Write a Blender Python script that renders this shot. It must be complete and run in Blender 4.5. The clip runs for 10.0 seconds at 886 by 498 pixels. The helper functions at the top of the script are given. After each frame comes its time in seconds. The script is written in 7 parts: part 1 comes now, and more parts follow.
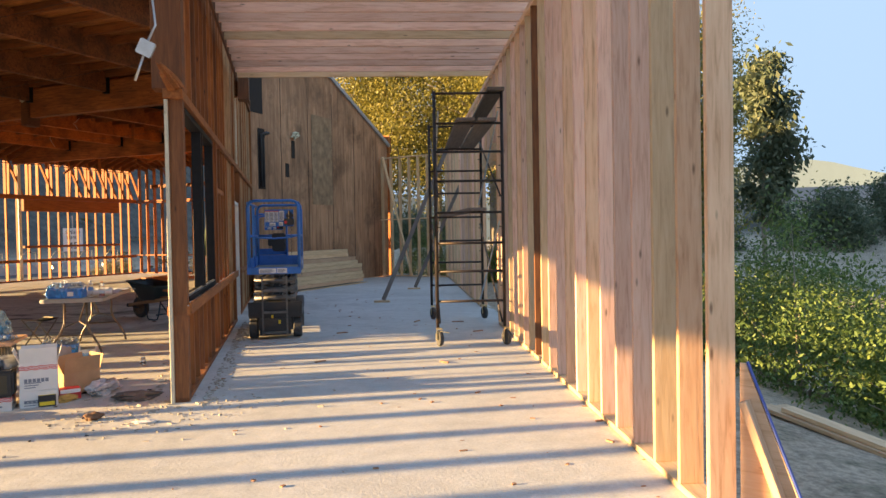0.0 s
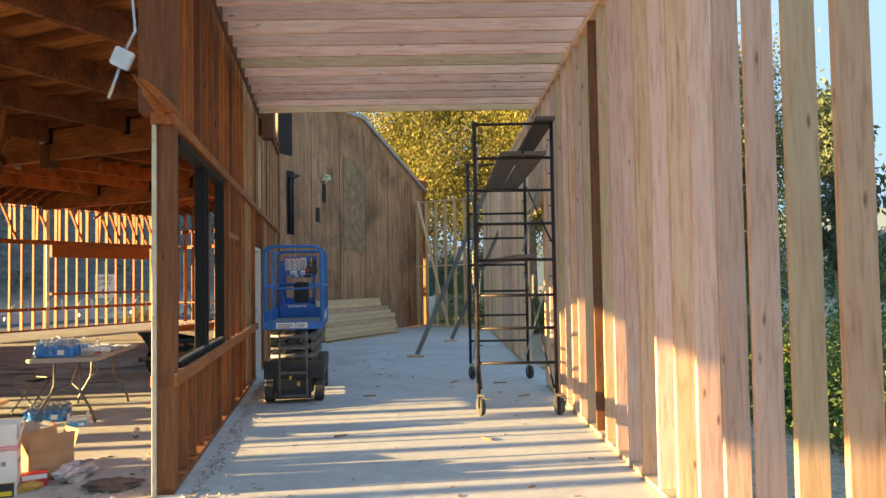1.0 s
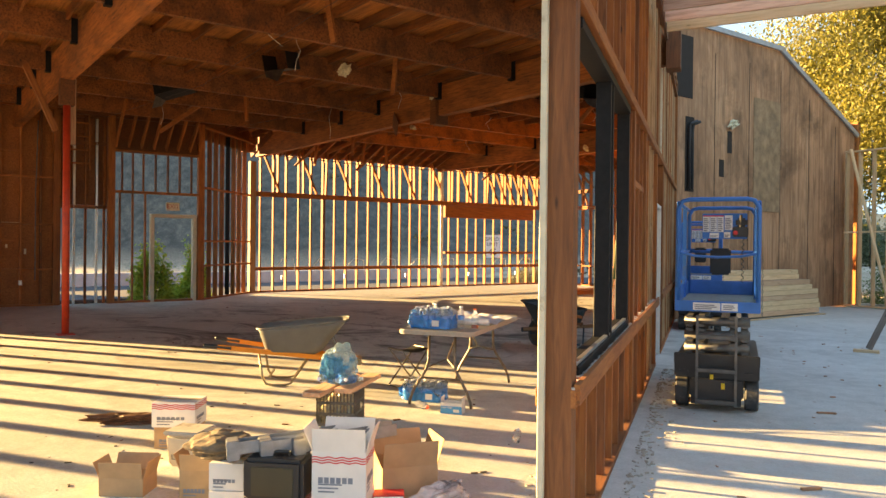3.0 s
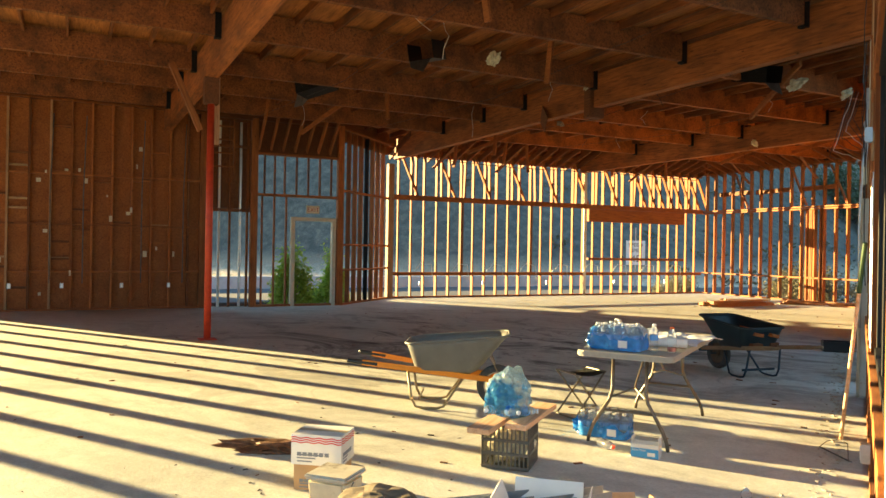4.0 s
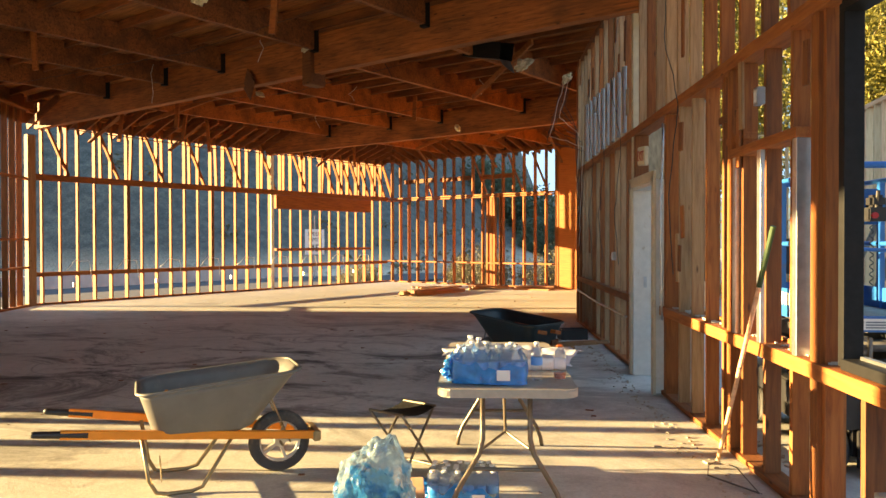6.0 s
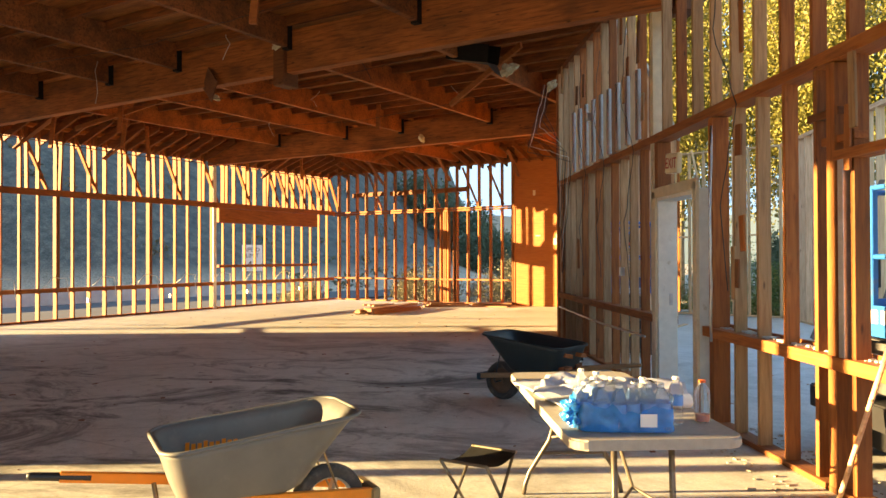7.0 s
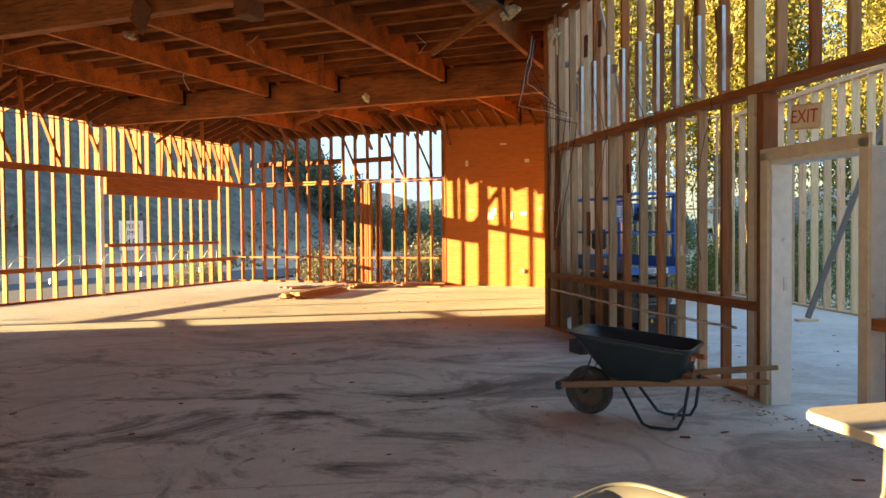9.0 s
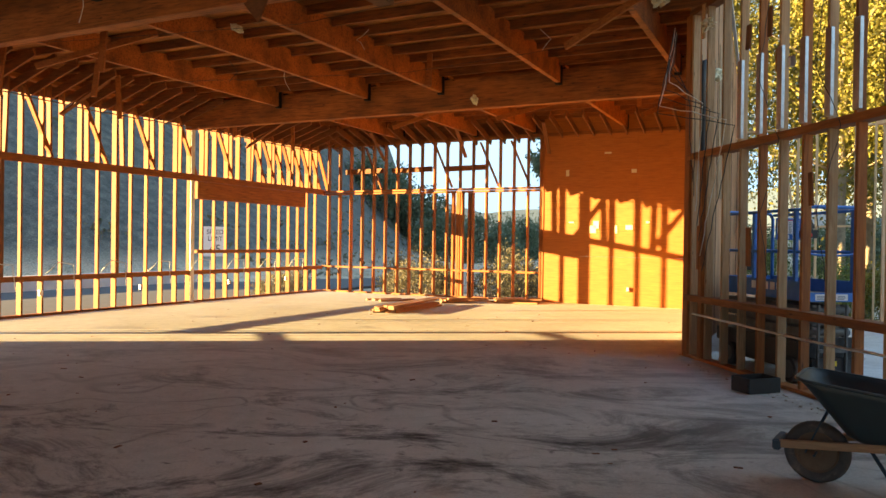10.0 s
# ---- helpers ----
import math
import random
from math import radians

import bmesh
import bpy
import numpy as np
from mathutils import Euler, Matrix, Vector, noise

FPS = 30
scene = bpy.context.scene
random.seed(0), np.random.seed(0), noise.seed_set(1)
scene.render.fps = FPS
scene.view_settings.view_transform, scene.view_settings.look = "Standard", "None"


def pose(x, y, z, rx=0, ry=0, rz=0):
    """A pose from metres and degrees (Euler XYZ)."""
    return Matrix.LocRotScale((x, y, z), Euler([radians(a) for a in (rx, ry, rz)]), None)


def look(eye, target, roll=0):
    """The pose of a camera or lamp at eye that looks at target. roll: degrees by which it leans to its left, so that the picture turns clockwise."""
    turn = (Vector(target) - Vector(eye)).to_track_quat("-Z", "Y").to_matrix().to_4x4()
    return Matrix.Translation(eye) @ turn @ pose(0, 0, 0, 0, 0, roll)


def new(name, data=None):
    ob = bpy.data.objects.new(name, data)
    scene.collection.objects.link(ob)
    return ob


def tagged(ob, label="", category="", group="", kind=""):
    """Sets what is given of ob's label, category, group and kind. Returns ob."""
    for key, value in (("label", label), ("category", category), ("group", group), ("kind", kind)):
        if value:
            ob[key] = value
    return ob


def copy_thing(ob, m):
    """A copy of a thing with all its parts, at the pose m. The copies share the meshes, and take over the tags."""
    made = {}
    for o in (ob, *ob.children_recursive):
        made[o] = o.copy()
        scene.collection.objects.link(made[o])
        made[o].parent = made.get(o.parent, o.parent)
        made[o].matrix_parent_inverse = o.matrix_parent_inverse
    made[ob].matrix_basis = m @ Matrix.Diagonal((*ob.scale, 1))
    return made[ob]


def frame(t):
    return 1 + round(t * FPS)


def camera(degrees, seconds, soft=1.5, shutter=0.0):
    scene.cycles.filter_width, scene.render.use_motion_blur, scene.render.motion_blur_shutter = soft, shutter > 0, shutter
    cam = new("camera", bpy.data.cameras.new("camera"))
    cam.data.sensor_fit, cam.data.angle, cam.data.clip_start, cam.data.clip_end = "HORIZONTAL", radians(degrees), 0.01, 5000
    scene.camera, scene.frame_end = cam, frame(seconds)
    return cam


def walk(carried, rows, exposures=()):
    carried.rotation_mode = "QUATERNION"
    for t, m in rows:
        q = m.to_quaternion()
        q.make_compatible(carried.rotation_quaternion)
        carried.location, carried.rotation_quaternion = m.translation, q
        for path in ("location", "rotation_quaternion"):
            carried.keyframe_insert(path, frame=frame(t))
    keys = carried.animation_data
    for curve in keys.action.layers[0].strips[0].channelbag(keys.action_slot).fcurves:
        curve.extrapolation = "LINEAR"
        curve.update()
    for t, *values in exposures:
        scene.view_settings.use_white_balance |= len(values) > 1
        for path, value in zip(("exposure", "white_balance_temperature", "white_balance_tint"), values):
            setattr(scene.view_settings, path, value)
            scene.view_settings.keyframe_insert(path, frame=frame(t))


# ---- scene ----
cam = camera(61.6, 10.0)
PATH = [
    (0, (0.79, 0.537, 1.481), (0.822, 2.537, 1.437), -1.0),
    (0.5, (0.772, 1.202, 1.488), (0.779, 3.202, 1.473), -1.4),
    (1, (0.745, 1.811, 1.535), (0.683, 3.809, 1.616), -0.9),
    (1.5, (0.702, 2.428, 1.582), (0.533, 4.417, 1.702), -0.8),
    (2, (0.506, 3.003, 1.573), (0.239, 4.982, 1.681), -0.3),
    (2.5, (0.237, 3.495, 1.559), (-0.388, 5.394, 1.629), 1.1),
    (3, (-0.189, 3.934, 1.535), (-1.195, 5.662, 1.522), 0.6),
    (3.2, (-0.379, 4.093, 1.539), (-1.535, 5.724, 1.487), 0.2),
    (4.3, (-1.419, 4.887, 1.492), (-2.711, 6.413, 1.504), 1.1),
    (4.5, (-1.595, 5.025, 1.51), (-2.781, 6.635, 1.542), 1.1),
    (5, (-2.042, 5.426, 1.5), (-2.934, 7.216, 1.491), 0.5),
    (5.5, (-2.559, 5.719, 1.491), (-3.207, 7.61, 1.442), 0.1),
    (5.7, (-2.771, 5.825, 1.513), (-3.335, 7.743, 1.471), -0.0),
    (6.8, (-3.97, 6.518, 1.495), (-4.302, 8.49, 1.51), -0.2),
    (7, (-4.155, 6.646, 1.493), (-4.434, 8.627, 1.513), -0.2),
    (7.5, (-4.671, 7.051, 1.505), (-4.844, 9.043, 1.539), -0.3),
    (8, (-5.161, 7.449, 1.506), (-5.151, 9.449, 1.468), 0.0),
    (8.5, (-5.603, 7.923, 1.51), (-5.508, 9.92, 1.468), -0.3),
    (9, (-6.068, 8.382, 1.515), (-5.986, 10.38, 1.467), -0.5),
    (9.5, (-6.464, 8.905, 1.509), (-6.481, 10.904, 1.482), 0.3),
    (10, (-6.854, 9.482, 1.526), (-6.947, 11.48, 1.509), 0.8),
]
EXPOSURES = [(0, 3.0, 7900, 22), (1.0, 3.2, 7800, 14), (2.0, 3.5, 7500, 6), (2.5, 3.65, 8000, 9), (2.8, 3.65, 8800, 14), (3.3, 3.65, 9000, 16), (4.3, 3.6, 6500, -10), (4.6, 3.6, 6200, -16), (5.1, 3.6, 6200, -11), (5.5, 3.6, 7400, 8), (7.0, 3.75, 7900, 13), (8.5, 3.85, 7800, 13), (9.2, 3.8, 7800, 13), (10, 3.7, 8300, 12)]
walk(cam, [(t, look(eye, target, roll)) for t, eye, target, roll in PATH], EXPOSURES)

# ---- light ----
world = bpy.data.worlds.new("sky_world")
scene.world = world
world.use_nodes = True
SUN_EL, SUN_AZ = 8.0, 9.8         # light travels towards +x, turned a little to +y
wn = world.node_tree.nodes
sky = wn.new("ShaderNodeTexSky")
sky.sky_type, sky.sun_disc = "NISHITA", False
sky.sun_elevation, sky.sun_rotation = radians(SUN_EL), radians(270 - SUN_AZ)
sky.air_density, sky.dust_density, sky.ozone_density = 0.55, 0.0, 1.8
wn["Background"].inputs[1].default_value = 0.15
clear = wn.new("ShaderNodeMix")     # a clear evening sky, with no white glare along the horizon
clear.data_type, clear.blend_type = "RGBA", "DARKEN"
clear.inputs[0].default_value = 1.0
clear.inputs[7].default_value = (0.36, 0.64, 0.98, 1.0)
world.node_tree.links.new(sky.outputs[0], clear.inputs[6])
world.node_tree.links.new(clear.outputs[2], wn["Background"].inputs[0])
sun = new("sun", bpy.data.lights.new("sun", "SUN"))
sun.data.energy, sun.data.angle, sun.data.color = 3.1, radians(0.3), (1.0, 0.75, 0.38)
sun.matrix_basis = look((-40 * math.cos(radians(SUN_AZ)), -40 * math.sin(radians(SUN_AZ)), 40 * math.tan(radians(SUN_EL))), (0, 0, 0))


# ---- materials ----
def rgb(c):
    return (*c, 1.0)


class Mat:
    """A small node builder for one procedural material."""

    def __init__(self, name, rough=0.7, metal=0.0):
        self.m = bpy.data.materials.new(name)
        self.m.use_nodes = True
        self.t = self.m.node_tree
        self.b = self.t.nodes["Principled BSDF"]
        self.b.inputs["Roughness"].default_value = rough
        self.b.inputs["Metallic"].default_value = metal

    def n(self, kind, **props):
        node = self.t.nodes.new("ShaderNode" + kind)
        for k, v in props.items():
            node.inputs[k.replace("_", " ")].default_value = v
        return node

    def l(self, a, b):
        self.t.links.new(a, b)

    def coords(self, scale, per_object=True):
        tc = self.n("TexCoord")
        mp = self.n("Mapping")
        mp.inputs["Scale"].default_value = scale
        if per_object:
            oi = self.n("ObjectInfo")
            mul = self.n("VectorMath")
            mul.operation = "SCALE"
            mul.inputs[0].default_value = (37.0, 91.0, 53.0)
            self.l(oi.outputs["Random"], mul.inputs["Scale"])
            self.l(mul.outputs[0], mp.inputs["Location"])
        self.l(tc.outputs["Object"], mp.inputs["Vector"])
        return mp.outputs[0]

    def noise(self, vec, scale, detail=4.0, rough=0.6, dist=0.0):
        nd = self.n("TexNoise", Scale=scale, Detail=detail, Roughness=rough, Distortion=dist)
        self.l(vec, nd.inputs["Vector"])
        return nd.outputs["Fac"]

    def ramp(self, fac, stops):
        r = self.n("ValToRGB")
        el = r.color_ramp.elements
        el[0].position, el[0].color = stops[0][0], rgb(stops[0][1])
        el[1].position, el[1].color = stops[-1][0], rgb(stops[-1][1])
        for p, c in stops[1:-1]:
            e = el.new(p)
            e.color = rgb(c)
        self.l(fac, r.inputs[0])
        return r.outputs[0]

    def mix(self, fac, a, b, mode="MIX"):
        mx = self.n("Mix")
        mx.data_type, mx.blend_type = "RGBA", mode
        for value, sock in ((fac, mx.inputs[0]), (a, mx.inputs[6]), (b, mx.inputs[7])):
            if isinstance(value, (int, float)):
                sock.default_value = value
            elif isinstance(value, tuple):
                sock.default_value = rgb(value)
            else:
                self.l(value, sock)
        return mx.outputs[2]

    def bump(self, height, strength=0.3, dist=0.01):
        bp = self.n("Bump", Strength=strength, Distance=dist)
        self.l(height, bp.inputs["Height"])
        self.l(bp.outputs[0], self.b.inputs["Normal"])

    def color(self, c):
        if isinstance(c, tuple):
            self.b.inputs["Base Color"].default_value = rgb(c)
        else:
            self.l(c, self.b.inputs["Base Color"])


def wood(name, light, mid, dark, stain=0.35, knots=True, rough=0.72, vary=0.35):
    """Sawn timber, grain along the piece's own x."""
    m = Mat(name, rough)
    v = m.coords((0.9, 11.0, 11.0))
    grain = m.noise(v, 3.0, 6.0, 0.65, 0.6)
    col = m.ramp(grain, [(0.28, dark), (0.5, mid), (0.72, light)])
    big = m.noise(m.coords((0.8, 2.0, 2.0)), 1.3, 3.0)
    col = m.mix(m.ramp(big, [(0.42, (0, 0, 0)), (0.75, (stain, stain, stain))]), col, dark)
    if knots:
        vo = m.n("TexVoronoi", Scale=1.0)
        m.l(m.coords((2.6, 9.0, 9.0)), vo.inputs["Vector"])
        k = m.ramp(vo.outputs["Distance"], [(0.04, (0.9, 0.9, 0.9)), (0.11, (0, 0, 0))])
        col = m.mix(k, col, tuple(c * 0.42 for c in dark))
    oi = m.n("ObjectInfo")
    hsv = m.n("HueSaturation")
    mr = m.n("MapRange")
    mr.inputs["To Min"].default_value, mr.inputs["To Max"].default_value = 1 - vary, 1 + vary * 0.6
    m.l(oi.outputs["Random"], mr.inputs["Value"])
    m.l(mr.outputs[0], hsv.inputs["Value"])
    m.l(col, hsv.inputs["Color"])
    m.color(hsv.outputs[0])
    m.bump(grain, 0.35, 0.004)
    return m.m


def plain(name, c, rough=0.5, metal=0.0, vary=0.12, scale=9.0, bump=0.1, dirt=None, dirt_at=(0.55, 0.75)):
    m = Mat(name, rough, metal)
    v = m.coords((1, 1, 1))
    a = m.noise(v, scale, 5.0)
    col = m.ramp(a, [(0.3, tuple(x * (1 - vary) for x in c)), (0.7, tuple(min(1, x * (1 + vary)) for x in c))])
    if dirt:
        d = m.noise(v, scale * 0.37, 6.0, 0.7)
        col = m.mix(m.ramp(d, [(dirt_at[0], (0, 0, 0)), (dirt_at[1], (1, 1, 1))]), col, dirt)
    m.color(col)
    if bump:
        m.bump(m.noise(v, scale * 6, 3.0), bump, 0.003)
    return m.m


def glass(name, c=(0.9, 0.95, 1.0), rough=0.05):
    m = Mat(name, rough)
    m.color(c)
    m.b.inputs["Transmission Weight"].default_value = 1.0
    m.b.inputs["IOR"].default_value = 1.2
    return m.m


def concrete():
    m = Mat("slab_concrete", 0.85)
    tc = m.n("TexCoord")
    v = tc.outputs["Object"]
    big = m.noise(v, 0.22, 6.0, 0.62, 0.6)
    fine = m.noise(v, 6.0, 6.0, 0.7)
    grit = m.noise(v, 45.0, 3.0, 0.7)
    col = m.ramp(big, [(0.3, (0.45, 0.45, 0.42)), (0.5, (0.55, 0.55, 0.52)), (0.7, (0.64, 0.64, 0.61))])
    col = m.mix(0.5, col, m.ramp(fine, [(0.3, (0.33, 0.32, 0.30)), (0.7, (0.62, 0.6, 0.56))]), "OVERLAY")
    col = m.mix(0.35, col, m.ramp(grit, [(0.3, (0.3, 0.3, 0.3)), (0.7, (0.7, 0.7, 0.7))]), "OVERLAY")
    # dark tyre and soot marks, strongest round the middle of the big room
    mp = m.n("Mapping")
    mp.inputs["Location"].default_value, mp.inputs["Rotation"].default_value, mp.inputs["Scale"].default_value = (7.6, -1.0, 0), (0, 0, radians(24)), (0.62, 1.0, 1.0)
    m.l(v, mp.inputs["Vector"])
    st = m.noise(mp.outputs[0], 0.8, 9.0, 0.74, 1.1)
    streak = m.ramp(st, [(0.48, (0, 0, 0)), (0.54, (0.5, 0.5, 0.5)), (0.63, (1, 1, 1))])
    spots = m.ramp(m.noise(v, 5.5, 5.0, 0.6, 0.4), [(0.6, (0, 0, 0)), (0.7, (0.7, 0.7, 0.7))])
    spots = m.mix(1.0, spots, m.ramp(big, [(0.45, (0, 0, 0)), (0.55, (1, 1, 1))]), "MULTIPLY")
    streak = m.mix(1.0, streak, spots, "LIGHTEN")
    # thin scuffed tyre lines
    track = m.ramp(m.noise(mp.outputs[0], 0.42, 2.0, 0.45, 0.7), [(0.488, (0, 0, 0)), (0.494, (0.75, 0.75, 0.75)), (0.5, (0, 0, 0))])
    track2 = m.ramp(m.noise(mp.outputs[0], 0.9, 1.0, 0.4, 0.3), [(0.53, (0, 0, 0)), (0.534, (0.45, 0.45, 0.45)), (0.538, (0, 0, 0))])
    streak = m.mix(1.0, streak, m.mix(1.0, m.mix(1.0, track, track2, "LIGHTEN"), m.ramp(fine, [(0.35, (0.1, 0.1, 0.1)), (0.6, (1, 1, 1))]), "MULTIPLY"), "LIGHTEN")
    sub = m.n("VectorMath")
    sub.operation = "DISTANCE"
    sub.inputs[1].default_value = (-8.2, 14.6, 0)
    m.l(v, sub.inputs[0])
    dv = m.n("Math")
    dv.operation = "DIVIDE"
    dv.inputs[1].default_value = 9.0
    m.l(sub.outputs["Value"], dv.inputs[0])
    area = m.ramp(dv.outputs[0], [(0.22, (1, 1, 1)), (0.6, (0.45, 0.45, 0.45)), (0.95, (0.1, 0.1, 0.1))])
    col = m.mix(m.mix(1.0, streak, area, "MULTIPLY"), col, (0.055, 0.05, 0.046))
    chalk = m.ramp(m.noise(v, 1.5, 3.0, 0.5, 2.4), [(0.508, (0, 0, 0)), (0.513, (0.6, 0.6, 0.6)), (0.519, (0, 0, 0))])
    chalk = m.mix(1.0, chalk, m.ramp(m.noise(v, 0.7, 2.0), [(0.53, (0, 0, 0)), (0.6, (1, 1, 1))]), "MULTIPLY")
    col = m.mix(m.mix(1.0, chalk, area, "MULTIPLY"), col, (0.62, 0.6, 0.56))
    m.color(col)
    m.bump(m.mix(0.5, fine, grit), 0.55, 0.01)
    return m.m


def dirt_ground():
    m = Mat("dry_ground", 0.95)
    tc = m.n("TexCoord")
    v = tc.outputs["Object"]
    a = m.noise(v, 0.09, 8.0, 0.65)
    b = m.noise(v, 1.7, 6.0, 0.7)
    col = m.ramp(a, [(0.35, (0.34, 0.26, 0.18)), (0.5, (0.44, 0.35, 0.25)), (0.65, (0.52, 0.43, 0.32))])
    col = m.mix(m.ramp(b, [(0.5, (0, 0, 0)), (0.66, (0.75, 0.75, 0.75))]), col, (0.12, 0.12, 0.07))
    # dry grey-green scrub grass takes over from bare dirt up the hillside
    sp = m.n("SeparateXYZ")
    m.l(v, sp.inputs[0])
    # grass colour is darkened to carry the shade lying on the hill
    grass = m.ramp(b, [(0.35, (0.05, 0.053, 0.047)), (0.5, (0.085, 0.085, 0.072)), (0.68, (0.15, 0.14, 0.11))])
    up = m.n("MapRange")
    up.inputs["From Min"].default_value, up.inputs["From Max"].default_value = -0.1, 1.2
    m.l(sp.outputs["Z"], up.inputs["Value"])
    col = m.mix(up.outputs[0], col, grass)
    peb = m.noise(v, 14.0, 5.0, 0.75)
    col = m.mix(0.55, col, m.ramp(peb, [(0.38, (0.2, 0.2, 0.2)), (0.62, (0.78, 0.78, 0.78))]), "OVERLAY")
    m.color(col)
    m.bump(m.mix(0.4, b, peb), 0.7, 0.12)
    return m.m


def ply_wall():
    """Weathered sheathing with panel joints and running stains."""
    m = Mat("weathered_plywood", 0.8)
    v = m.coords((5.0, 5.0, 0.5))
    grain = m.noise(v, 2.2, 7.0, 0.65, 0.5)
    col = m.ramp(grain, [(0.25, (0.4, 0.19, 0.095)), (0.5, (0.56, 0.285, 0.15)), (0.72, (0.68, 0.38, 0.215))])
    st = m.noise(m.coords((1.0, 1.0, 0.35)), 0.9, 7.0, 0.7, 0.8)
    col = m.mix(m.ramp(st, [(0.42, (0, 0, 0)), (0.62, (0.75, 0.75, 0.75))]), col, (0.24, 0.115, 0.06))
    run = m.noise(m.coords((7.0, 7.0, 0.35)), 1.6, 6.0, 0.65, 0.4)
    col = m.mix(m.ramp(run, [(0.5, (0, 0, 0)), (0.66, (0.6, 0.6, 0.6))]), col, (0.13, 0.062, 0.03))
    blot = m.noise(m.coords((1.0, 1.0, 1.0)), 0.8, 8.0, 0.68, 0.5)
    col = m.mix(m.ramp(blot, [(0.5, (0, 0, 0)), (0.68, (0.75, 0.75, 0.75))]), col, (0.11, 0.055, 0.028))
    m.color(col)
    m.bump(grain, 0.3, 0.004)
    return m.m


FIR = wood("new_fir", (0.9, 0.59, 0.37), (0.83, 0.5, 0.3), (0.56, 0.28, 0.14), 0.35, True, 0.7, 0.32)
FIR_PINK = wood("pink_fir", (0.92, 0.63, 0.48), (0.86, 0.53, 0.385), (0.6, 0.31, 0.2), 0.35, True, 0.7, 0.28)
FIR_PALE = wood("pale_fir", (0.86, 0.62, 0.38), (0.77, 0.52, 0.3), (0.58, 0.36, 0.19), 0.35, True, 0.7, 0.26)
OLD = wood("aged_fir", (0.48, 0.175, 0.045), (0.36, 0.115, 0.028), (0.19, 0.056, 0.015), 0.5, True, 0.75, 0.3)
OLD_DARK = wood("dark_aged_fir", (0.3, 0.11, 0.036), (0.215, 0.073, 0.023), (0.1, 0.035, 0.013), 0.5, True, 0.75, 0.3)
ROOFWOOD = wood("smoke_stained_fir", (0.52, 0.175, 0.047), (0.38, 0.118, 0.03), (0.09, 0.031, 0.011), 0.85, True, 0.75, 0.3)
SMOKED = wood("sooty_fir", (0.4, 0.145, 0.045), (0.28, 0.094, 0.028), (0.05, 0.02, 0.01), 0.8, True, 0.75, 0.3)
DECK = wood("roof_plywood", (0.66, 0.26, 0.08), (0.54, 0.2, 0.055), (0.17, 0.062, 0.022), 0.85, False, 0.8, 0.1)
REDPLY = wood("orange_plywood", (0.47, 0.165, 0.04), (0.4, 0.13, 0.03), (0.29, 0.088, 0.021), 0.2, False, 0.75, 0.08)
TAN = wood("tan_fir", (0.62, 0.4, 0.22), (0.5, 0.3, 0.155), (0.3, 0.165, 0.08), 0.45, True, 0.75, 0.3)
ZINC = plain("dull_zinc", (0.26, 0.27, 0.29), 0.5, 0.6, 0.2, 14, 0.1)
PLYWALL = ply_wall()
CONC = concrete()
GROUND = dirt_ground()
BLACKFRAME = plain("black_anodised", (0.016, 0.016, 0.017), 0.55, 0.0, 0.2, 20, 0.05, (0.05, 0.045, 0.04), (0.72, 0.85))
BLACKFRAME.node_tree.nodes["Principled BSDF"].inputs["Specular IOR Level"].default_value = 0.15
GALV = plain("galvanised_steel", (0.55, 0.58, 0.6), 0.32, 0.9, 0.15, 14, 0.05)
WHITE = plain("white_paint", (0.74, 0.72, 0.66), 0.5, 0, 0.08, 12, 0.08, (0.45, 0.36, 0.24), (0.62, 0.74))
CREAM = plain("cream_paint", (0.66, 0.58, 0.42), 0.55, 0, 0.1, 12, 0.08, (0.36, 0.24, 0.13), (0.6, 0.75))
RED = plain("red_oxide_paint", (0.6, 0.06, 0.025), 0.5, 0, 0.15, 10, 0.05, (0.25, 0.06, 0.03), (0.64, 0.72))
ASPHALT = plain("asphalt", (0.055, 0.056, 0.06), 0.9, 0, 0.2, 4, 0.3)

# ---- frames of the plan: the old building, its skewed corridor wall, the new stud wall ----
MB = pose(0, 0, 0, 0, 0, -23.5)
MC = pose(0, 0, 0, 0, 0, 10.8)
MR = pose(0, 0, 0, 0, 0, 2.3)


# ---- building helpers ----
def mesh_of(bm, material, name="mesh", smooth=False):
    me = bpy.data.meshes.new(name)
    bm.to_mesh(me)
    bm.free()
    for mt in (material if isinstance(material, (list, tuple)) else [material]):
        me.materials.append(mt)
    if smooth:
        for p in me.polygons:
            p.use_smooth = True
    return me


def part(name, bm, material, parent=None, label="", m=None, smooth=False):
    ob = new(name, mesh_of(bm, material, name, smooth))
    ob.parent = parent
    if m is not None:
        ob.matrix_basis = m
    if label:
        ob["label"] = label
    return ob


def thing(name, m, label, category, group="", kind=""):
    ob = new(name)
    ob.empty_display_size = 0.1
    ob.matrix_basis = m
    return tagged(ob, label, category, group, kind)


STICKS = {}


def stick_mesh(length, w, t, material, bevel=0.003):
    key = (round(length, 3), round(w, 4), round(t, 4), material.name)
    if key not in STICKS:
        bm = bmesh.new()
        bmesh.ops.create_cube(bm, size=1.0, matrix=Matrix.Diagonal((length, w, t, 1)))
        if bevel:
            bmesh.ops.bevel(bm, geom=bm.edges[:], offset=min(bevel, t * 0.2), segments=1, affect="EDGES")
        STICKS[key] = mesh_of(bm, material, "stick")
    return STICKS[key]


def axes(a, b, side):
    x = (b - a).normalized()
    y = Vector(side)
    y = (y - x * y.dot(x)).normalized()
    z = x.cross(y)
    return Matrix((x, y, z)).transposed().to_4x4()


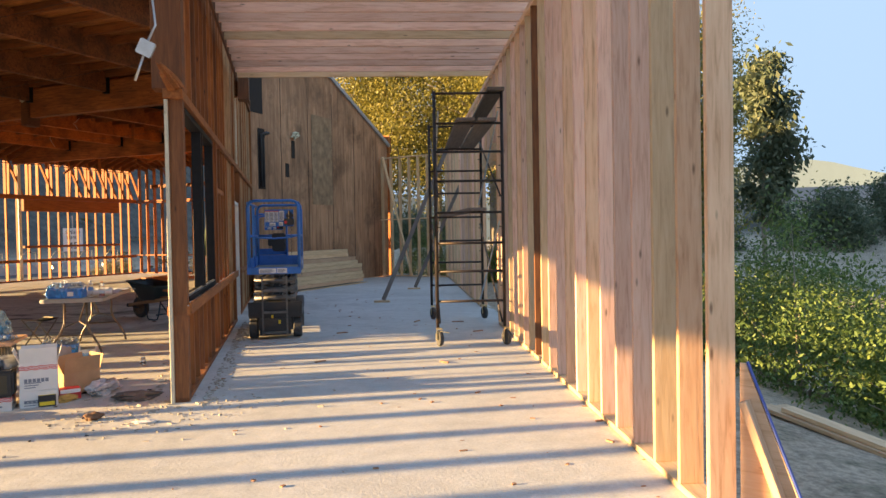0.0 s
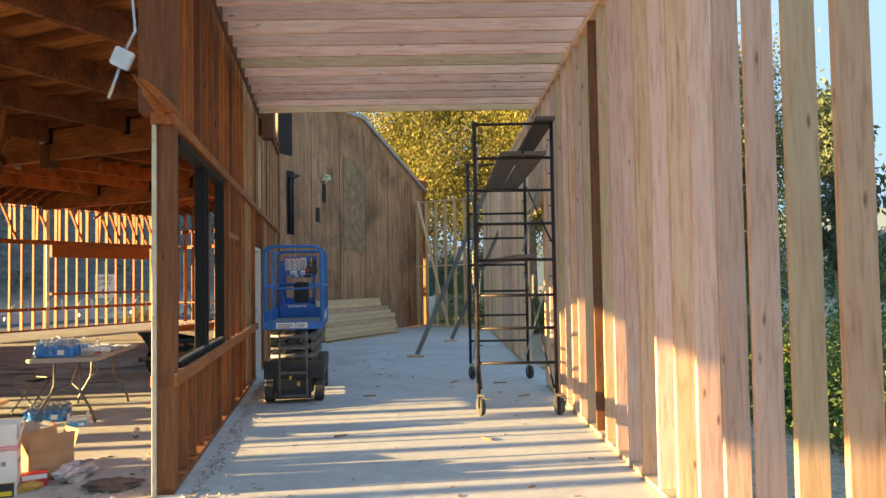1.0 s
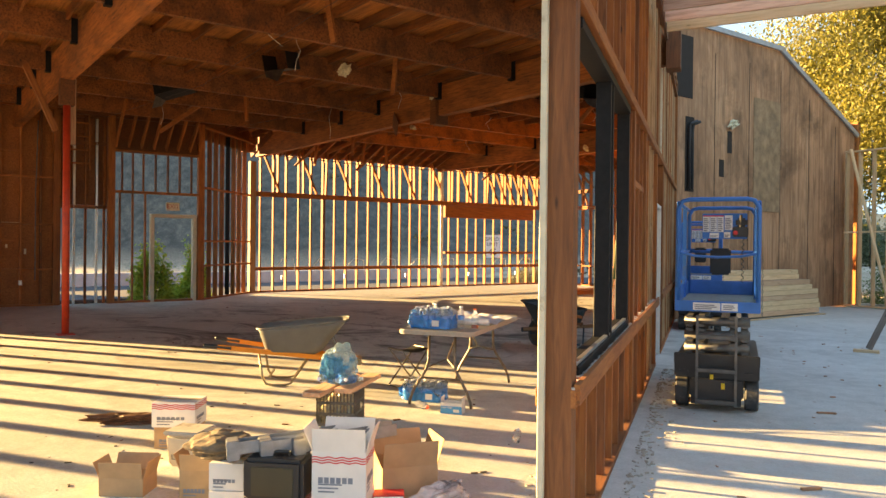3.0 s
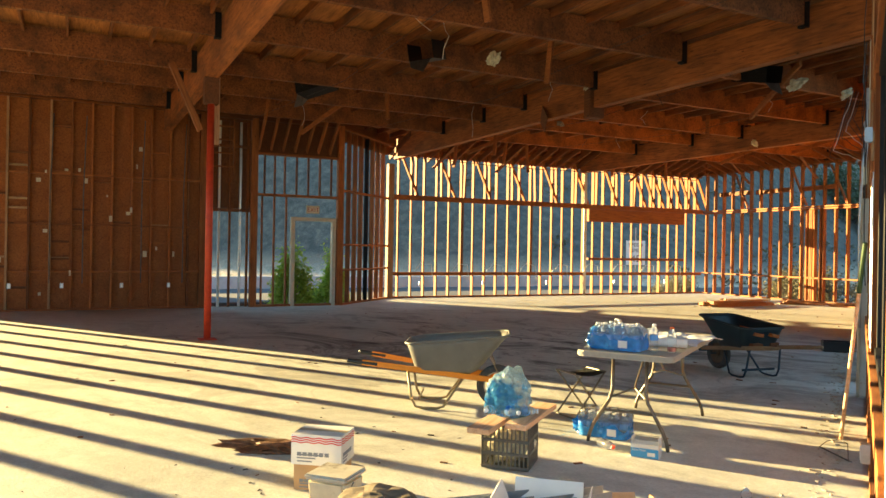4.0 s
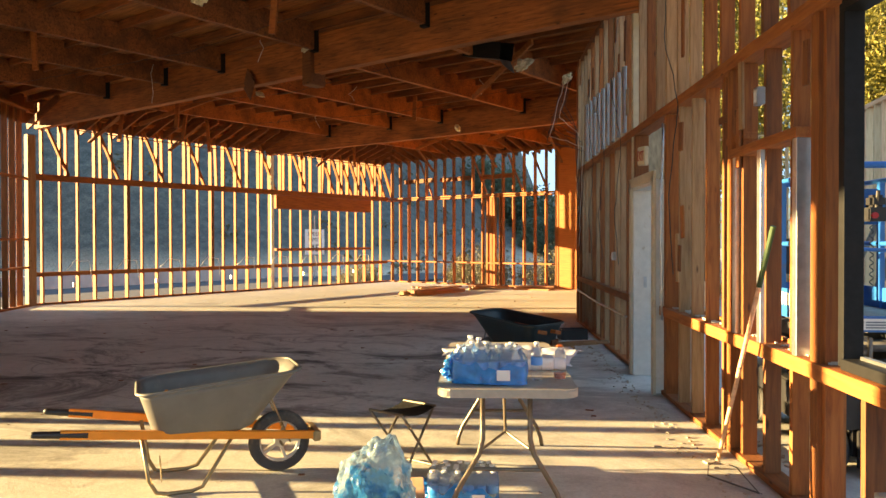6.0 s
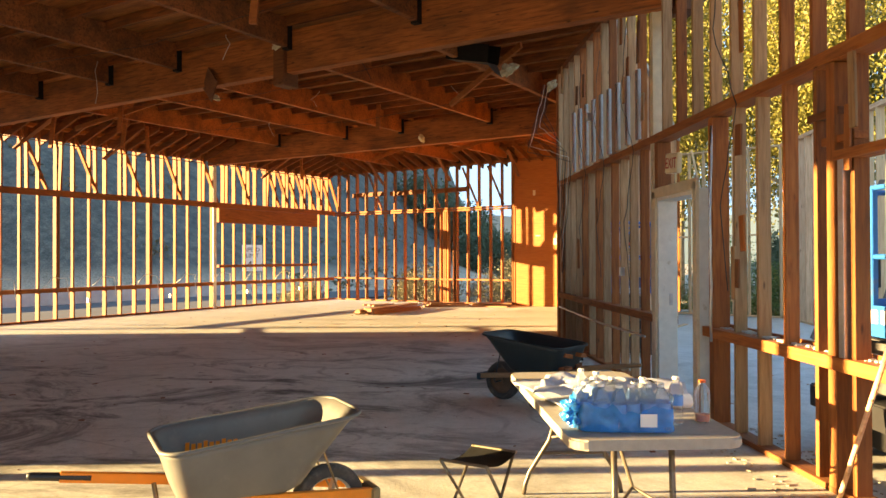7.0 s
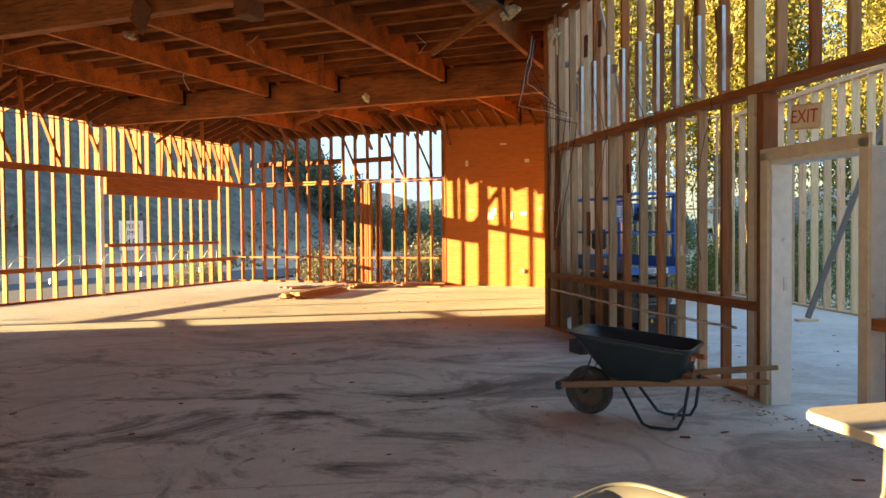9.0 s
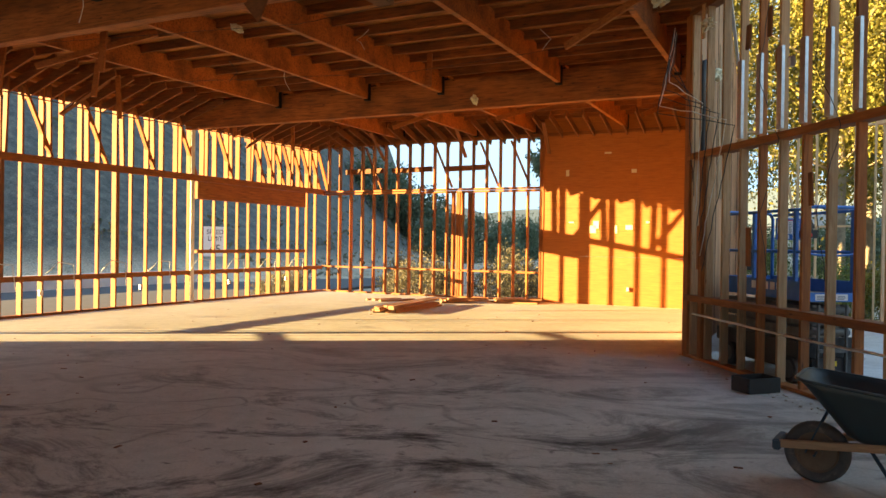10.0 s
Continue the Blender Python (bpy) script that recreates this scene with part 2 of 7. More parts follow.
def stick(parent, name, a, b, w, t, side, material, label=""):
    """A board from a to b: w wide along side, t thick across it."""
    a, b = Vector(a), Vector(b)
    ob = new(name, stick_mesh((b - a).length, w, t, material))
    ob.parent = parent
    ob.matrix_basis = Matrix.Translation((a + b) / 2) @ axes(a, b, side)
    if label:
        ob["label"] = label
    return ob


def add_box(bm, x0, y0, z0, x1, y1, z1, m=None, bevel=0.0):
    mm = Matrix.Translation(((x0 + x1) / 2, (y0 + y1) / 2, (z0 + z1) / 2)) @ Matrix.Diagonal((abs(x1 - x0), abs(y1 - y0), abs(z1 - z0), 1))
    r = bmesh.ops.create_cube(bm, size=1.0, matrix=(m @ mm) if m is not None else mm)
    if bevel:
        es = list({e for v in r["verts"] for e in v.link_edges})
        bmesh.ops.bevel(bm, geom=es, offset=bevel, segments=2, affect="EDGES")
    return r


def add_stick(bm, a, b, w, t, side, bevel=0.0):
    a, b = Vector(a), Vector(b)
    m = Matrix.Translation((a + b) / 2) @ axes(a, b, side)
    L = (b - a).length
    add_box(bm, -L / 2, -w / 2, -t / 2, L / 2, w / 2, t / 2, m, bevel)


def add_tube(bm, pts, r, seg=10, closed=False):
    """A round bar along pts."""
    pts = [Vector(p) for p in pts]
    rings = []
    n = len(pts)
    ref = None
    for i, p in enumerate(pts):
        d = (pts[(i + 1) % n] if (closed or i < n - 1) else p) - (pts[i - 1] if (closed or i > 0) else p)
        d.normalize()
        if ref is None or abs(ref.dot(d)) > 0.98:
            ref = Vector((0, 0, 1)) if abs(d.z) < 0.9 else Vector((1, 0, 0))
        u = (ref - d * ref.dot(d)).normalized()
        ref = u
        v = d.cross(u)
        rr = r[i] if isinstance(r, (list, tuple)) else r
        rings.append([bm.verts.new(p + (u * math.cos(k * math.tau / seg) + v * math.sin(k * math.tau / seg)) * rr) for k in range(seg)])
    for i in range(n if closed else n - 1):
        a, b = rings[i], rings[(i + 1) % n]
        for k in range(seg):
            bm.faces.new((a[k], a[(k + 1) % seg], b[(k + 1) % seg], b[k]))
    if not closed:
        bm.faces.new(rings[0][::-1])
        bm.faces.new(rings[-1])


def add_lathe(bm, profile, m=None, seg=20, cap=True):
    """Profile of (radius, z) turned about z."""
    m = m or Matrix()
    rings = [[bm.verts.new(m @ Vector((r * math.cos(k * math.tau / seg), r * math.sin(k * math.tau / seg), z))) for k in range(seg)] for r, z in profile]
    for a, b in zip(rings, rings[1:]):
        for k in range(seg):
            bm.faces.new((a[k], a[(k + 1) % seg], b[(k + 1) % seg], b[k]))
    if cap:
        bm.faces.new(rings[0][::-1])
        bm.faces.new(rings[-1])


def add_prism(bm, outline, z0, z1):
    lo = [bm.verts.new((x, y, z0)) for x, y in outline]
    hi = [bm.verts.new((x, y, z1)) for x, y in outline]
    bm.faces.new(lo[::-1])
    bm.faces.new(hi)
    for i in range(len(lo)):
        j = (i + 1) % len(lo)
        bm.faces.new((lo[i], lo[j], hi[j], hi[i]))


def b2w(x, y):
    p = MB @ Vector((x, y, 0))
    return p.x, p.y


def r2w(x, y):
    p = MR @ Vector((x, y, 0))
    return p.x, p.y


def c2w(x, y):
    p = MC @ Vector((x, y, 0))
    return p.x, p.y


rnd = random.Random(7)

# ---- floor ----
bm = bmesh.new()
add_prism(bm, [(3.2, -14), r2w(2.56, 2.0), r2w(2.56, 25.4), r2w(-1.0, 26.3), b2w(-11.0, 25.6), b2w(-23.6, 24.9), b2w(-23.6, 11.6), b2w(-21.35, 10.0), b2w(-21.35, -16)], -0.3, 0.0)
floor = part("floor", bm, CONC)
tagged(floor, "worn grey concrete slab with dark stains and dust", "floor", kind="structure")


# ---- ground to the horizon ----
def smooth01(v):
    v = max(0.0, min(1.0, v))
    return v * v * (3 - 2 * v)


def ground_height(x, y):
    north = smooth01((-0.19 * (x + 13) + 0.98 * (y - 34)) / 9.0)
    up = max(0.0, -0.66 * (x + 21) + 0.75 * (y - 36))
    west = smooth01((-4.0 - 0.06 * y - x) / 26.0)
    far = smooth01((300 - math.hypot(x, y)) / 140)
    hill = up * 0.72 * north * west * far
    hill = 60 * (1 - math.exp(-hill / 60))
    right = smooth01((x - 3.2 - max(0, -y) * 0.02) / 9.0) * -2.6
    lump = noise.noise(Vector((x * 0.06, y * 0.06, 0))) * min(3.0, hill * 0.09) + 0.06 * noise.noise(Vector((x * 0.6, y * 0.6, 3)))
    dist = math.hypot(x, y)
    down = -smooth01((dist - 60) / 400) * 25 * (1 - west)
    east = 19 * math.exp(-((x - 100) ** 2 + (y - 165) ** 2) / 4200)
    return -0.32 + hill + right + lump + down + east


bm = bmesh.new()
NA, NRAD = 144, 90
rings = []
for i in range(NRAD):
    r = 1.5 * (4200 / 1.5) ** (i / (NRAD - 1))
    rings.append([bm.verts.new((-8 + r * math.cos(k * math.tau / NA), 12 + r * math.sin(k * math.tau / NA), ground_height(-8 + r * math.cos(k * math.tau / NA), 12 + r * math.sin(k * math.tau / NA)))) for k in range(NA)])
for a, b in zip(rings, rings[1:]):
    for k in range(NA):
        bm.faces.new((a[k], b[k], b[(k + 1) % NA], a[(k + 1) % NA]))
bm.faces.new(rings[0])
ground = part("ground", bm, GROUND, smooth=True)
tagged(ground, "dry sloping hillside and bare dirt round the building", "ground", kind="structure")

# ---- new stud wall along the open side ----
XR = 2.353                      # inner face
WALL_TOP = 4.12
wall_right = thing("wall_east", MR, "new fir stud wall on a treated sill", "wall", kind="structure")
HX = XR + 0.07
stick(wall_right, "sill_plate", (HX, 4.17, 0.022), (HX, 12.35, 0.022), 0.14, 0.04, (1, 0, 0), FIR_PALE)
stick(wall_right, "sill_plate", (HX, 15.15, 0.022), (HX, 25.2, 0.022), 0.14, 0.04, (1, 0, 0), FIR_PALE)
for z in (4.1, 4.14):
    stick(wall_right, "top_plate", (HX, 4.17, z), (HX, 25.2, z), 0.14, 0.038, (1, 0, 0), FIR)
y = 4.19
while y < 25.2:
    mt = rnd.choice((FIR_PINK, FIR, FIR, FIR_PALE)) if not 8.9 < y < 9.4 else OLD_DARK
    if not 12.4 < y < 15.1:
        stick(wall_right, "stud", (HX, y, 0.042), (HX, y, 4.08), 0.14, 0.038, (1, 0, 0), mt)
    else:
        stick(wall_right, "cripple_stud", (HX, y, 2.95), (HX, y, 4.08), 0.14, 0.038, (1, 0, 0), mt)
    y += 0.4064
stick(wall_right, "header", (HX, 12.3, 2.8), (HX, 15.2, 2.8), 0.09, 0.29, (1, 0, 0), FIR_PALE)
for y in (12.36, 12.4, 15.1, 15.14):
    stick(wall_right, "trimmer_stud", (HX, y, 0.042), (HX, y, 2.65), 0.14, 0.038, (1, 0, 0), FIR)

# far closing stud wall of the corridor
wall_back = thing("wall_northeast", Matrix(), "new fir stud wall closing the corridor", "wall", kind="structure")
p0, p1 = Vector((*b2w(-11.4, 24.0), 0)), Vector((*r2w(XR, 25.15), 0))
dirn = (p1 - p0).normalized()
nrm = Vector((dirn.y, -dirn.x, 0))
for z in (0.022, 4.1):
    stick(wall_back, "plate", p0 + Vector((0, 0, z)), p1 + Vector((0, 0, z)), 0.14, 0.038, nrm, FIR_PALE)
for i in range(8):
    p = p0.lerp(p1, (i + 0.06) / 7.1)
    stick(wall_back, "stud", p + Vector((0, 0, 0.04)), p + Vector((0, 0, 4.08)), 0.14, 0.038, nrm, FIR_PALE)

# ---- new roof joists over the corridor ----
ceiling_new = thing("ceiling_1", MR, "new pink fir joists spanning the open corridor", "ceiling", kind="structure")
def corridor_left(yr):
    """x in the stud wall's frame of the old wall's outer face at yr."""
    a = radians(10.8 - 2.3)
    return 0.06 / math.cos(a) - yr * math.tan(a)


JOIST_Z = 4.13
y = 4.2
i = 0
while y < 13.5:
    stick(ceiling_new, "joist", (corridor_left(y) + 0.03, y, JOIST_Z + 0.12), (XR + 0.14, y, JOIST_Z + 0.12), 0.038, 0.24, (0, 1, 0), FIR_PALE if i % 6 == 4 else FIR_PINK)
    y += 0.4064
    i += 1
stick(ceiling_new, "ledger", (corridor_left(4.0) + 0.01, 4.0, JOIST_Z + 0.12), (corridor_left(13.5) + 0.01, 13.5, JOIST_Z + 0.12), 0.03, 0.26, (1, 0, 0), OLD_DARK)

# ---- old corridor wall: open studs, low sill, head plate ----
wall_c = thing("wall_corridor", MC, "stripped old fir stud wall with window openings", "wall", kind="structure")
CX = -0.1
YE = 20.3
SILL, HEAD = 0.82, 2.75
for a, b in ((7.35, 13.85), (14.95, YE)):
    stick(wall_c, "bottom_plate", (CX, a, 0.022), (CX, b, 0.022), 0.15, 0.04, (1, 0, 0), OLD)
    stick(wall_c, "sill_plate", (CX, a, SILL), (CX, b, SILL), 0.19, 0.085, (1, 0, 0), OLD)
stick(wall_c, "head_plate", (CX, 7.3, HEAD), (CX, YE, HEAD), 0.17, 0.085, (1, 0, 0), OLD)
stick(wall_c, "top_plate", (CX, 7.3, 4.72), (CX, YE, 4.72), 0.15, 0.085, (1, 0, 0), OLD_DARK)
y = 7.6
i = 0
while y < YE:
    # farther studs take older tan wood, paler to carry the skylight there
    mt = rnd.choice((OLD, OLD, OLD_DARK)) if y < 12.5 else rnd.choice((TAN, TAN, OLD))
    stick(wall_c, "upper_stud", (CX - 0.02, y, HEAD + 0.04), (CX - 0.02, y, 4.68), 0.1, 0.04, (1, 0, 0), mt)
    if not 13.75 < y < 15.05:
        stick(wall_c, "cripple_stud", (CX, y, 0.042), (CX, y, SILL - 0.04), 0.1, 0.04, (1, 0, 0), mt)
    if y > 10.35 and not 13.75 < y < 15.05:
        stick(wall_c, "stud", (CX, y, SILL + 0.04), (CX, y, HEAD - 0.04), 0.1, 0.04, (1, 0, 0), mt)
    y += 0.4064
stick(wall_c, "corner_post", (CX, 7.42, 0.0), (CX, 7.42, 2.72), 0.15, 0.14, (1, 0, 0), OLD_DARK)
stick(wall_c, "post", (CX - 0.02, 15.24, 0.0), (CX - 0.02, 15.24, 4.7), 0.12, 0.09, (1, 0, 0), CREAM)
stick(wall_c, "end_post", (CX, YE, 0.0), (CX, YE, 4.7), 0.16, 0.14, (1, 0, 0), OLD)

# ---- weathered sheathed gable wall past the corridor wall ----
GABLE = MB @ Matrix.Translation((-0.34, 2.03, 1.5)) @ Matrix.Scale(1.11, 4) @ Matrix.Translation((0.34, -2.03, -1.5))
wall_g = thing("wall_gable", GABLE, "weathered plywood sheathing on the old gable wall", "wall", kind="structure")
bm = bmesh.new()
m = Matrix(((0, 0, 1, 0), (1, 0, 0, 0), (0, 1, 0, 0), (0, 0, 0, 1)))
add_prism(bm, [(15.3, 0.15), (22.4, 0.15), (22.4, 4.345), (19.0, 5.85), (15.3, 5.85)], -10.46, -10.4)
bm.transform(m)
part("sheathing", bm, PLYWALL, wall_g)

# ---- west stud wall of the big room ----
XW = -23.45
wall_w = thing("wall_west", MB, "stripped old stud wall open to the hillside", "wall", kind="structure")
MID = 2.98
for z, w in ((0.022, 0.14), (0.7, 0.15), (0.75, 0.17), (MID, 0.15), (MID + 0.07, 0.15)):
    stick(wall_w, "plate", (XW, 12.2, z), (XW, 24.7, z), w, 0.05, (1, 0, 0), OLD)
stick(wall_w, "ledger", (XW + 0.1, 12.3, MID + 0.03), (XW + 0.1, 24.7, MID + 0.03), 0.05, 0.15, (1, 0, 0), OLD)
stick(wall_w, "top_plate", (XW, 12.2, 4.55), (XW, 24.7, 4.55), 0.14, 0.09, (1, 0, 0), OLD)
y = 12.5
i = 0
while y < 24.7:
    inwin = 19.6 < y < 23.7
    stick(wall_w, "cripple_stud", (XW, y, 0.045), (XW, y, 0.7), 0.14, 0.04, (1, 0, 0), OLD)
    if inwin:
        stick(wall_w, "stud", (XW, y, 1.27), (XW, y, 2.5), 0.09, 0.035, (1, 0, 0), OLD)
        stick(wall_w, "cripple_stud", (XW, y, 0.75), (XW, y, 1.2), 0.12, 0.035, (1, 0, 0), OLD)
    else:
        # every sixth is a post, its unlit look put into darker wood
        if i % 6 == 5:
            stick(wall_w, "post", (XW + 0.03, y, 0.78), (XW + 0.03, y, MID - 0.03), 0.14, 0.09, (1, 0, 0), OLD_DARK)
        else:
            stick(wall_w, "stud", (XW, y, 0.75), (XW, y, MID), 0.09, 0.04, (1, 0, 0), OLD)
    stick(wall_w, "upper_stud", (XW, y, MID + 0.1), (XW, y, 4.5), 0.14, 0.04, (1, 0, 0), OLD)
    if i % 2 == 1:
        stick(wall_w, "upper_stud", (XW, y + 0.1 + 0.1 * rnd.random(), MID + 0.1), (XW, y + 0.15, 4.5), 0.12, 0.04, (1, 0, 0), OLD)
    if i % 3 == 0 or y > 21.5:
        stick(wall_w, "brace", (XW + 0.02, y + 0.03, 4.4), (XW + 0.02, y + 0.62, MID + 0.12), 0.1, 0.05, (1, 0, 0), OLD)
    y += 0.425
    i += 1
stick(wall_w, "window_header", (XW + 0.03, 19.5, 2.72), (XW + 0.03, 23.8, 2.72), 0.14, 0.42, (1, 0, 0), OLD)
stick(wall_w, "window_sill", (XW + 0.03, 19.5, 1.23), (XW + 0.03, 23.8, 1.23), 0.16, 0.08, (1, 0, 0), OLD)
stick(wall_w, "post", (XW + 0.02, 19.35, 0), (XW + 0.02, 19.35, 4.2), 0.14, 0.12, (1, 0, 0), WHITE)
# cream post coloured a darker tan so that it looks unlit
stick(wall_w, "post", (XW + 0.1, 12.2, 0), (XW + 0.1, 12.2, 3.98), 0.18, 0.18, (1, 0, 0), TAN)

# ---- north wall: studs, and one bay of plywood ----
YN = 24.78
wall_n = thing("wall_north", MB, "stripped old stud wall with one plywood bay", "wall", kind="structure")
for z in (0.022, 0.76, 2.95, 3.02):
    stick(wall_n, "plate", (-23.4, YN, z), (-16.35, YN, z), 0.14, 0.05, (0, 1, 0), OLD)
stick(wall_n, "top_plate", (-23.4, YN, 4.4), (-11.5, YN, 4.4), 0.14, 0.09, (0, 1, 0), OLD)
x = -23.2
while x < -16.3:
    stick(wall_n, "stud", (x, YN, 0.045), (x, YN, 2.92), 0.14, 0.04, (0, 1, 0), OLD)
    stick(wall_n, "upper_stud", (x, YN, 3.05), (x, YN, 4.36), 0.14, 0.04, (0, 1, 0), OLD)
    x += 0.4
bm = bmesh.new()
for z0, z1 in ((0.0, 1.22), (1.224, 2.44), (2.444, 3.66), (3.664, 5.0)):
    for x0 in (-16.35, -13.91, -11.47):
        add_box(bm, x0, YN - 0.05 + rnd.uniform(-0.003, 0.003), z0, min(x0 + 2.436, -11.5), YN + 0.05, z1)
part("plywood_panels", bm, REDPLY, wall_n)

bm = bmesh.new()
tr = random.Random(8)
for k in range(11):
    px, pz = tr.uniform(-16.0, -12.0), tr.choice((3.3, 3.35, 3.75, 1.9, 2.0))
    add_box(bm, px, YN - 0.066, pz + tr.uniform(-0.1, 0.1), px + tr.uniform(0.05, 0.2), YN - 0.0595, pz + tr.uniform(0.11, 0.16))
part("torn_paper", bm, CREAM, wall_n, "pale scraps of torn paper on the plywood")
stick(wall_n, "corner_post", (-16.4, YN, 0), (-16.4, YN, 4.4), 0.14, 0.12, (0, 1, 0), OLD)

# ---- entrance wall, its return and the boarded stretch ----
XE = -21.25
wall_e = thing("wall_entrance", MB, "old stud wall with boarded bays and a doorway", "wall", kind="structure")
for y0 in (1.25, 3.0, 4.75):
    bm = bmesh.new()
    add_box(bm, XE - 0.09, y0 - 0.02, 0.02, XE - 0.07, y0 + 1.735, 4.6)
    part("board", bm, OLD, wall_e)
y = 1.3
while y < 6.6:
    stick(wall_e, "stud", (XE, y, 0.04), (XE, y, 4.6), 0.12, 0.045, (1, 0, 0), rnd.choice((OLD, TAN, OLD_DARK)))
    y += 0.41
for z in (0.022, 0.85, 1.9, 3.0, 4.62):
    stick(wall_e, "blocking", (XE - 0.01, 1.25, z), (XE + 0.01, 6.6, z), 0.12, 0.045, (1, 0, 0), OLD)
for y in (6.55, 7.75, 9.95):
    stick(wall_e, "post", (XE, y, 0), (XE, y, 4.6), 0.15, 0.16, (1, 0, 0), OLD)
for z in (0.022, 2.75, 3.76):
    stick(wall_e, "plate", (XE, 7.75, z), (XE, 9.95, z), 0.14, 0.06, (1, 0, 0), OLD)
for y in (8.0, 8.25, 8.5, 8.8, 9.1, 9.4, 9.7):
    stick(wall_e, "stud", (XE, y, 2.78), (XE, y, 3.73), 0.1, 0.035, (1, 0, 0), OLD_DARK)
for y in (7.95, 8.25, 8.55):
    stick(wall_e, "stud", (XE, y, 0.04), (XE, y, 2.72), 0.1, 0.035, (1, 0, 0), OLD)
stick(wall_e, "top_plate", (XE, 6.55, 4.6), (XE, 10.0, 4.6), 0.14, 0.09, (1, 0, 0), OLD_DARK)
# slanted return to the west wall
for z in (0.022, 0.9, 1.55, 2.95, 4.55):
    stick(wall_e, "plate", (XE, 10.0, z), (XW + 0.1, 12.15, z), 0.12, 0.05, (0.7, 0.7, 0), OLD)
for i in range(1, 8):
    f = i / 8
    stick(wall_e, "stud", (XE + (XW - XE) * f, 10.0 + 2.15 * f, 0.04), (XE + (XW - XE) * f, 10.0 + 2.15 * f, 4.5), 0.12, 0.04, (0.7, 0.7, 0), BLACKFRAME if i == 4 else OLD)
# short blocks, scraps and rafter tails on the boarded stretch and over the doorway
er = random.Random(31)
for k in range(30):
    y, z = 1.3 + 0.41 * er.randrange(12), er.uniform(0.4, 4.2)
    stick(wall_e, "blocking", (XE, y + 0.03, z), (XE, y + 0.38, z), 0.1, 0.045, (1, 0, 0), er.choice((OLD, TAN, OLD_DARK)))
bm = bmesh.new()
for k in range(24):
    y, z = er.uniform(1.4, 6.4), er.uniform(0.3, 3.8)
    add_box(bm, XE + 0.061, y, z, XE + 0.068, y + er.uniform(0.03, 0.1), z + er.uniform(0.04, 0.14))
part("torn_paper", bm, CREAM, wall_e, "pale scraps of torn paper on the studs")
y = 7.85
while y < 9.9:
    stick(wall_e, "rafter_tail", (XE + 0.9, y, 4.74), (XE + 0.0, y, 3.88), 0.14, 0.04, (1, 0, 1), OLD)
    y += 0.3
# open stretch to the south, out of view, studs thickened for more floor shade
y = 0.9
while y > -11.5:
    stick(wall_e, "stud", (XE, y, 0.04), (XE, y, 4.6), 0.14, 0.13, (1, 0, 0), OLD)
    y -= 0.8
stick(wall_e, "top_plate", (XE, -14, 4.62), (XE, 1.2, 4.62), 0.14, 0.09, (1, 0, 0), OLD)

# unseen closed stretch, added to keep sun off the nearest floor
bm = bmesh.new()
add_box(bm, XE - 0.07, -14.2, 0.02, XE + 0.07, -11.6, 4.6)
part("board", bm, OLD_DARK, wall_e)

# unseen wall, added to cut the south light on the ceiling
wall_s = thing("wall_south", MB, "unseen open stud wall added to temper light from the south", "wall", kind="structure")
for z in (0.022, 4.86):
    stick(wall_s, "plate", (-21.3, -14.3, z), (-4.4, -14.3, z), 0.14, 0.04, (0, 1, 0), OLD)
for i in range(42):
    stick(wall_s, "stud", (-21.2 + 0.4064 * i, -14.3, 0.042), (-21.2 + 0.4064 * i, -14.3, 4.84), 0.14, 0.04, (0, 1, 0), OLD)

# ---- old roof: girders, purlins, sub-purlins and deck ----
roof = thing("ceiling_2", MB, "dark stained timber roof of girders, purlins and plywood", "ceiling", kind="structure")
GIRDERS = (-7.5, -0.9, 5.75, 12.4, 19.2)
DECK_Z = 4.95


def room_right(yb):
    """x in the building's frame of the corridor wall's line, at yb."""
    if yb > 16.7:
        return -11.55
    if yb < 6.1:
        return -4.4
    a = radians(10.8 + 23.5)
    return (-0.02 - yb * math.sin(a)) / math.cos(a)


bm = bmesh.new()
for g in GIRDERS:
    add_stick(bm, (-23.4 if g > 12 else -21.4, g, 4.43), (room_right(g), g, 4.43), 0.17, 0.6, (0, 1, 0), 0.006)
part("girders", bm, ROOFWOOD, roof)
bm = bmesh.new()
BAY_SOUTH = (-20.05, -17.95, -16.2, -13.85, -11.65, -9.5, -7.4, -5.3)
BAY_NORTH = (-20.6, -18.3, -16.6, -14.2, -12.1)
spans = [(-14.2, -7.5), (-7.5, -0.9), (-0.9, 5.75), (5.75, 12.4), (12.4, 19.2), (19.2, 24.8)]
for a, b in spans:
    for x in (BAY_SOUTH if b < 13 else BAY_NORTH):
        # the purlin stops at the skewed wall
        ends = [yy / 20 * (b - a) + a for yy in range(21) if room_right(yy / 20 * (b - a) + a) > x + 0.1]
        if ends:
            y0, y1 = min(ends), max(ends)
            add_stick(bm, (x, y0 + 0.09, 4.67), (x, y1 - 0.09, 4.67), 0.09, 0.4, (1, 0, 0), 0.005)
    if b > 12.3:
        part("purlins", bm, SMOKED if b < 13 else ROOFWOOD, roof)
        bm = bmesh.new()
bm.free()
bm = bmesh.new()
for a, b in spans[2:]:
    for x in (BAY_SOUTH if b < 13 else BAY_NORTH):
        for yy in (a + 0.13, b - 0.13):
            if x < room_right(yy) - 0.2:
                add_box(bm, x - 0.055, yy - 0.045, 4.44, x + 0.055, yy + 0.045, 4.8)
part("purlin_hangers", bm, BLACKFRAME, roof, "dark steel hangers at the purlin ends")
bm = bmesh.new()
dr = random.Random(5)
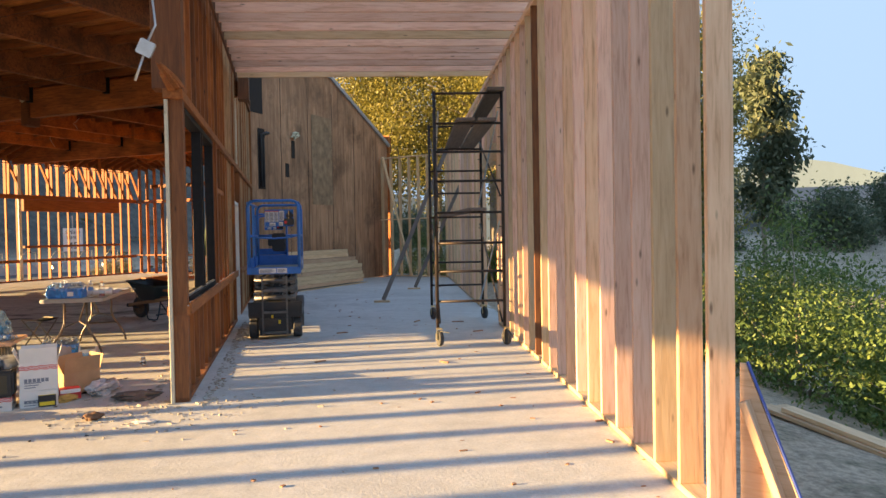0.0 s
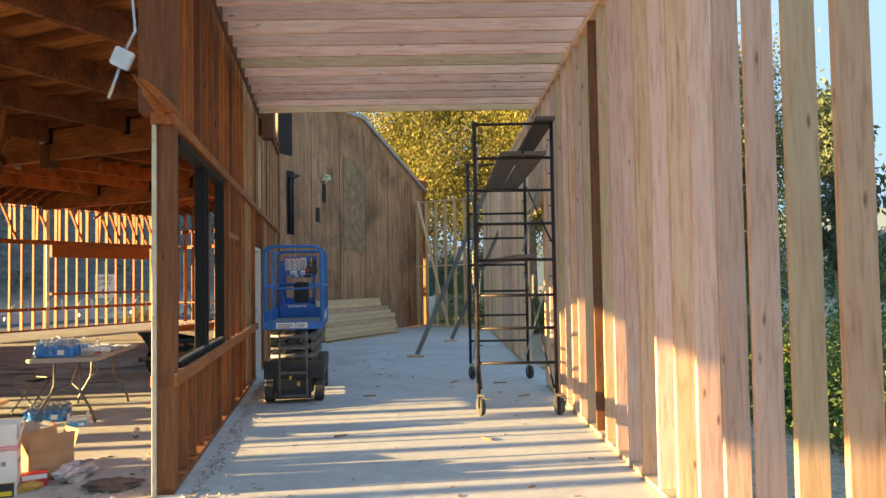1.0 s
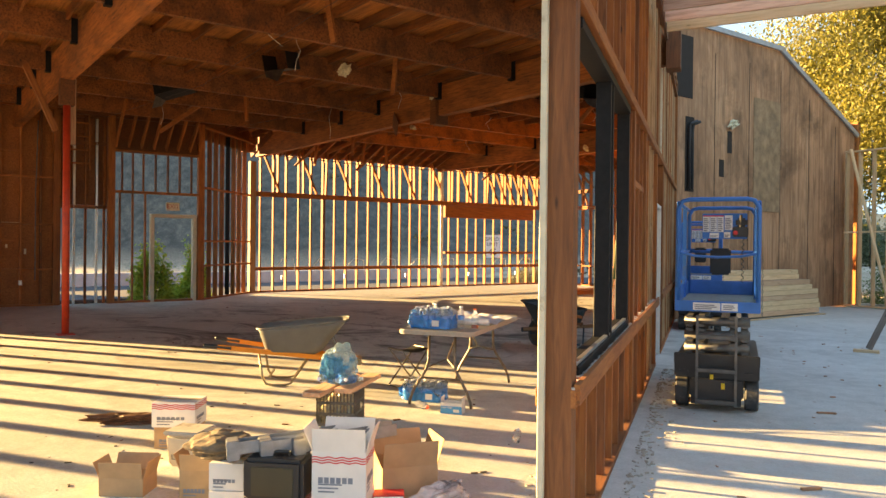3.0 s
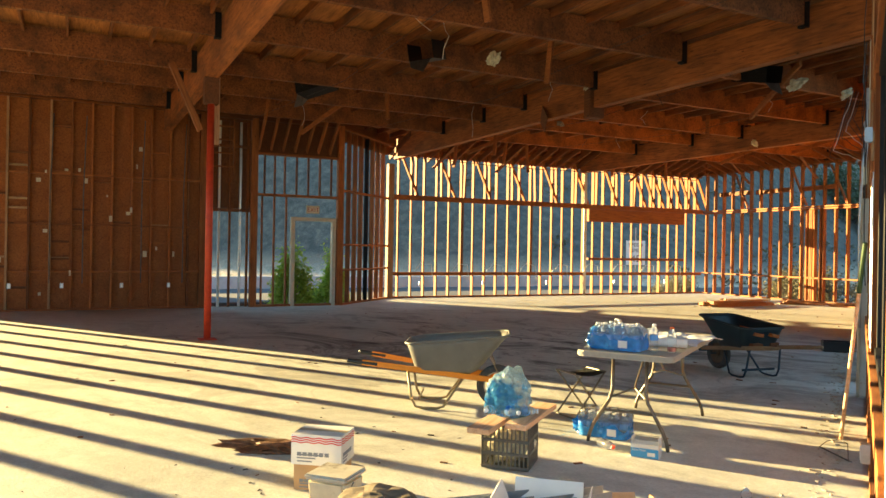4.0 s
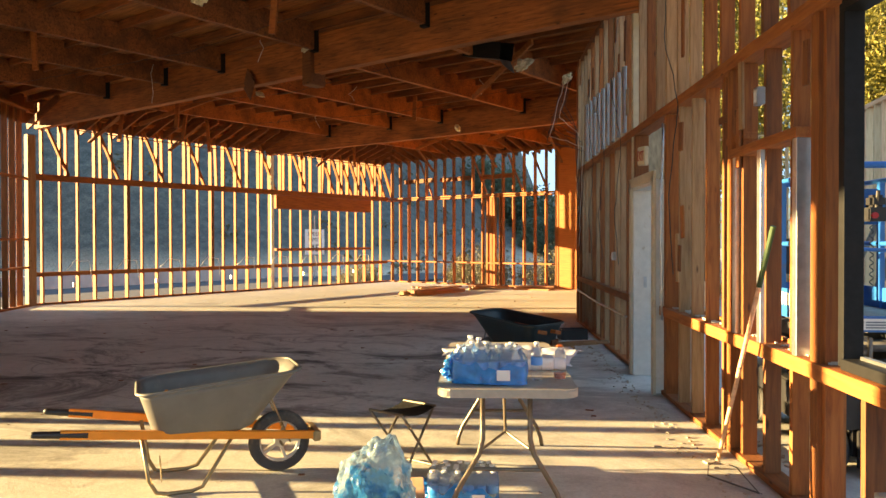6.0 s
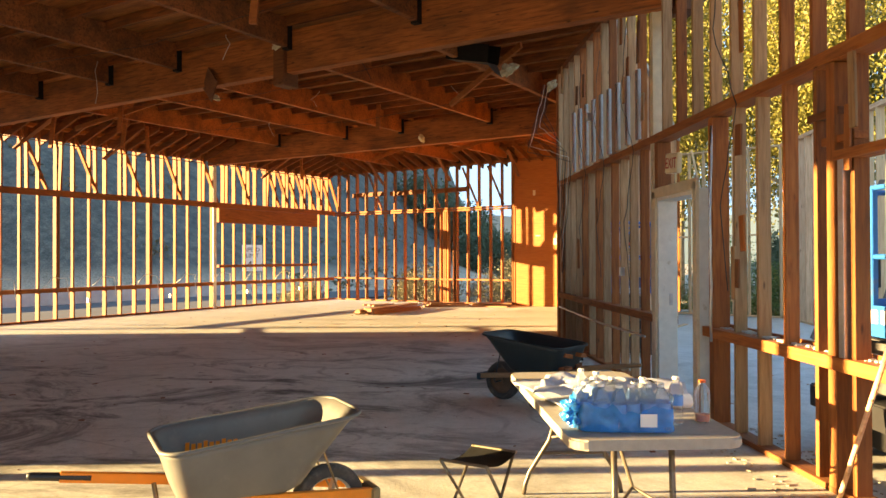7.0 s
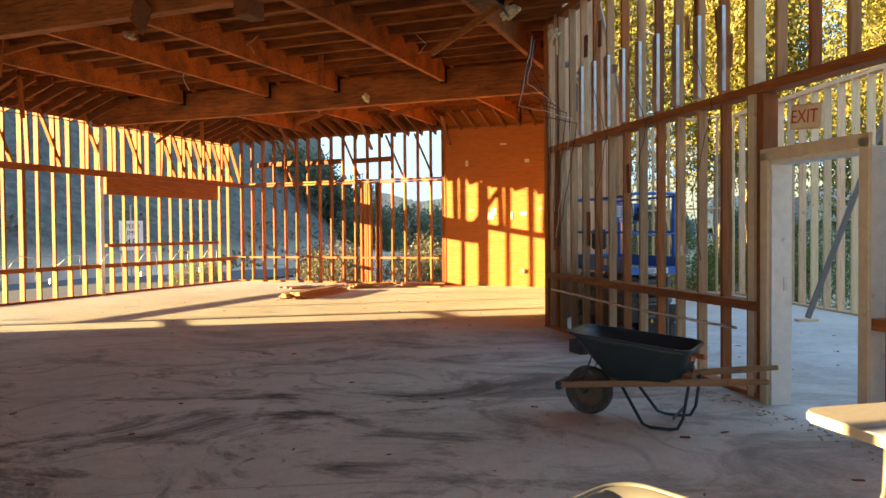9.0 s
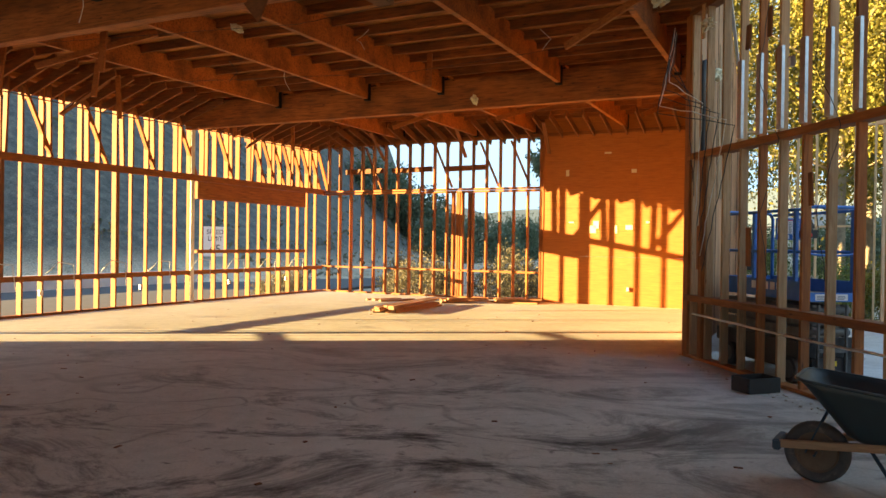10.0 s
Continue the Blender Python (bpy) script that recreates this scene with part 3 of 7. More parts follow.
for x, y, z in ((-19.0, 13.2, 3.85), (-21.6, 13.4, 3.8), (-20.9, 14.6, 3.9), (-17.2, 9.6, 4.15), (-12.6, 10.4, 4.1), (-22.4, 16.4, 3.9), (-22.3, 19.6, 3.95), (-15.9, 17.2, 4.2), (-10.6, 8.2, 4.2), (-18.6, 7.4, 4.2), (-22.6, 22.2, 3.95), (-13.1, 20.8, 4.25)):
    add_stick(bm, (x, y, z), (x + dr.uniform(-0.05, 0.05), y + dr.uniform(-0.12, 0.12), 4.75), 0.09, 0.04, (1, 0.3, 0))
for x, y, dx, dy in ((-20.4, 13.2, 1.5, 0.9), (-18.4, 20.3, 1.3, 0.7), (-15.8, 20.0, 1.5, 1.0), (-12.9, 15.2, 1.7, -0.8), (-19.4, 8.4, 1.3, 0.6), (-13.0, 20.6, 1.0, 0.9)):
    add_stick(bm, (x, y, 4.06), (x + dx, y + dy, 4.62), 0.09, 0.04, (0, 0, 1))
part("drop_boards", bm, OLD, roof, "loose hanger boards and braces left under the roof")
bm = bmesh.new()
y = -14
while y < 24.8:
    xr = room_right(y)
    add_stick(bm, (-23.5 if y > 11 else -22.2, y, 4.83), (xr, y, 4.83), 0.04, 0.14, (0, 1, 0))
    y += 0.61
part("sub_purlins", bm, ROOFWOOD, roof)
bm = bmesh.new()
out = [(-24.3, 10.8), (-22.3, 9.8), (-22.3, -14.3), (-4.4, -14.3), (-4.4, 6.1)]
out += [(room_right(16.7), 16.7), (-11.55, 16.8), (-11.55, 25.1), (-24.3, 25.1)]
add_prism(bm, out[::-1], DECK_Z - 0.04, DECK_Z)
part("deck", bm, DECK, roof)

bm = bmesh.new()
y = 12.3
while y < 24.8:
    add_stick(bm, (XW - 0.25, y, 4.22), (XW + 1.3, y, 4.74), 0.04, 0.16, (0, 1, 0))
    y += 0.42
x = -23.0
while x < -11.7:
    add_stick(bm, (x, 24.95, 4.32), (x, 23.6, 4.74), 0.04, 0.16, (1, 0, 0))
    x += 0.42
add_box(bm, XW - 0.3, 12.0, 4.3, XW - 0.24, 25.0, 4.95)
add_box(bm, -23.6, 25.02, 4.42, -11.55, 25.08, 4.95)
add_box(bm, XE - 0.1, -14.0, 4.5, XE - 0.16, 10.0, 4.95)
add_stick(bm, (XE - 0.1, 9.9, 4.6), (XW, 12.1, 4.6), 0.05, 0.7, (0.7, 0.7, 0))
part("eave_rafters", bm, OLD_DARK, roof)

# recess beside the boarded bays
for y, mt in ((6.72, OLD_DARK), (6.95, WHITE), (7.2, OLD_DARK), (7.45, GALV), (7.62, OLD)):
    stick(wall_e, "stud", (XE - 0.15, y, 0.0), (XE - 0.15, y, 4.5), 0.09, 0.05, (1, 0, 0), mt)
for z in (2.35, 3.9):
    stick(wall_e, "blocking", (XE - 0.15, 6.6, z), (XE - 0.15, 7.7, z), 0.09, 0.08, (1, 0, 0), OLD_DARK)
bm = bmesh.new()
add_box(bm, XE - 0.25, 6.6, 2.4, XE - 0.22, 7.7, 4.6)
part("board", bm, OLD_DARK, wall_e)
bm = bmesh.new()
add_box(bm, XE - 0.06, 7.8, 3.8, XE - 0.03, 9.9, 4.56)
part("board", bm, OLD_DARK, wall_e)
# diagonal braces in the upper band of the north wall
for x0 in (-21.9, -19.6, -18.2, -17.3):
    stick(wall_n, "brace", (x0, YN, 4.3), (x0 + 0.55, YN, 3.08), 0.09, 0.035, (0, 1, 0), OLD)
for x0 in (-22.6, -21.0, -19.3):
    stick(wall_n, "blocking", (x0, YN + 0.02, 3.6), (x0 + 1.3, YN + 0.02, 3.62), 0.09, 0.14, (0, 1, 0), OLD_DARK)
for x0 in (-19.0, -18.86, -18.72, -18.5):
    stick(wall_n, "king_stud", (x0, YN, 0.05), (x0, YN, 2.92), 0.14, 0.06, (0, 1, 0), OLD)
# hanging metal studs and sheet behind them on the corridor wall
y = 15.675
while y < 19.2:
    stick(wall_c, "metal_stud", (CX - 0.09, y, 2.82), (CX - 0.09, y, 3.62 + 0.04 * (y - 15.6)), 0.09, 0.04, (0, 1, 0), GALV, "bright galvanised steel stud")
    y += 0.4064
# paired and short studs, pipes under the sill
for y in (10.5, 11.85, 13.7, 15.12, 19.9):
    stick(wall_c, "king_stud", (CX, y, 0.04), (CX, y, 2.7), 0.15, 0.09, (1, 0, 0), OLD)
# window units: black frames with mullions
win = thing("window_1", MC, "empty black aluminium window frame in the old wall", "window", kind="structure")
for y in (7.62, 8.98, 9.12, 10.26):
    stick(win, "mullion", (CX + 0.0, y, SILL + 0.06), (CX, y, 2.68), 0.1, 0.055, (1, 0, 0), BLACKFRAME)
for z in (SILL + 0.075, 2.66):
    stick(win, "rail", (CX, 7.66, z), (CX, 10.24, z), 0.12, 0.055, (1, 0, 0), BLACKFRAME)
stick(win, "glazing_bead", (CX + 0.03, 7.7, SILL + 0.11), (CX + 0.03, 10.2, SILL + 0.11), 0.03, 0.02, (1, 0, 0), GALV)
win2 = thing("window_2", MC, "narrow steel window frame left between the studs", "window", kind="structure")
for y in (10.74, 11.28, 11.74):
    stick(win2, "jamb", (CX - 0.02, y, SILL + 0.04), (CX - 0.02, y, 2.08), 0.12, 0.06, (1, 0, 0), GALV)
stick(win2, "head", (CX - 0.02, 10.7, 2.11), (CX - 0.02, 11.8, 2.11), 0.14, 0.06, (1, 0, 0), OLD)
# nailers, short blocks and split boards left on the room side
br_ = random.Random(14)
for k in range(34):
    y = 10.6 + 9.4 * br_.random()
    if 13.6 < y < 15.2:
        continue
    z = br_.choice((1.2, 1.6, 1.95, 2.3, 3.1, 3.4, 3.8, 4.2)) + br_.uniform(-0.1, 0.1)
    if y > 13.6 or br_.random() < 0.5:
        stick(wall_c, "nailer", (CX - 0.075, y, z), (CX - 0.075, y + br_.uniform(-0.03, 0.03), z + br_.uniform(0.2, 0.6)), 0.02, br_.uniform(0.05, 0.1), (1, 0, 0), br_.choice((OLD, OLD_DARK, TAN)))
    else:
        stick(wall_c, "block", (CX - 0.01, y - 0.18, z), (CX - 0.01, y + 0.18, z), 0.09, 0.05, (1, 0, 0), br_.choice((OLD, OLD_DARK)))
# torn, splintered end of the head plate
bm = bmesh.new()
pts = [(CX + 0.02, 7.6, HEAD + 0.06), (CX + 0.02, 7.1, HEAD + 0.08), (CX + 0.02, 6.75, HEAD + 0.08), (CX + 0.03, 6.4, HEAD + 0.06)]
for k in range(9):
    o = Vector((rnd.uniform(-0.05, 0.05), 0, rnd.uniform(-0.04, 0.04)))
    n = rnd.choice((3, 4, 4))
    q = [Vector(p) + o * (1 - 0.2 * i) for i, p in enumerate(pts[:n])]
    add_tube(bm, q, [0.028, 0.026, 0.016, 0.004][:n], 5)
part("splintered_plate", bm, OLD, wall_c, "raw splintered end of a torn plate")
stick(wall_c, "corner_trim", (CX - 0.06, 7.32, 0.0), (CX - 0.06, 7.32, 2.7), 0.03, 0.04, (1, 0, 0), CREAM)
stick(wall_c, "corner_post_upper", (CX - 0.05, 7.45, 2.8), (CX - 0.05, 7.45, 4.9), 0.26, 0.2, (1, 0, 0), OLD_DARK)
bm = bmesh.new()
for i in range(260):
    y = rnd.uniform(7.35, 13.8)
    s_ = rnd.uniform(0.008, 0.03)
    add_box(bm, CX + 0.02 + rnd.uniform(-0.06, 0.07), y, SILL + 0.043, CX + 0.02 + s_ + rnd.uniform(-0.06, 0.07), y + s_ * 1.6, SILL + 0.043 + s_ * 0.5)
stucco = part("stucco_crumbs", bm, plain("stucco", (0.55, 0.52, 0.47), 0.9), wall_c, "grey stucco crumbs left on the sill")
stick(wall_c, "stucco_edge", (CX + 0.1, 7.36, SILL + 0.02), (CX + 0.1, 13.8, SILL + 0.02), 0.03, 0.1, (1, 0, 0), OLD)
# old beam end, and dark sheets painted as shade in the gable's holes
stick(wall_c, "beam_end", (0.1, 15.0, 4.05), (0.1, 15.0, 4.6), 0.2, 0.3, (1, 0, 0), OLD_DARK)
HOLE_SHADE_JOINT = plain("hole_shade_and_joint", (0.03, 0.022, 0.018), 0.9)
# no hole is cut: near-black sheets stand for the shaded recesses
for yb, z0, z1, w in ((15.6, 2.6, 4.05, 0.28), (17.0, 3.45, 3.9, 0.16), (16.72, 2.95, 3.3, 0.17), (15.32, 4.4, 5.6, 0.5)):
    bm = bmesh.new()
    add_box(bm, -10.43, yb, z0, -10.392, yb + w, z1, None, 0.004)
    part("opening", bm, HOLE_SHADE_JOINT, wall_g, "dark sheet painted as the shade inside a cut hole")
for yb in (16.55, 17.77, 18.99, 20.21, 21.43):
    bm = bmesh.new()
    add_box(bm, -10.399, yb, 0.16, -10.393, yb + 0.012, 5.4 - max(0, yb - 19) * 0.4)
    part("panel_joint", bm, HOLE_SHADE_JOINT, wall_g)
PATCH = plain("grey_weathered_ply", (0.33, 0.2, 0.11), 0.85, 0, 0.35, 5, 0.3)
bm = bmesh.new()
add_box(bm, -10.4, 17.95, 2.3, -10.388, 18.98, 4.7)
part("patch_panel", bm, PATCH, wall_g, "grey weathered patch of plywood")
bm = bmesh.new()
add_stick(bm, (-10.36, 18.95, 5.86), (-10.36, 22.5, 4.31), 0.05, 0.1, (1, 0, 0))
add_stick(bm, (-10.36, 15.3, 5.88), (-10.36, 19.0, 5.88), 0.05, 0.1, (1, 0, 0))
part("roof_edge", bm, plain("roofing_edge", (0.4, 0.43, 0.46), 0.6, 0.4), wall_g)
# pipes left in the slot
bm = bmesh.new()
for k, (yb, c) in enumerate(((15.68, 0), (15.77, 0))):
    add_tube(bm, [(-10.36, yb, 2.65), (-10.36, yb, 3.75), (-10.34, yb, 3.9), (-10.25, yb + 0.1, 3.95)], 0.035, 10)
part("drain_pipe", bm, plain("abs_pipe", (0.03, 0.03, 0.032), 0.4), wall_g, "black plastic drain pipe", smooth=True)
# leaning and crossing braces of the end wall
for a, b in (((-0.75, 25.0, 4.0), (0.14, 25.33, 0.06)), ((-0.9, 25.95, 1.95), (1.2, 25.5, 2.0))):
    stick(wall_back, "brace", a, b, 0.14, 0.038, (0.3, 1, 0), FIR_PALE)
# doors
door = thing("door_1", MC, "white painted door frame standing in the stripped wall", "door", kind="structure")
for y in (13.9, 14.9):
    stick(door, "jamb", (CX - 0.04, y, 0.0), (CX - 0.04, y, 2.1), 0.2, 0.05, (1, 0, 0), WHITE)
    stick(door, "casing", (CX - 0.15, y + (0.05 if y > 14.5 else -0.05), 0.0), (CX - 0.15, y + (0.05 if y > 14.5 else -0.05), 2.16), 0.03, 0.09, (1, 0, 0), CREAM)
stick(door, "head_jamb", (CX - 0.04, 13.87, 2.08), (CX - 0.04, 14.93, 2.08), 0.2, 0.05, (1, 0, 0), WHITE)
stick(door, "head_casing", (CX - 0.15, 13.8, 2.14), (CX - 0.15, 15.0, 2.14), 0.03, 0.1, (1, 0, 0), CREAM)
stick(door, "strike_plate", (CX - 0.01, 14.87, 0.98), (CX - 0.01, 14.87, 1.1), 0.035, 0.006, (1, 0, 0), GALV)
door2 = thing("door_2", MB, "pale door frame of the entrance, with no leaf", "door", kind="structure")
for y in (8.72, 9.78):
    stick(door2, "jamb", (XE, y, 0), (XE, y, 2.14), 0.16, 0.09, (1, 0, 0), CREAM)
stick(door2, "head_jamb", (XE, 8.68, 2.18), (XE, 9.83, 2.18), 0.16, 0.09, (1, 0, 0), CREAM)
# red steel column, its cap and knee braces
col = thing("column_1", MB @ pose(-15.1, 5.74, 0), "round red painted steel column under the girder", "column", kind="structure")
bm = bmesh.new()
add_lathe(bm, [(0.056, 0.0), (0.056, 3.72)], None, 20)
part("shaft", bm, RED, col, smooth=True)
bm = bmesh.new()
add_box(bm, -0.13, -0.13, 0.0, 0.13, 0.13, 0.015, None, 0.003)
part("base_plate", bm, RED, col)
bm = bmesh.new()
add_box(bm, -0.09, -0.11, 3.72, 0.09, 0.11, 4.14, None, 0.004)
part("cap", bm, OLD_DARK, col)
stick(col, "knee_brace", (-0.04, -0.15, 3.3), (0.0, -0.6, 4.3), 0.09, 0.09, (1, 0, 0), OLD)
stick(col, "knee_brace", (-0.1, 0.1, 3.1), (-0.2, 0.12, 4.2), 0.1, 0.04, (0, 1, 0), FIR)
# diamond steel plate and hanger on the girder
bm = bmesh.new()
add_box(bm, -0.19, -0.02, -0.19, 0.19, 0.0, 0.19, pose(-15.44, 12.28, 4.14, 8, 45, -12), 0.004)
part("hanger_plate", bm, OLD_DARK, roof, "dark diamond-shaped plywood plate")
bm = bmesh.new()
add_box(bm, -14.1, 12.24, 3.95, -13.9, 12.56, 4.75, None, 0.01)
part("girder_seat", bm, OLD_DARK, roof)


# ---- outside: trees, bushes, road, sign ----
def leaf_mat(name, a, b, c, trans=0.35):
    m = Mat(name, 0.6)
    g = m.n("NewGeometry")
    col = m.ramp(g.outputs["Random Per Island"], [(0.0, a), (0.5, b), (1.0, c)])
    m.color(col)
    m.b.inputs["Transmission Weight"].default_value = 0.0
    tr = m.n("BsdfTranslucent")
    m.l(col, tr.inputs["Color"])
    mx = m.n("MixShader")
    mx.inputs[0].default_value = trans
    m.l(m.b.outputs[0], mx.inputs[1])
    m.l(tr.outputs[0], mx.inputs[2])
    m.l(mx.outputs[0], m.t.nodes["Material Output"].inputs["Surface"])
    return m.m


# the low sun's yellow is put into this leaf colour
LEAF_Y = leaf_mat("sun_yellow_leaves", (0.13, 0.135, 0.028), (0.23, 0.21, 0.045), (0.35, 0.3, 0.075), 0.4)
LEAF_G = leaf_mat("green_leaves", (0.07, 0.13, 0.035), (0.12, 0.2, 0.055), (0.22, 0.29, 0.08))
LEAF_D = leaf_mat("dark_grey_leaves", (0.075, 0.105, 0.06), (0.11, 0.145, 0.08), (0.17, 0.19, 0.11))
BARK = plain("pale_bark", (0.3, 0.25, 0.19), 0.9, 0, 0.35, 5, 0.5)


def leaves(name, centres, per, spread, size, seed, droop=1.0):
    """Many small pointed leaves gathered round the centres."""
    r = np.random.default_rng(seed)
    n = len(centres) * per
    c = np.repeat(np.array(centres), per, axis=0)
    p = c + r.normal(0, 1, (n, 3)) * np.array(spread)
    p[:, 2] -= np.abs(r.normal(0, 0.35, n)) * droop * spread[2]
    d = r.normal(0, 1, (n, 3))
    d[:, 2] -= 0.8 * droop
    d /= np.linalg.norm(d, axis=1)[:, None]
    s = np.cross(d, r.normal(0, 1, (n, 3)))
    s /= np.linalg.norm(s, axis=1)[:, None]
    L = size * r.uniform(0.6, 1.3, n)[:, None]
    v = np.stack([p, p + d * L * 0.5 + s * L * 0.22, p + d * L, p + d * L * 0.5 - s * L * 0.22], axis=1).reshape(-1, 3)
    me = bpy.data.meshes.new(name)
    me.from_pydata(v.tolist(), [], np.arange(n * 4).reshape(-1, 4).tolist())
    return me


def tree(m, label, height, spread, n_limb, per, size, mat_, seed, droop=1.0, trunk_r=0.16, low=0.3):
    r = random.Random(seed)
    t = thing("tree", m, label, "tree")
    bm = bmesh.new()
    lean = Vector((r.uniform(-0.06, 0.06), r.uniform(-0.06, 0.06), 1))
    add_tube(bm, [lean * (height * k / 6 * 0.93) + Vector((r.uniform(-0.1, 0.1), r.uniform(-0.1, 0.1), 0)) * (k > 0) for k in range(7)], [trunk_r * (1.1 - k / 6.3) for k in range(7)], 8)
    centres = []
    for i in range(n_limb):
        f = low + (0.97 - low) * (i + r.random()) / n_limb
        a = r.uniform(0, math.tau)
        reach = spread * (1.15 - 0.75 * f) * r.uniform(0.6, 1.25)
        p0 = lean * height * 0.93 * f
        p2 = p0 + Vector((math.cos(a) * reach, math.sin(a) * reach, reach * r.uniform(0.25, 0.9)))
        p1 = p0.lerp(p2, 0.5) + Vector((0, 0, reach * 0.12))
        add_tube(bm, [p0, p1, p2], [trunk_r * 0.38 * (1.1 - f), trunk_r * 0.22 * (1.1 - f) + 0.008, 0.006], 5)
        for k in range(4):
            q = p0.lerp(p2, 0.35 + 0.22 * k) + Vector((r.uniform(-0.35, 0.35), r.uniform(-0.35, 0.35), r.uniform(-0.3, 0.3))) * spread * 0.3
            centres.append(tuple(q))
    part("trunk", bm, BARK, t, smooth=True)
    cr = new("crown", leaves("crown", centres, per, (spread * 0.13, spread * 0.13, spread * 0.17), size, seed, droop))
    cr.data.materials.append(mat_)
    cr.parent = t
    return t


def bush(m, label, w, h, per, size, mat_, seed, clusters=40):
    r = random.Random(seed)
    t = thing("bush", m, label, "bush")
    bm = bmesh.new()
    centres = []
    for i in range(clusters):
        a, q = r.uniform(0, math.tau), math.sqrt(r.random())
        z = h * (1 - q * q * 0.75) * r.uniform(0.25, 1.0)
        p = Vector((math.cos(a) * q * w, math.sin(a) * q * w, z))
        centres.append(tuple(p))
        if i % 3 == 0:
            add_tube(bm, [(p.x * 0.15, p.y * 0.15, -0.15), (p.x * 0.5, p.y * 0.5, z * 0.6), tuple(p)], [0.025, 0.015, 0.004], 5)
    part("stem", bm, BARK, t)
    cr = new("foliage", leaves("foliage", centres, per, (w * 0.14, w * 0.14, h * 0.11), size, seed, 0.4))
    cr.data.materials.append(mat_)
    cr.parent = t
    return t


def at_ground(x, y, dz=-0.1, rz=0.0):
    return pose(x, y, ground_height(x, y) + dz, 0, 0, rz)


# tall trees behind the corridor and along its open side, leaves tinted sunlit yellow
t1 = tree(at_ground(-1.0, 33.0), "tall drooping tree with leaf colour yellowed for sunlight", 12.5, 3.6, 50, 230, 0.14, LEAF_Y, 11)
tagged(t1, group="trees behind the building")
for x, y, rz, k in ((3.4, 31.0, 80, 1.0), (7.0, 27.5, 200, 0.95), (1.2, 38.0, 140, 1.15), (6.2, 35.0, 250, 1.2), (11.0, 31.0, 120, 1.1)):
    c = copy_thing(t1, at_ground(x, y, -0.1, rz))
    c.scale = (k, k, k)
t2 = tree(at_ground(8.25, 17.2), "slender grey-green eucalyptus with sparse drooping crown", 7.9, 0.95, 20, 80, 0.17, LEAF_D, 23, 1.3, 0.09, 0.5)
tagged(t2, group="eucalyptus trees")
for x, y, rz, k in ((-2.6, 52.0, 100, 1.5), (1.0, 60.0, 200, 1.4)):
    c = copy_thing(t2, at_ground(x, y, -0.1, rz))
    c.scale = (k, k, k)
# dense bushes on the slope beside the open side
b1 = bush(at_ground(7.3, 8.4), "dense green bush on the dirt slope", 2.0, 3.2, 330, 0.085, LEAF_G, 5, 60)
tagged(b1, group="bushes beside the building")
# a bush whose leaf colour carries the sunlit yellow
b2 = bush(at_ground(7.0, 7.0), "bush on the dirt slope with leaf colour yellowed for sunlight", 1.3, 1.7, 150, 0.1, LEAF_Y, 6, 40)
tagged(b2, group="bushes beside the building")
for x, y, rz, k in ((9.3, 10.8, 50, 1.1), (6.4, 11.8, 130, 0.9), (10.5, 7.5, 220, 1.0), (7.6, 14.6, 300, 1.05), (5.6, 15.8, 10, 0.75), (6.5, 19.5, 70, 0.9), (12.5, 11.5, 160, 1.3), (5.2, 22.5, 240, 0.8), (4.4, 27.0, 90, 0.8), (1.2, 28.4, 180, 0.75), (13.5, 8.5, 10, 1.1), (14.5, 5.5, 60, 1.0)):
    c = copy_thing(b1, at_ground(x, y, -0.1, rz))
    c.scale = (k, k, k)
for x, y, rz, k in ((8.2, 6.4, 90, 1.0), (5.6, 13.6, 190, 0.8), (2.6, 27.8, 40, 0.9), (9.2, 6.6, 10, 0.9)):
    c = copy_thing(b2, at_ground(x, y, -0.1, rz))
    c.scale = (k, k, k)
# bush by the entrance, scrub and trees beyond the north wall
# shrub stands in shadow; its sunlit look is put into the leaf colour
b3 = bush(pose(*b2w(-22.3, 9.0), -0.2), "yellow-green shrub outside the entrance, leaf colour brightened as if sunlit", 0.55, 1.6, 120, 0.11, leaf_mat("sun_bright_leaves", (0.26, 0.38, 0.05), (0.36, 0.48, 0.07), (0.5, 0.58, 0.1), 0.5), 9, 40)
c = copy_thing(b3, pose(*b2w(-23.0, 10.3), -0.25, 0, 0, 90))
SCRUB = leaf_mat("dry_scrub", (0.09, 0.08, 0.05), (0.13, 0.12, 0.07), (0.17, 0.15, 0.09))
b4 = bush(pose(*b2w(-21.4, 27.4), -0.25), "dry brown scrub beyond the wall", 1.1, 1.5, 130, 0.09, SCRUB, 12, 40)
tagged(b4, group="scrub beyond the wall")
for x, y, k in ((-19.2, 28.4, 0.9), (-17.5, 27.6, 0.8), (-22.8, 30, 1.2), (-15.6, 29, 1.0), (-20, 32, 1.3), (-25.5, 25.5, 0.8)):
    wx, wy = b2w(x, y)
    c = copy_thing(b4, pose(wx, wy, ground_height(wx, wy) - 0.05, 0, 0, x * 40))
    c.scale = (k, k, k)
b5 = bush(at_ground(-10, 75), "round dark green tree far beyond the wall", 3.0, 4.5, 170, 0.3, LEAF_D, 15, 50)
tagged(b5, group="far trees")
for x, y, k in ((-6, 80, 1.1), (-13, 88, 1.5), (-2, 95, 1.2), (-17, 84, 1.3), (3, 110, 1.5), (-24, 70, 0.6), (-28, 76, 0.7), (35, 95, 1.6), (48, 88, 1.8), (62, 95, 2.0), (75, 80, 2.0), (28, 110, 1.6), (55, 70, 1.3), (90, 100, 2.4)):
    c = copy_thing(b5, at_ground(x, y, -0.4, x * 31))
    c.scale = (k, k, k)
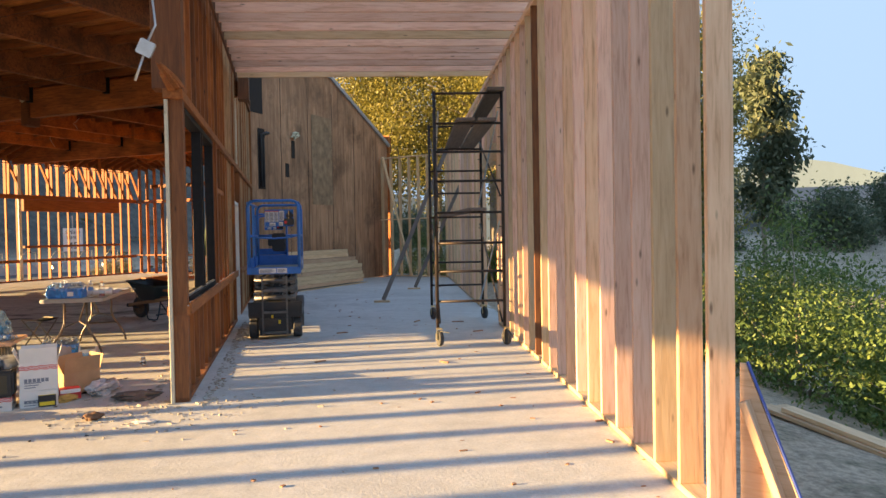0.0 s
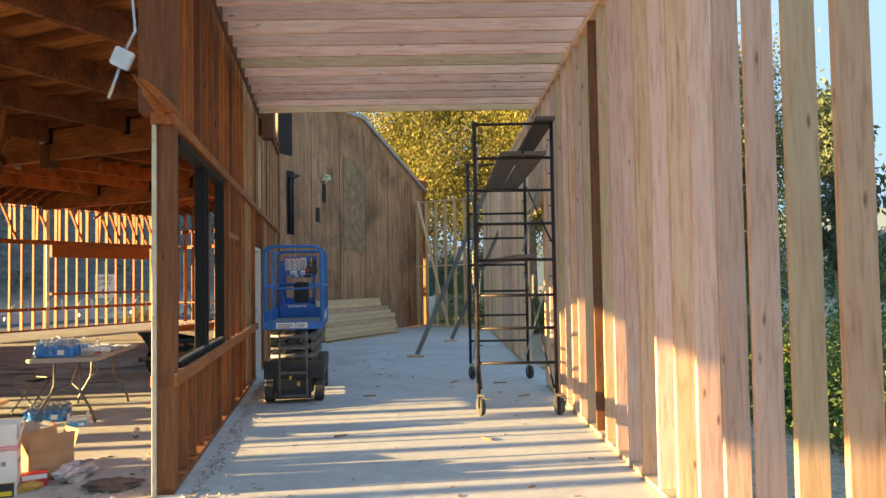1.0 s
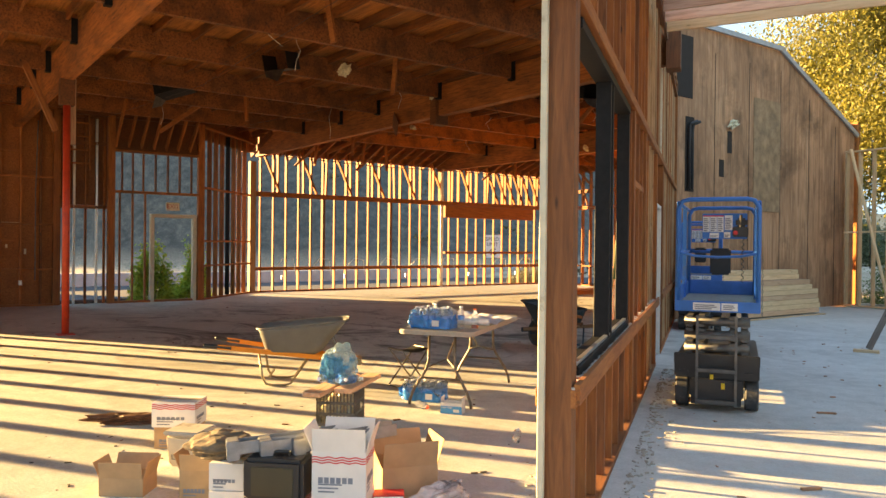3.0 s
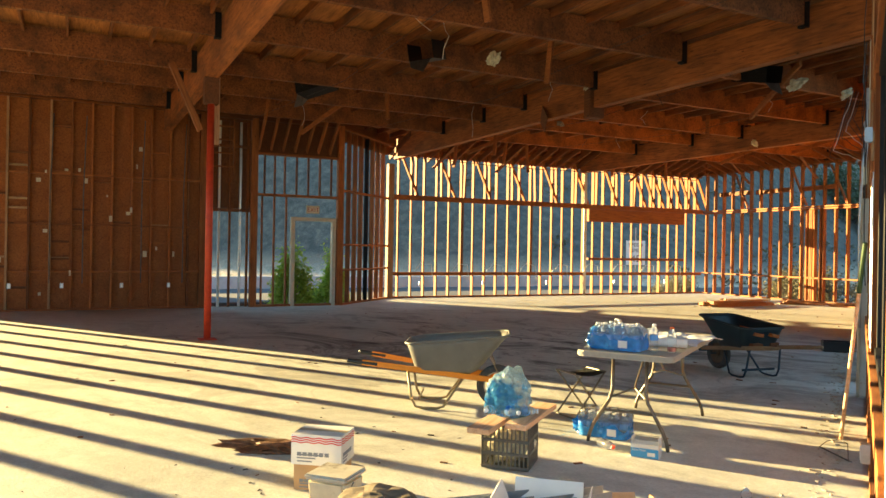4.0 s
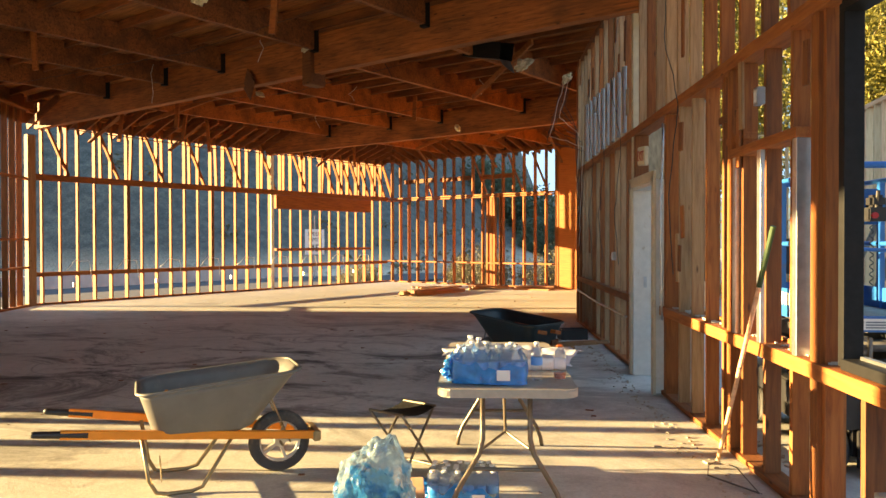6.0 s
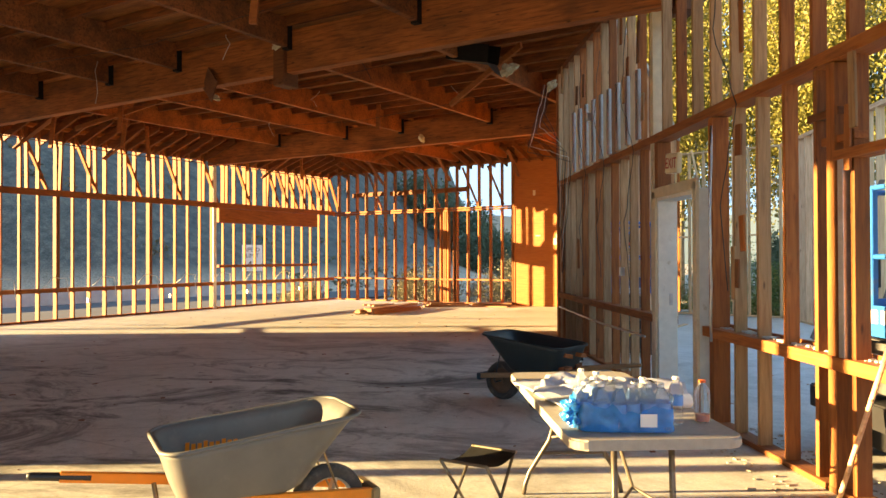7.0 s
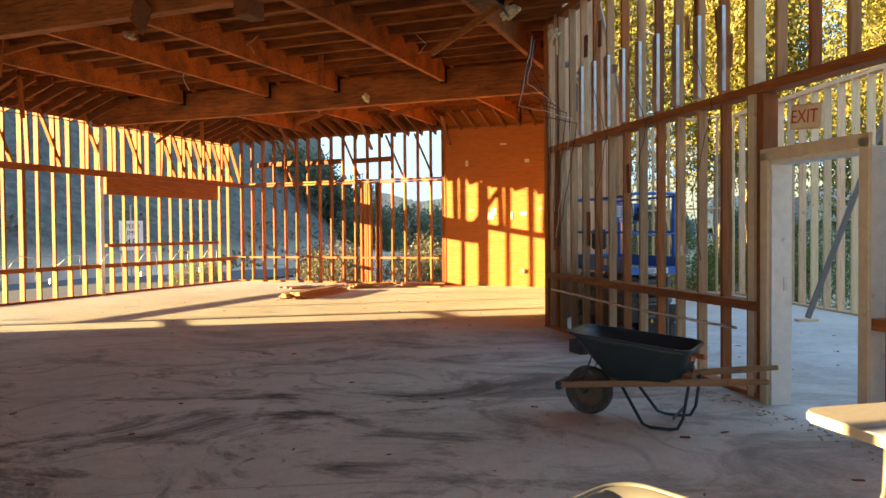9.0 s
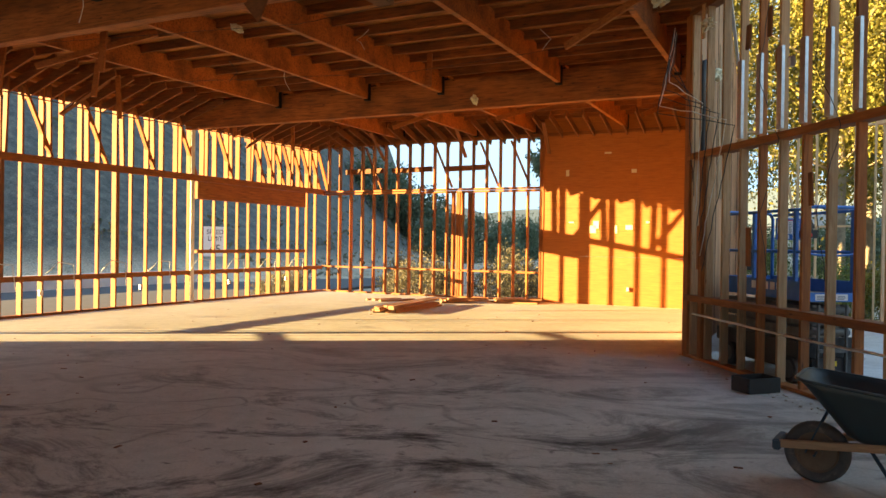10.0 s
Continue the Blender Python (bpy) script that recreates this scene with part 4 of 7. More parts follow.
# low shrubs over the hillside
hs = new("hillside_scrub", leaves("hillside_scrub", [(x, y, ground_height(x, y) + 0.15) for x, y in ((rnd.uniform(-95, -12), rnd.uniform(38, 120)) for _ in range(900))], 26, (0.35, 0.35, 0.2), 0.3, 31, 0.2))
hs.data.materials.append(SCRUB)
tagged(hs, "low dry scrub scattered over the hillside", "scrub", kind="stuff")

# road along the west wall, kerb wall and fence beyond
bm = bmesh.new()
add_box(bm, -32.2, -30.0, -0.3, -25.4, 36.0, -0.2)
road = part("road", bm, ASPHALT, m=MB)
tagged(road, "asphalt road beside the building", "road", kind="structure")
bm = bmesh.new()
add_box(bm, -32.7, -30.0, -0.3, -32.4, 36.0, 0.28, None, 0.02)
kerb = part("kerb_wall", bm, plain("road_concrete", (0.42, 0.44, 0.46), 0.8, 0, 0.15, 2, 0.2), m=MB)
tagged(kerb, "low grey concrete barrier along the road", "barrier", kind="structure")
SIGNW = plain("sign_white", (0.8, 0.8, 0.78), 0.45, 0, 0.03, 5, 0)
INK = plain("black_ink", (0.015, 0.015, 0.015), 0.6, 0, 0.1, 5, 0)


def lettering(text, size, m, parent, material, extrude=0.001):
    cu = bpy.data.curves.new("lettering", "FONT")
    cu.body, cu.size, cu.extrude, cu.align_x, cu.align_y = text, size, extrude, "CENTER", "CENTER"
    cu.materials.append(material)
    ob = new("lettering", cu)
    ob.parent, ob.matrix_basis = parent, m
    return ob


# the sign faces the room: its face looks along +x of the building
sign = thing("road_sign", MB @ pose(-30.7, 27.9, -0.25) @ pose(0, 0, 0, 0, 0, -25), "white speed limit sign on a steel post by the road", "sign")
bm = bmesh.new()
add_box(bm, -0.03, -0.025, 0, 0.03, 0.025, 2.9, None, 0.004)
part("post", bm, GALV, sign)
bm = bmesh.new()
add_box(bm, 0.032, -0.46, 1.12, 0.04, 0.46, 2.28, None, 0.003)
plate = part("plate", bm, SIGNW, sign)
for text, z, sz in (("SPEED", 2.06, 0.25), ("LIMIT", 1.8, 0.25), ("45", 1.4, 0.46)):
    lettering(text, sz, pose(0.043, 0, z, 90, 0, 90), plate, INK)
# lumber lying outside on the dirt, and a plywood offcut against the wall's end
for i, (x, y, a) in enumerate(((4.15, 6.4, -38), (4.38, 6.55, -35), (4.28, 6.2, -40))):
    lb = stick(None, "lumber_board", (x, y + 1.6, ground_height(x, y) + 0.06 + 0.05 * (i == 2)), (x + 1.75, y - 2.3, ground_height(x + 1.75, y - 2.3) + 0.06 + 0.05 * (i == 2)), 0.16, 0.04, (0.9, 0.45, 0), FIR_PALE)
    tagged(lb, "pale sawn board lying on the dirt", "lumber", "boards on the dirt")
off = thing("gusset_panel", MR @ pose(XR + 0.15, 4.14, 0, 0, 0, -42), "triangular raw plywood gusset at the wall's end", "gusset")
bm = bmesh.new()
add_prism(bm, [(0, -0.35), (0.47, -0.35), (0.03, 0.8), (0, 0.8)], -0.011, 0.011)
bm.transform(pose(0, 0, 0, 90, 0, 0))
part("panel", bm, FIR, off)
stick(off, "blue_edge", (0.475, 0, -0.34), (0.035, 0, 0.81), 0.024, 0.008, (0, 1, 0), plain("blue_edge_paint", (0.05, 0.09, 0.35), 0.6), "blue painted edge")
stick(off, "brace_board", (0.03, -0.035, 0.62), (0.37, -0.035, -0.32), 0.09, 0.038, (0, 1, 0), FIR)

# far houses among the trees
def house(m, label, w, d, h):
    t = thing("house", m, label, "house", "far houses")
    bm = bmesh.new()
    add_box(bm, -w / 2, -d / 2, 0, w / 2, d / 2, h)
    part("wall", bm, plain("far_stucco", (0.62, 0.55, 0.45), 0.9, 0, 0.05, 1, 0), t)
    bm = bmesh.new()
    v = [bm.verts.new(p) for p in ((-w / 2 - 0.5, -d / 2 - 0.5, h), (w / 2 + 0.5, -d / 2 - 0.5, h), (w / 2 + 0.5, d / 2 + 0.5, h), (-w / 2 - 0.5, d / 2 + 0.5, h), (-w / 2, 0, h + 2.2), (w / 2, 0, h + 2.2))]
    for f in ((0, 1, 5, 4), (2, 3, 4, 5), (1, 2, 5), (3, 0, 4), (3, 2, 1, 0)):
        bm.faces.new([v[i] for i in f])
    part("roof", bm, plain("far_roof", (0.33, 0.26, 0.21), 0.9, 0, 0.1, 1, 0), t)
    for k in range(3):
        bm = bmesh.new()
        add_box(bm, -w * 0.35 + k * w * 0.3, -d / 2 - 0.05, 1.0, -w * 0.35 + k * w * 0.3 + 1.2, -d / 2 + 0.02, 2.2)
        part("window", bm, INK, t)
    return t


for x, y, w in ((62, 118, 15), (82, 120, 13), (48, 128, 12)):
    house(at_ground(x, y, -0.3, -20), "low pale stucco house far down the valley", w, 9, 3.0)

# unseen house, added only to keep the low sun off the entrance
house(pose(-43.6, 10.9, -0.4, 0, 0, 101), "unseen tall house added to shade the entrance", 7.6, 8.0, 9.2)

# far ridges, the distance haze put into their flat blue colour
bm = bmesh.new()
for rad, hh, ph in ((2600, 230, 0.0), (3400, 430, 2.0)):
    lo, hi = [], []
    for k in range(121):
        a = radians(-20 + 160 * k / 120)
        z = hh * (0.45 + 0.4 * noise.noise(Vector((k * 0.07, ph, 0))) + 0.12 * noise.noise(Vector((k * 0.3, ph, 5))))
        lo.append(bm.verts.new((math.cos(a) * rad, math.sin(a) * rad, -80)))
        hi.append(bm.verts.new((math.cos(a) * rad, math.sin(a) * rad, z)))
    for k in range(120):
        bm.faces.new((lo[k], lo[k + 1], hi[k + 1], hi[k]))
bd = part("backdrop", bm, plain("haze_blue_ridge", (0.1, 0.15, 0.2), 1.0, 0, 0.05, 0.002, 0))
tagged(bd, "mountain ridges on the horizon, coloured blue for haze", "mountains", kind="structure")


# ---- corridor: scissor lift ----
BLUE = plain("lift_blue", (0.02, 0.16, 0.5), 0.4, 0.1, 0.15, 8, 0.05, (0.12, 0.14, 0.17), (0.64, 0.78))
RUBBER = plain("grey_rubber", (0.06, 0.06, 0.06), 0.85, 0, 0.2, 14, 0.2, (0.2, 0.18, 0.15), (0.55, 0.75))
GREYMETAL = plain("grease_steel", (0.14, 0.135, 0.13), 0.5, 0.5, 0.3, 10, 0.15)
DARKSTEEL = plain("dark_tube_steel", (0.05, 0.04, 0.035), 0.5, 0.6, 0.3, 18, 0.1, (0.13, 0.075, 0.045), (0.55, 0.7))
PAPER = plain("paper_white", (0.78, 0.78, 0.76), 0.7, 0, 0.03, 6, 0)
YELLOW = plain("yellow_label", (0.8, 0.55, 0.03), 0.5, 0, 0.05, 6, 0)
BLACK = plain("black_plastic", (0.02, 0.02, 0.022), 0.45, 0, 0.2, 12, 0.05)
INKGREY = plain("print_grey", (0.2, 0.22, 0.26), 0.7, 0, 0.05, 5, 0)
REDINK = plain("print_red", (0.65, 0.04, 0.04), 0.6, 0, 0.05, 5, 0)
ORANGE = plain("orange_paint", (0.8, 0.26, 0.02), 0.45, 0, 0.1, 8, 0.05, (0.4, 0.16, 0.04), (0.66, 0.8))


def bars(parent, x0, x1, z0, z1, y, n, material, name="print", lead=0.55):
    """Plain bars for print that cannot be read, on a face that looks along -y."""
    bm = bmesh.new()
    h = (z1 - z0) / n
    for i in range(n):
        add_box(bm, x0, y - 0.001, z0 + i * h, x0 + (x1 - x0) * (0.72 + 0.28 * ((i * 37) % 10) / 10), y + 0.001, z0 + i * h + h * lead)
    return part(name, bm, material, parent)


lift = thing("scissor_lift", pose(-1.46, 11.2, 0, 0, 0, 8.5), "blue scissor lift, lowered, with grey folded arms", "lift")
HW = 0.375
bm = bmesh.new()
add_box(bm, -HW, 0.02, 0.3, HW, 1.8, 0.48, None, 0.012)
add_box(bm, -0.24, 0.06, 0.12, 0.24, 1.76, 0.32, None, 0.01)
chassis = part("chassis", bm, BLACK, lift)
bm = bmesh.new()
add_box(bm, -HW - 0.004, 0.012, 0.43, HW + 0.004, 0.05, 0.53, None, 0.006)
add_box(bm, -0.22, -0.01, 0.06, 0.22, 0.03, 0.3, None, 0.006)
part("bumper", bm, BLACK, chassis, "black bumper and battery cover")
for x in (-0.29, 0.29):
    bm = bmesh.new()
    add_lathe(bm, [(0.0, -0.003), (0.042, -0.003), (0.042, 0.004), (0.0, 0.004)], pose(x, 0.012, 0.355, 90, 0, 0) @ Matrix.Diagonal((1, 0.6, 1, 1)), 16, False)
    part("tie_down_eye", bm, BLACK, chassis)
for x in (-0.055, 0.045):
    bm = bmesh.new()
    add_box(bm, x, -0.014, 0.215 if x > 0 else 0.3, x + 0.032, -0.009, 0.27 if x > 0 else 0.345)
    part("warning_label", bm, YELLOW, chassis, "small yellow warning label")
for x in (-0.31, 0.31):
    for y in (0.2, 1.5):
        bm = bmesh.new()
        add_lathe(bm, [(0.11, -0.06), (0.145, -0.06), (0.155, -0.045), (0.155, 0.045), (0.145, 0.06), (0.11, 0.06)], pose(x, y, 0.155, 0, 90, 0), 28)
        wheel = part("wheel", bm, RUBBER, lift, smooth=False)
        bm = bmesh.new()
        add_lathe(bm, [(0.1, -0.063), (0.1, 0.063)], pose(x, y, 0.155, 0, 90, 0), 20)
        part("hub", bm, GREYMETAL, wheel)
# folded arms: three layers of paired beams with cross tubes at the ends
for k in range(3):
    z = 0.58 + k * 0.125
    for x in (-0.245, -0.14, 0.14, 0.245):
        bm = bmesh.new()
        add_box(bm, x - 0.03, 0.1, z - 0.05, x + 0.03, 1.7, z + 0.05, None, 0.006)
        add_box(bm, x - 0.036, 0.07, z - 0.056, x + 0.036, 0.16, z + 0.056, None, 0.01)
        part("scissor_arm", bm, GREYMETAL, lift)
    bm = bmesh.new()
    add_tube(bm, [(-0.29, 0.1, z), (0.29, 0.1, z)], 0.042, 14)
    part("cross_tube", bm, GREYMETAL, lift, smooth=True)
bm = bmesh.new()
add_tube(bm, [(-0.3, 0.1, 0.47), (0.3, 0.1, 0.47)], 0.035, 14)
part("cross_tube", bm, GREYMETAL, lift, smooth=True)
# entry ladder
bm = bmesh.new()
for x in (-0.17, 0.17):
    add_box(bm, x - 0.012, -0.05, 0.06, x + 0.012, -0.02, 0.9, None, 0.003)
for z in (0.08, 0.37, 0.68):
    add_box(bm, -0.17, -0.06, z, 0.17, -0.015, z + 0.035, None, 0.004)
part("ladder", bm, GREYMETAL, lift, "grey steel entry ladder")
# platform
bm = bmesh.new()
add_box(bm, -HW, -0.02, 0.94, HW, 1.72, 0.99, None, 0.004)
add_box(bm, -HW, -0.03, 0.93, HW, 0.0, 1.03, None, 0.005)
add_box(bm, -HW, -0.02, 0.99, -HW + 0.02, 1.72, 1.15, None, 0.004)
add_box(bm, HW - 0.02, -0.02, 0.99, HW, 1.72, 1.15, None, 0.004)
add_box(bm, -HW, 1.7, 0.99, HW, 1.72, 1.15, None, 0.004)
platform = part("platform", bm, BLUE, lift)
bm = bmesh.new()
add_box(bm, -HW + 0.025, 0.0, 0.99, HW - 0.025, 1.69, 0.998)
part("tread_plate", bm, plain("dusty_tread", (0.24, 0.23, 0.21), 0.7, 0.3, 0.25, 20, 0.4), platform, "dusty grey tread plate")
for x0, x1 in ((-0.21, 0.03), (0.04, 0.18)):
    bm = bmesh.new()
    add_box(bm, x0, -0.036, 0.945, x1, -0.031, 1.015)
    lab = part("instruction_label", bm, PAPER, platform, "white instruction label")
    bars(lab, x0 + 0.015, x1 - 0.015, 0.955, 1.005, -0.037, 3, INKGREY)
# guard rails
R = 0.021
for y in (0.0, 1.7):
    bm = bmesh.new()
    add_tube(bm, [(-HW + R, y, 1.0), (-HW + R, y, 1.9), (-HW + 0.06, y, 1.965), (-HW + 0.12, y, 1.98), (HW - 0.12, y, 1.98), (HW - 0.06, y, 1.965), (HW - R, y, 1.9), (HW - R, y, 1.0)], R, 12)
    part("end_rail", bm, BLUE, lift, smooth=True)
bm = bmesh.new()
add_tube(bm, [(-HW + R, 1.7, 1.48), (HW - R, 1.7, 1.48)], R * 0.85, 10)
part("mid_rail", bm, BLUE, lift, smooth=True)
for x in (-HW + R, HW - R):
    for z in (1.48, 1.95):
        bm = bmesh.new()
        add_tube(bm, [(x, 0.02, z), (x, 1.68, z)], R * 0.85, 10)
        part("side_rail", bm, BLUE, lift, smooth=True)
    for y in (0.12, 0.95):
        bm = bmesh.new()
        add_box(bm, x - 0.02, y - 0.025, 1.0, x + 0.02, y + 0.025, 1.95, None, 0.004)
        part("rail_post", bm, BLUE, lift)
bm = bmesh.new()
add_tube(bm, [(-HW + R, 0.0, 1.48), (-0.2, 0.0, 1.45), (0.0, 0.0, 1.44), (0.2, 0.0, 1.45), (HW - R, 0.0, 1.48)], 0.012, 8)
part("gate_chain", bm, BLUE, lift)
# placard, control box, manual box
bm = bmesh.new()
add_box(bm, -0.17, 0.78, 1.62, 0.26, 0.81, 1.88, None, 0.004)
panel = part("placard_board", bm, BLUE, lift)
for x0, x1, z0, z1 in ((-0.165, -0.1, 1.69, 1.86), (-0.095, -0.03, 1.69, 1.86), (-0.025, 0.035, 1.69, 1.86), (0.045, 0.12, 1.71, 1.86), (-0.1, -0.01, 1.63, 1.68), (0.04, 0.1, 1.63, 1.69)):
    bm = bmesh.new()
    add_box(bm, x0, 0.774, z0, x1, 0.779, z1)
    pl = part("placard", bm, PAPER, panel, "white placard of small print")
    bars(pl, x0 + 0.006, x1 - 0.006, z0 + 0.008, z1 - 0.02, 0.773, 7 if z1 - z0 > 0.1 else 2, INKGREY)
bm = bmesh.new()
add_box(bm, -0.165, 0.7735, 1.848, 0.035, 0.7745, 1.86)
part("placard_heading", bm, REDINK, panel)
bm = bmesh.new()
add_box(bm, 0.12, 0.62, 1.64, 0.27, 0.78, 1.74, None, 0.01)
add_box(bm, 0.15, 0.66, 1.74, 0.26, 0.76, 1.83, pose(0, 0, 0), 0.02)
add_tube(bm, [(0.2, 0.68, 1.74), (0.2, 0.66, 1.86)], 0.014, 8)
control = part("control_box", bm, BLACK, lift, "black joystick control box")
bm = bmesh.new()
add_lathe(bm, [(0.0, 0.0), (0.022, 0.0), (0.022, 0.02), (0.0, 0.022)], pose(0.15, 0.61, 1.68, 90, 0, 0), 14, False)
part("stop_button", bm, REDINK, control, "red stop button")
bm = bmesh.new()
add_box(bm, -0.12, 1.6, 1.22, 0.1, 1.68, 1.52, None, 0.02)
part("manual_box", bm, BLACK, lift, "black plastic manual box")
bm = bmesh.new()
add_tube(bm, [(0.22 + 0.012 * math.cos(k), 0.8 + 0.012 * math.sin(k), 1.62 - k * 0.009) for k in np.arange(0, 50, 0.7)], 0.004, 5)
part("coiled_cable", bm, BLACK, lift)
bm = bmesh.new()
for k in range(16):
    add_tube(bm, [(HW + 0.012 + 0.006 * math.cos(a) * (k % 2), -0.01 + 0.006 * math.cos(a) * (1 - k % 2), 1.45 - k * 0.035 + 0.02 * math.sin(a)) for a in (0, 1.05, 2.1, 3.14, 4.2, 5.2)], 0.0025, 5, True)
part("hanging_chain", bm, GREYMETAL, lift)
for x, nm in ((-HW - 0.001, -1), (HW + 0.001, 1)):
    bm = bmesh.new()
    for k in range(5):
        add_box(bm, x - 0.0012, 0.35 + k * 0.13, 1.03, x + 0.0012, 0.44 + k * 0.13, 1.12)
    part("marking", bm, SIGNW, platform, "white lettering bars on the side")

# a second lift of the same make, parked farther along the corridor
lift_far = copy_thing(lift, MC @ pose(0.48, 18.15, 0))
tagged(lift_far, "blue scissor lift parked close behind the stripped wall", "lift")

# ---- corridor: rolling scaffold ----
scaf = thing("scaffold_tower", pose(0.86, 10.24, 0, 0, 0, 1.4), "dark steel rolling scaffold tower with planks", "scaffold")
WID, DEP = 0.88, 3.02
RUNGS = (0.58, 0.97, 1.34, 1.74, 2.15, 2.53, 2.9, 3.29)
for y in (0.0, DEP):
    for x in (0.0, WID):
        bm = bmesh.new()
        add_tube(bm, [(x, y, 0.24), (x, y, 3.32)], 0.022, 12)
        post = part("post", bm, DARKSTEEL, scaf, smooth=True)
        for z in (0.78, 1.16, 1.55, 1.95, 2.35, 2.72, 3.1):
            pin = stick(post, "lock_pin", (x, y, z), (x + (0.055 if x == 0 else -0.055), y, z), 0.011, 0.011, (0, 0, 1), DARKSTEEL)
        bm = bmesh.new()
        add_lathe(bm, [(0.07, -0.02), (0.098, -0.022), (0.103, 0.0), (0.098, 0.022), (0.07, 0.02)], pose(x + 0.02, y - 0.03, 0.103, 0, 90, 20), 24)
        caster = part("caster", bm, RUBBER, scaf)
        bm = bmesh.new()
        add_lathe(bm, [(0.07, -0.015), (0.07, 0.015)], pose(x + 0.02, y - 0.03, 0.103, 0, 90, 20), 18)
        part("caster_hub", bm, GREYMETAL, caster)
        bm = bmesh.new()
        for s_ in (-1, 1):
            add_box(bm, x + 0.02 + s_ * 0.032 - 0.003, y - 0.06, 0.08, x + 0.02 + s_ * 0.032 + 0.003, y, 0.23, None, 0.001)
        add_box(bm, x - 0.02, y - 0.065, 0.215, x + 0.06, y + 0.02, 0.235, None, 0.003)
        add_stick(bm, (x + 0.03, y - 0.06, 0.2), (x + 0.15, y - 0.1, 0.18), 0.03, 0.008, (0, 1, 0), 0.002)
        part("caster_fork", bm, plain("zinc_yellow", (0.6, 0.5, 0.28), 0.4, 0.8), caster, "yellowish plated fork and brake")
    for z in RUNGS:
        bm = bmesh.new()
        add_tube(bm, [(0.0, y, z), (WID, y, z)], 0.0165, 10)
        part("rung", bm, DARKSTEEL, scaf, smooth=True)
for x in (0.0, WID):
    for z0, z1 in ((0.3, 1.62), (1.95, 3.05)):
        for a, b in (((x, 0.0, z0), (x, DEP, z1)), ((x, 0.0, z1), (x, DEP, z0))):
            bm = bmesh.new()
            xo = 0.03 if x == 0 else -0.03
            a = (a[0] + xo * (1 if a[2] == z0 else 1.6), a[1], a[2])
            b = (b[0] + xo * (1.6 if b[2] == z0 else 1), b[1], b[2])
            add_tube(bm, [a, b], 0.0125, 8)
            part("cross_brace", bm, GALV if a[2] > b[2] else DARKSTEEL, scaf, smooth=True)
PLANK = wood("weathered_plank", (0.26, 0.22, 0.19), (0.2, 0.165, 0.14), (0.13, 0.105, 0.09), 0.3, True, 0.85, 0.2)


def plank(a, b, w, t, label, side=(1, 0, 0)):
    p = stick(None, "scaffold_plank", pose(0.86, 10.24, 0, 0, 0, 1.4) @ Vector(a), pose(0.86, 10.24, 0, 0, 0, 1.4) @ Vector(b), w, t, side, PLANK)
    return tagged(p, label, "plank", "scaffold planks")


plank((0.4, -0.12, 2.94), (0.4, DEP + 0.15, 2.94), 0.24, 0.04, "weathered grey scaffold plank lying across the rungs")
plank((0.68, -0.1, 2.94), (0.66, DEP + 0.15, 2.94), 0.24, 0.04, "weathered grey scaffold plank lying across the rungs")
plank((0.8, -0.12, 3.33), (0.8, DEP + 0.1, 3.33), 0.22, 0.04, "weathered grey scaffold plank on the top rungs")
plank((0.55, -0.08, 1.78), (0.3, DEP + 0.1, 1.78), 0.22, 0.04, "weathered grey scaffold plank at mid height")

# ---- corridor: stacked lumber along the sheathed wall ----
z = 0.03
for layer in range(9):
    for k in range(2):
        x = -11.0 + k * 0.27
        y1 = 21.1 - 0.03 * layer - (0.25 if layer > 4 else 0) + rnd.uniform(-0.05, 0.05)
        if layer > 6 and k == 1:
            continue
        tb = stick(None, "timber", MB @ Vector((x, 17.4 + rnd.uniform(0, 0.1), z + 0.055)), MB @ Vector((x + rnd.uniform(-0.01, 0.01), y1, z + 0.055)), 0.25, 0.105, MB.to_3x3() @ Vector((1, 0, 0)), FIR_PALE if layer % 3 else FIR)
        tagged(tb, "pale new timber stacked along the sheathed wall", "lumber", "stacked new timbers")
    z += 0.111
tb = stick(None, "timber", MB @ Vector((-10.45, 17.3, 0.013)), MB @ Vector((-10.4, 20.9, 0.013)), 0.1, 0.02, MB.to_3x3() @ Vector((1, 0, 0)), FIR_PALE)
tagged(tb, "thin pale batten lying by the timber stack", "lumber")
# raking braces of the stud wall, each nailed to a foot block
for (fx, fy), (tx, ty, tz) in (((-0.26, 16.6), (1.35, 17.5, 3.75)), ((0.35, 20.2), (1.9, 20.6, 3.4))):
    br = thing("raking_brace", Matrix(), "grey diagonal timber brace propping the stud wall", "brace", "raking braces")
    stick(br, "brace_board", (fx, fy, 0.05), (tx, ty, tz), 0.09, 0.04, (1, 0, -0.4), PLANK)
    stick(br, "foot_block", (fx - 0.2, fy - 0.02, 0.021), (fx + 0.14, fy - 0.02, 0.021), 0.14, 0.04, (0, 1, 0), FIR_PALE)


# ---- big room: wheelbarrows ----
def loop_tray(bm, rings, thick=0.0):
    """Skin a list of rings (equal counts), closed at the last ring."""
    vs = [[bm.verts.new(p) for p in ring] for ring in rings]
    n = len(vs[0])
    for a, b in zip(vs, vs[1:]):
        for k in range(n):
            bm.faces.new((a[k], a[(k + 1) % n], b[(k + 1) % n], b[k]))
    bm.faces.new(vs[-1])


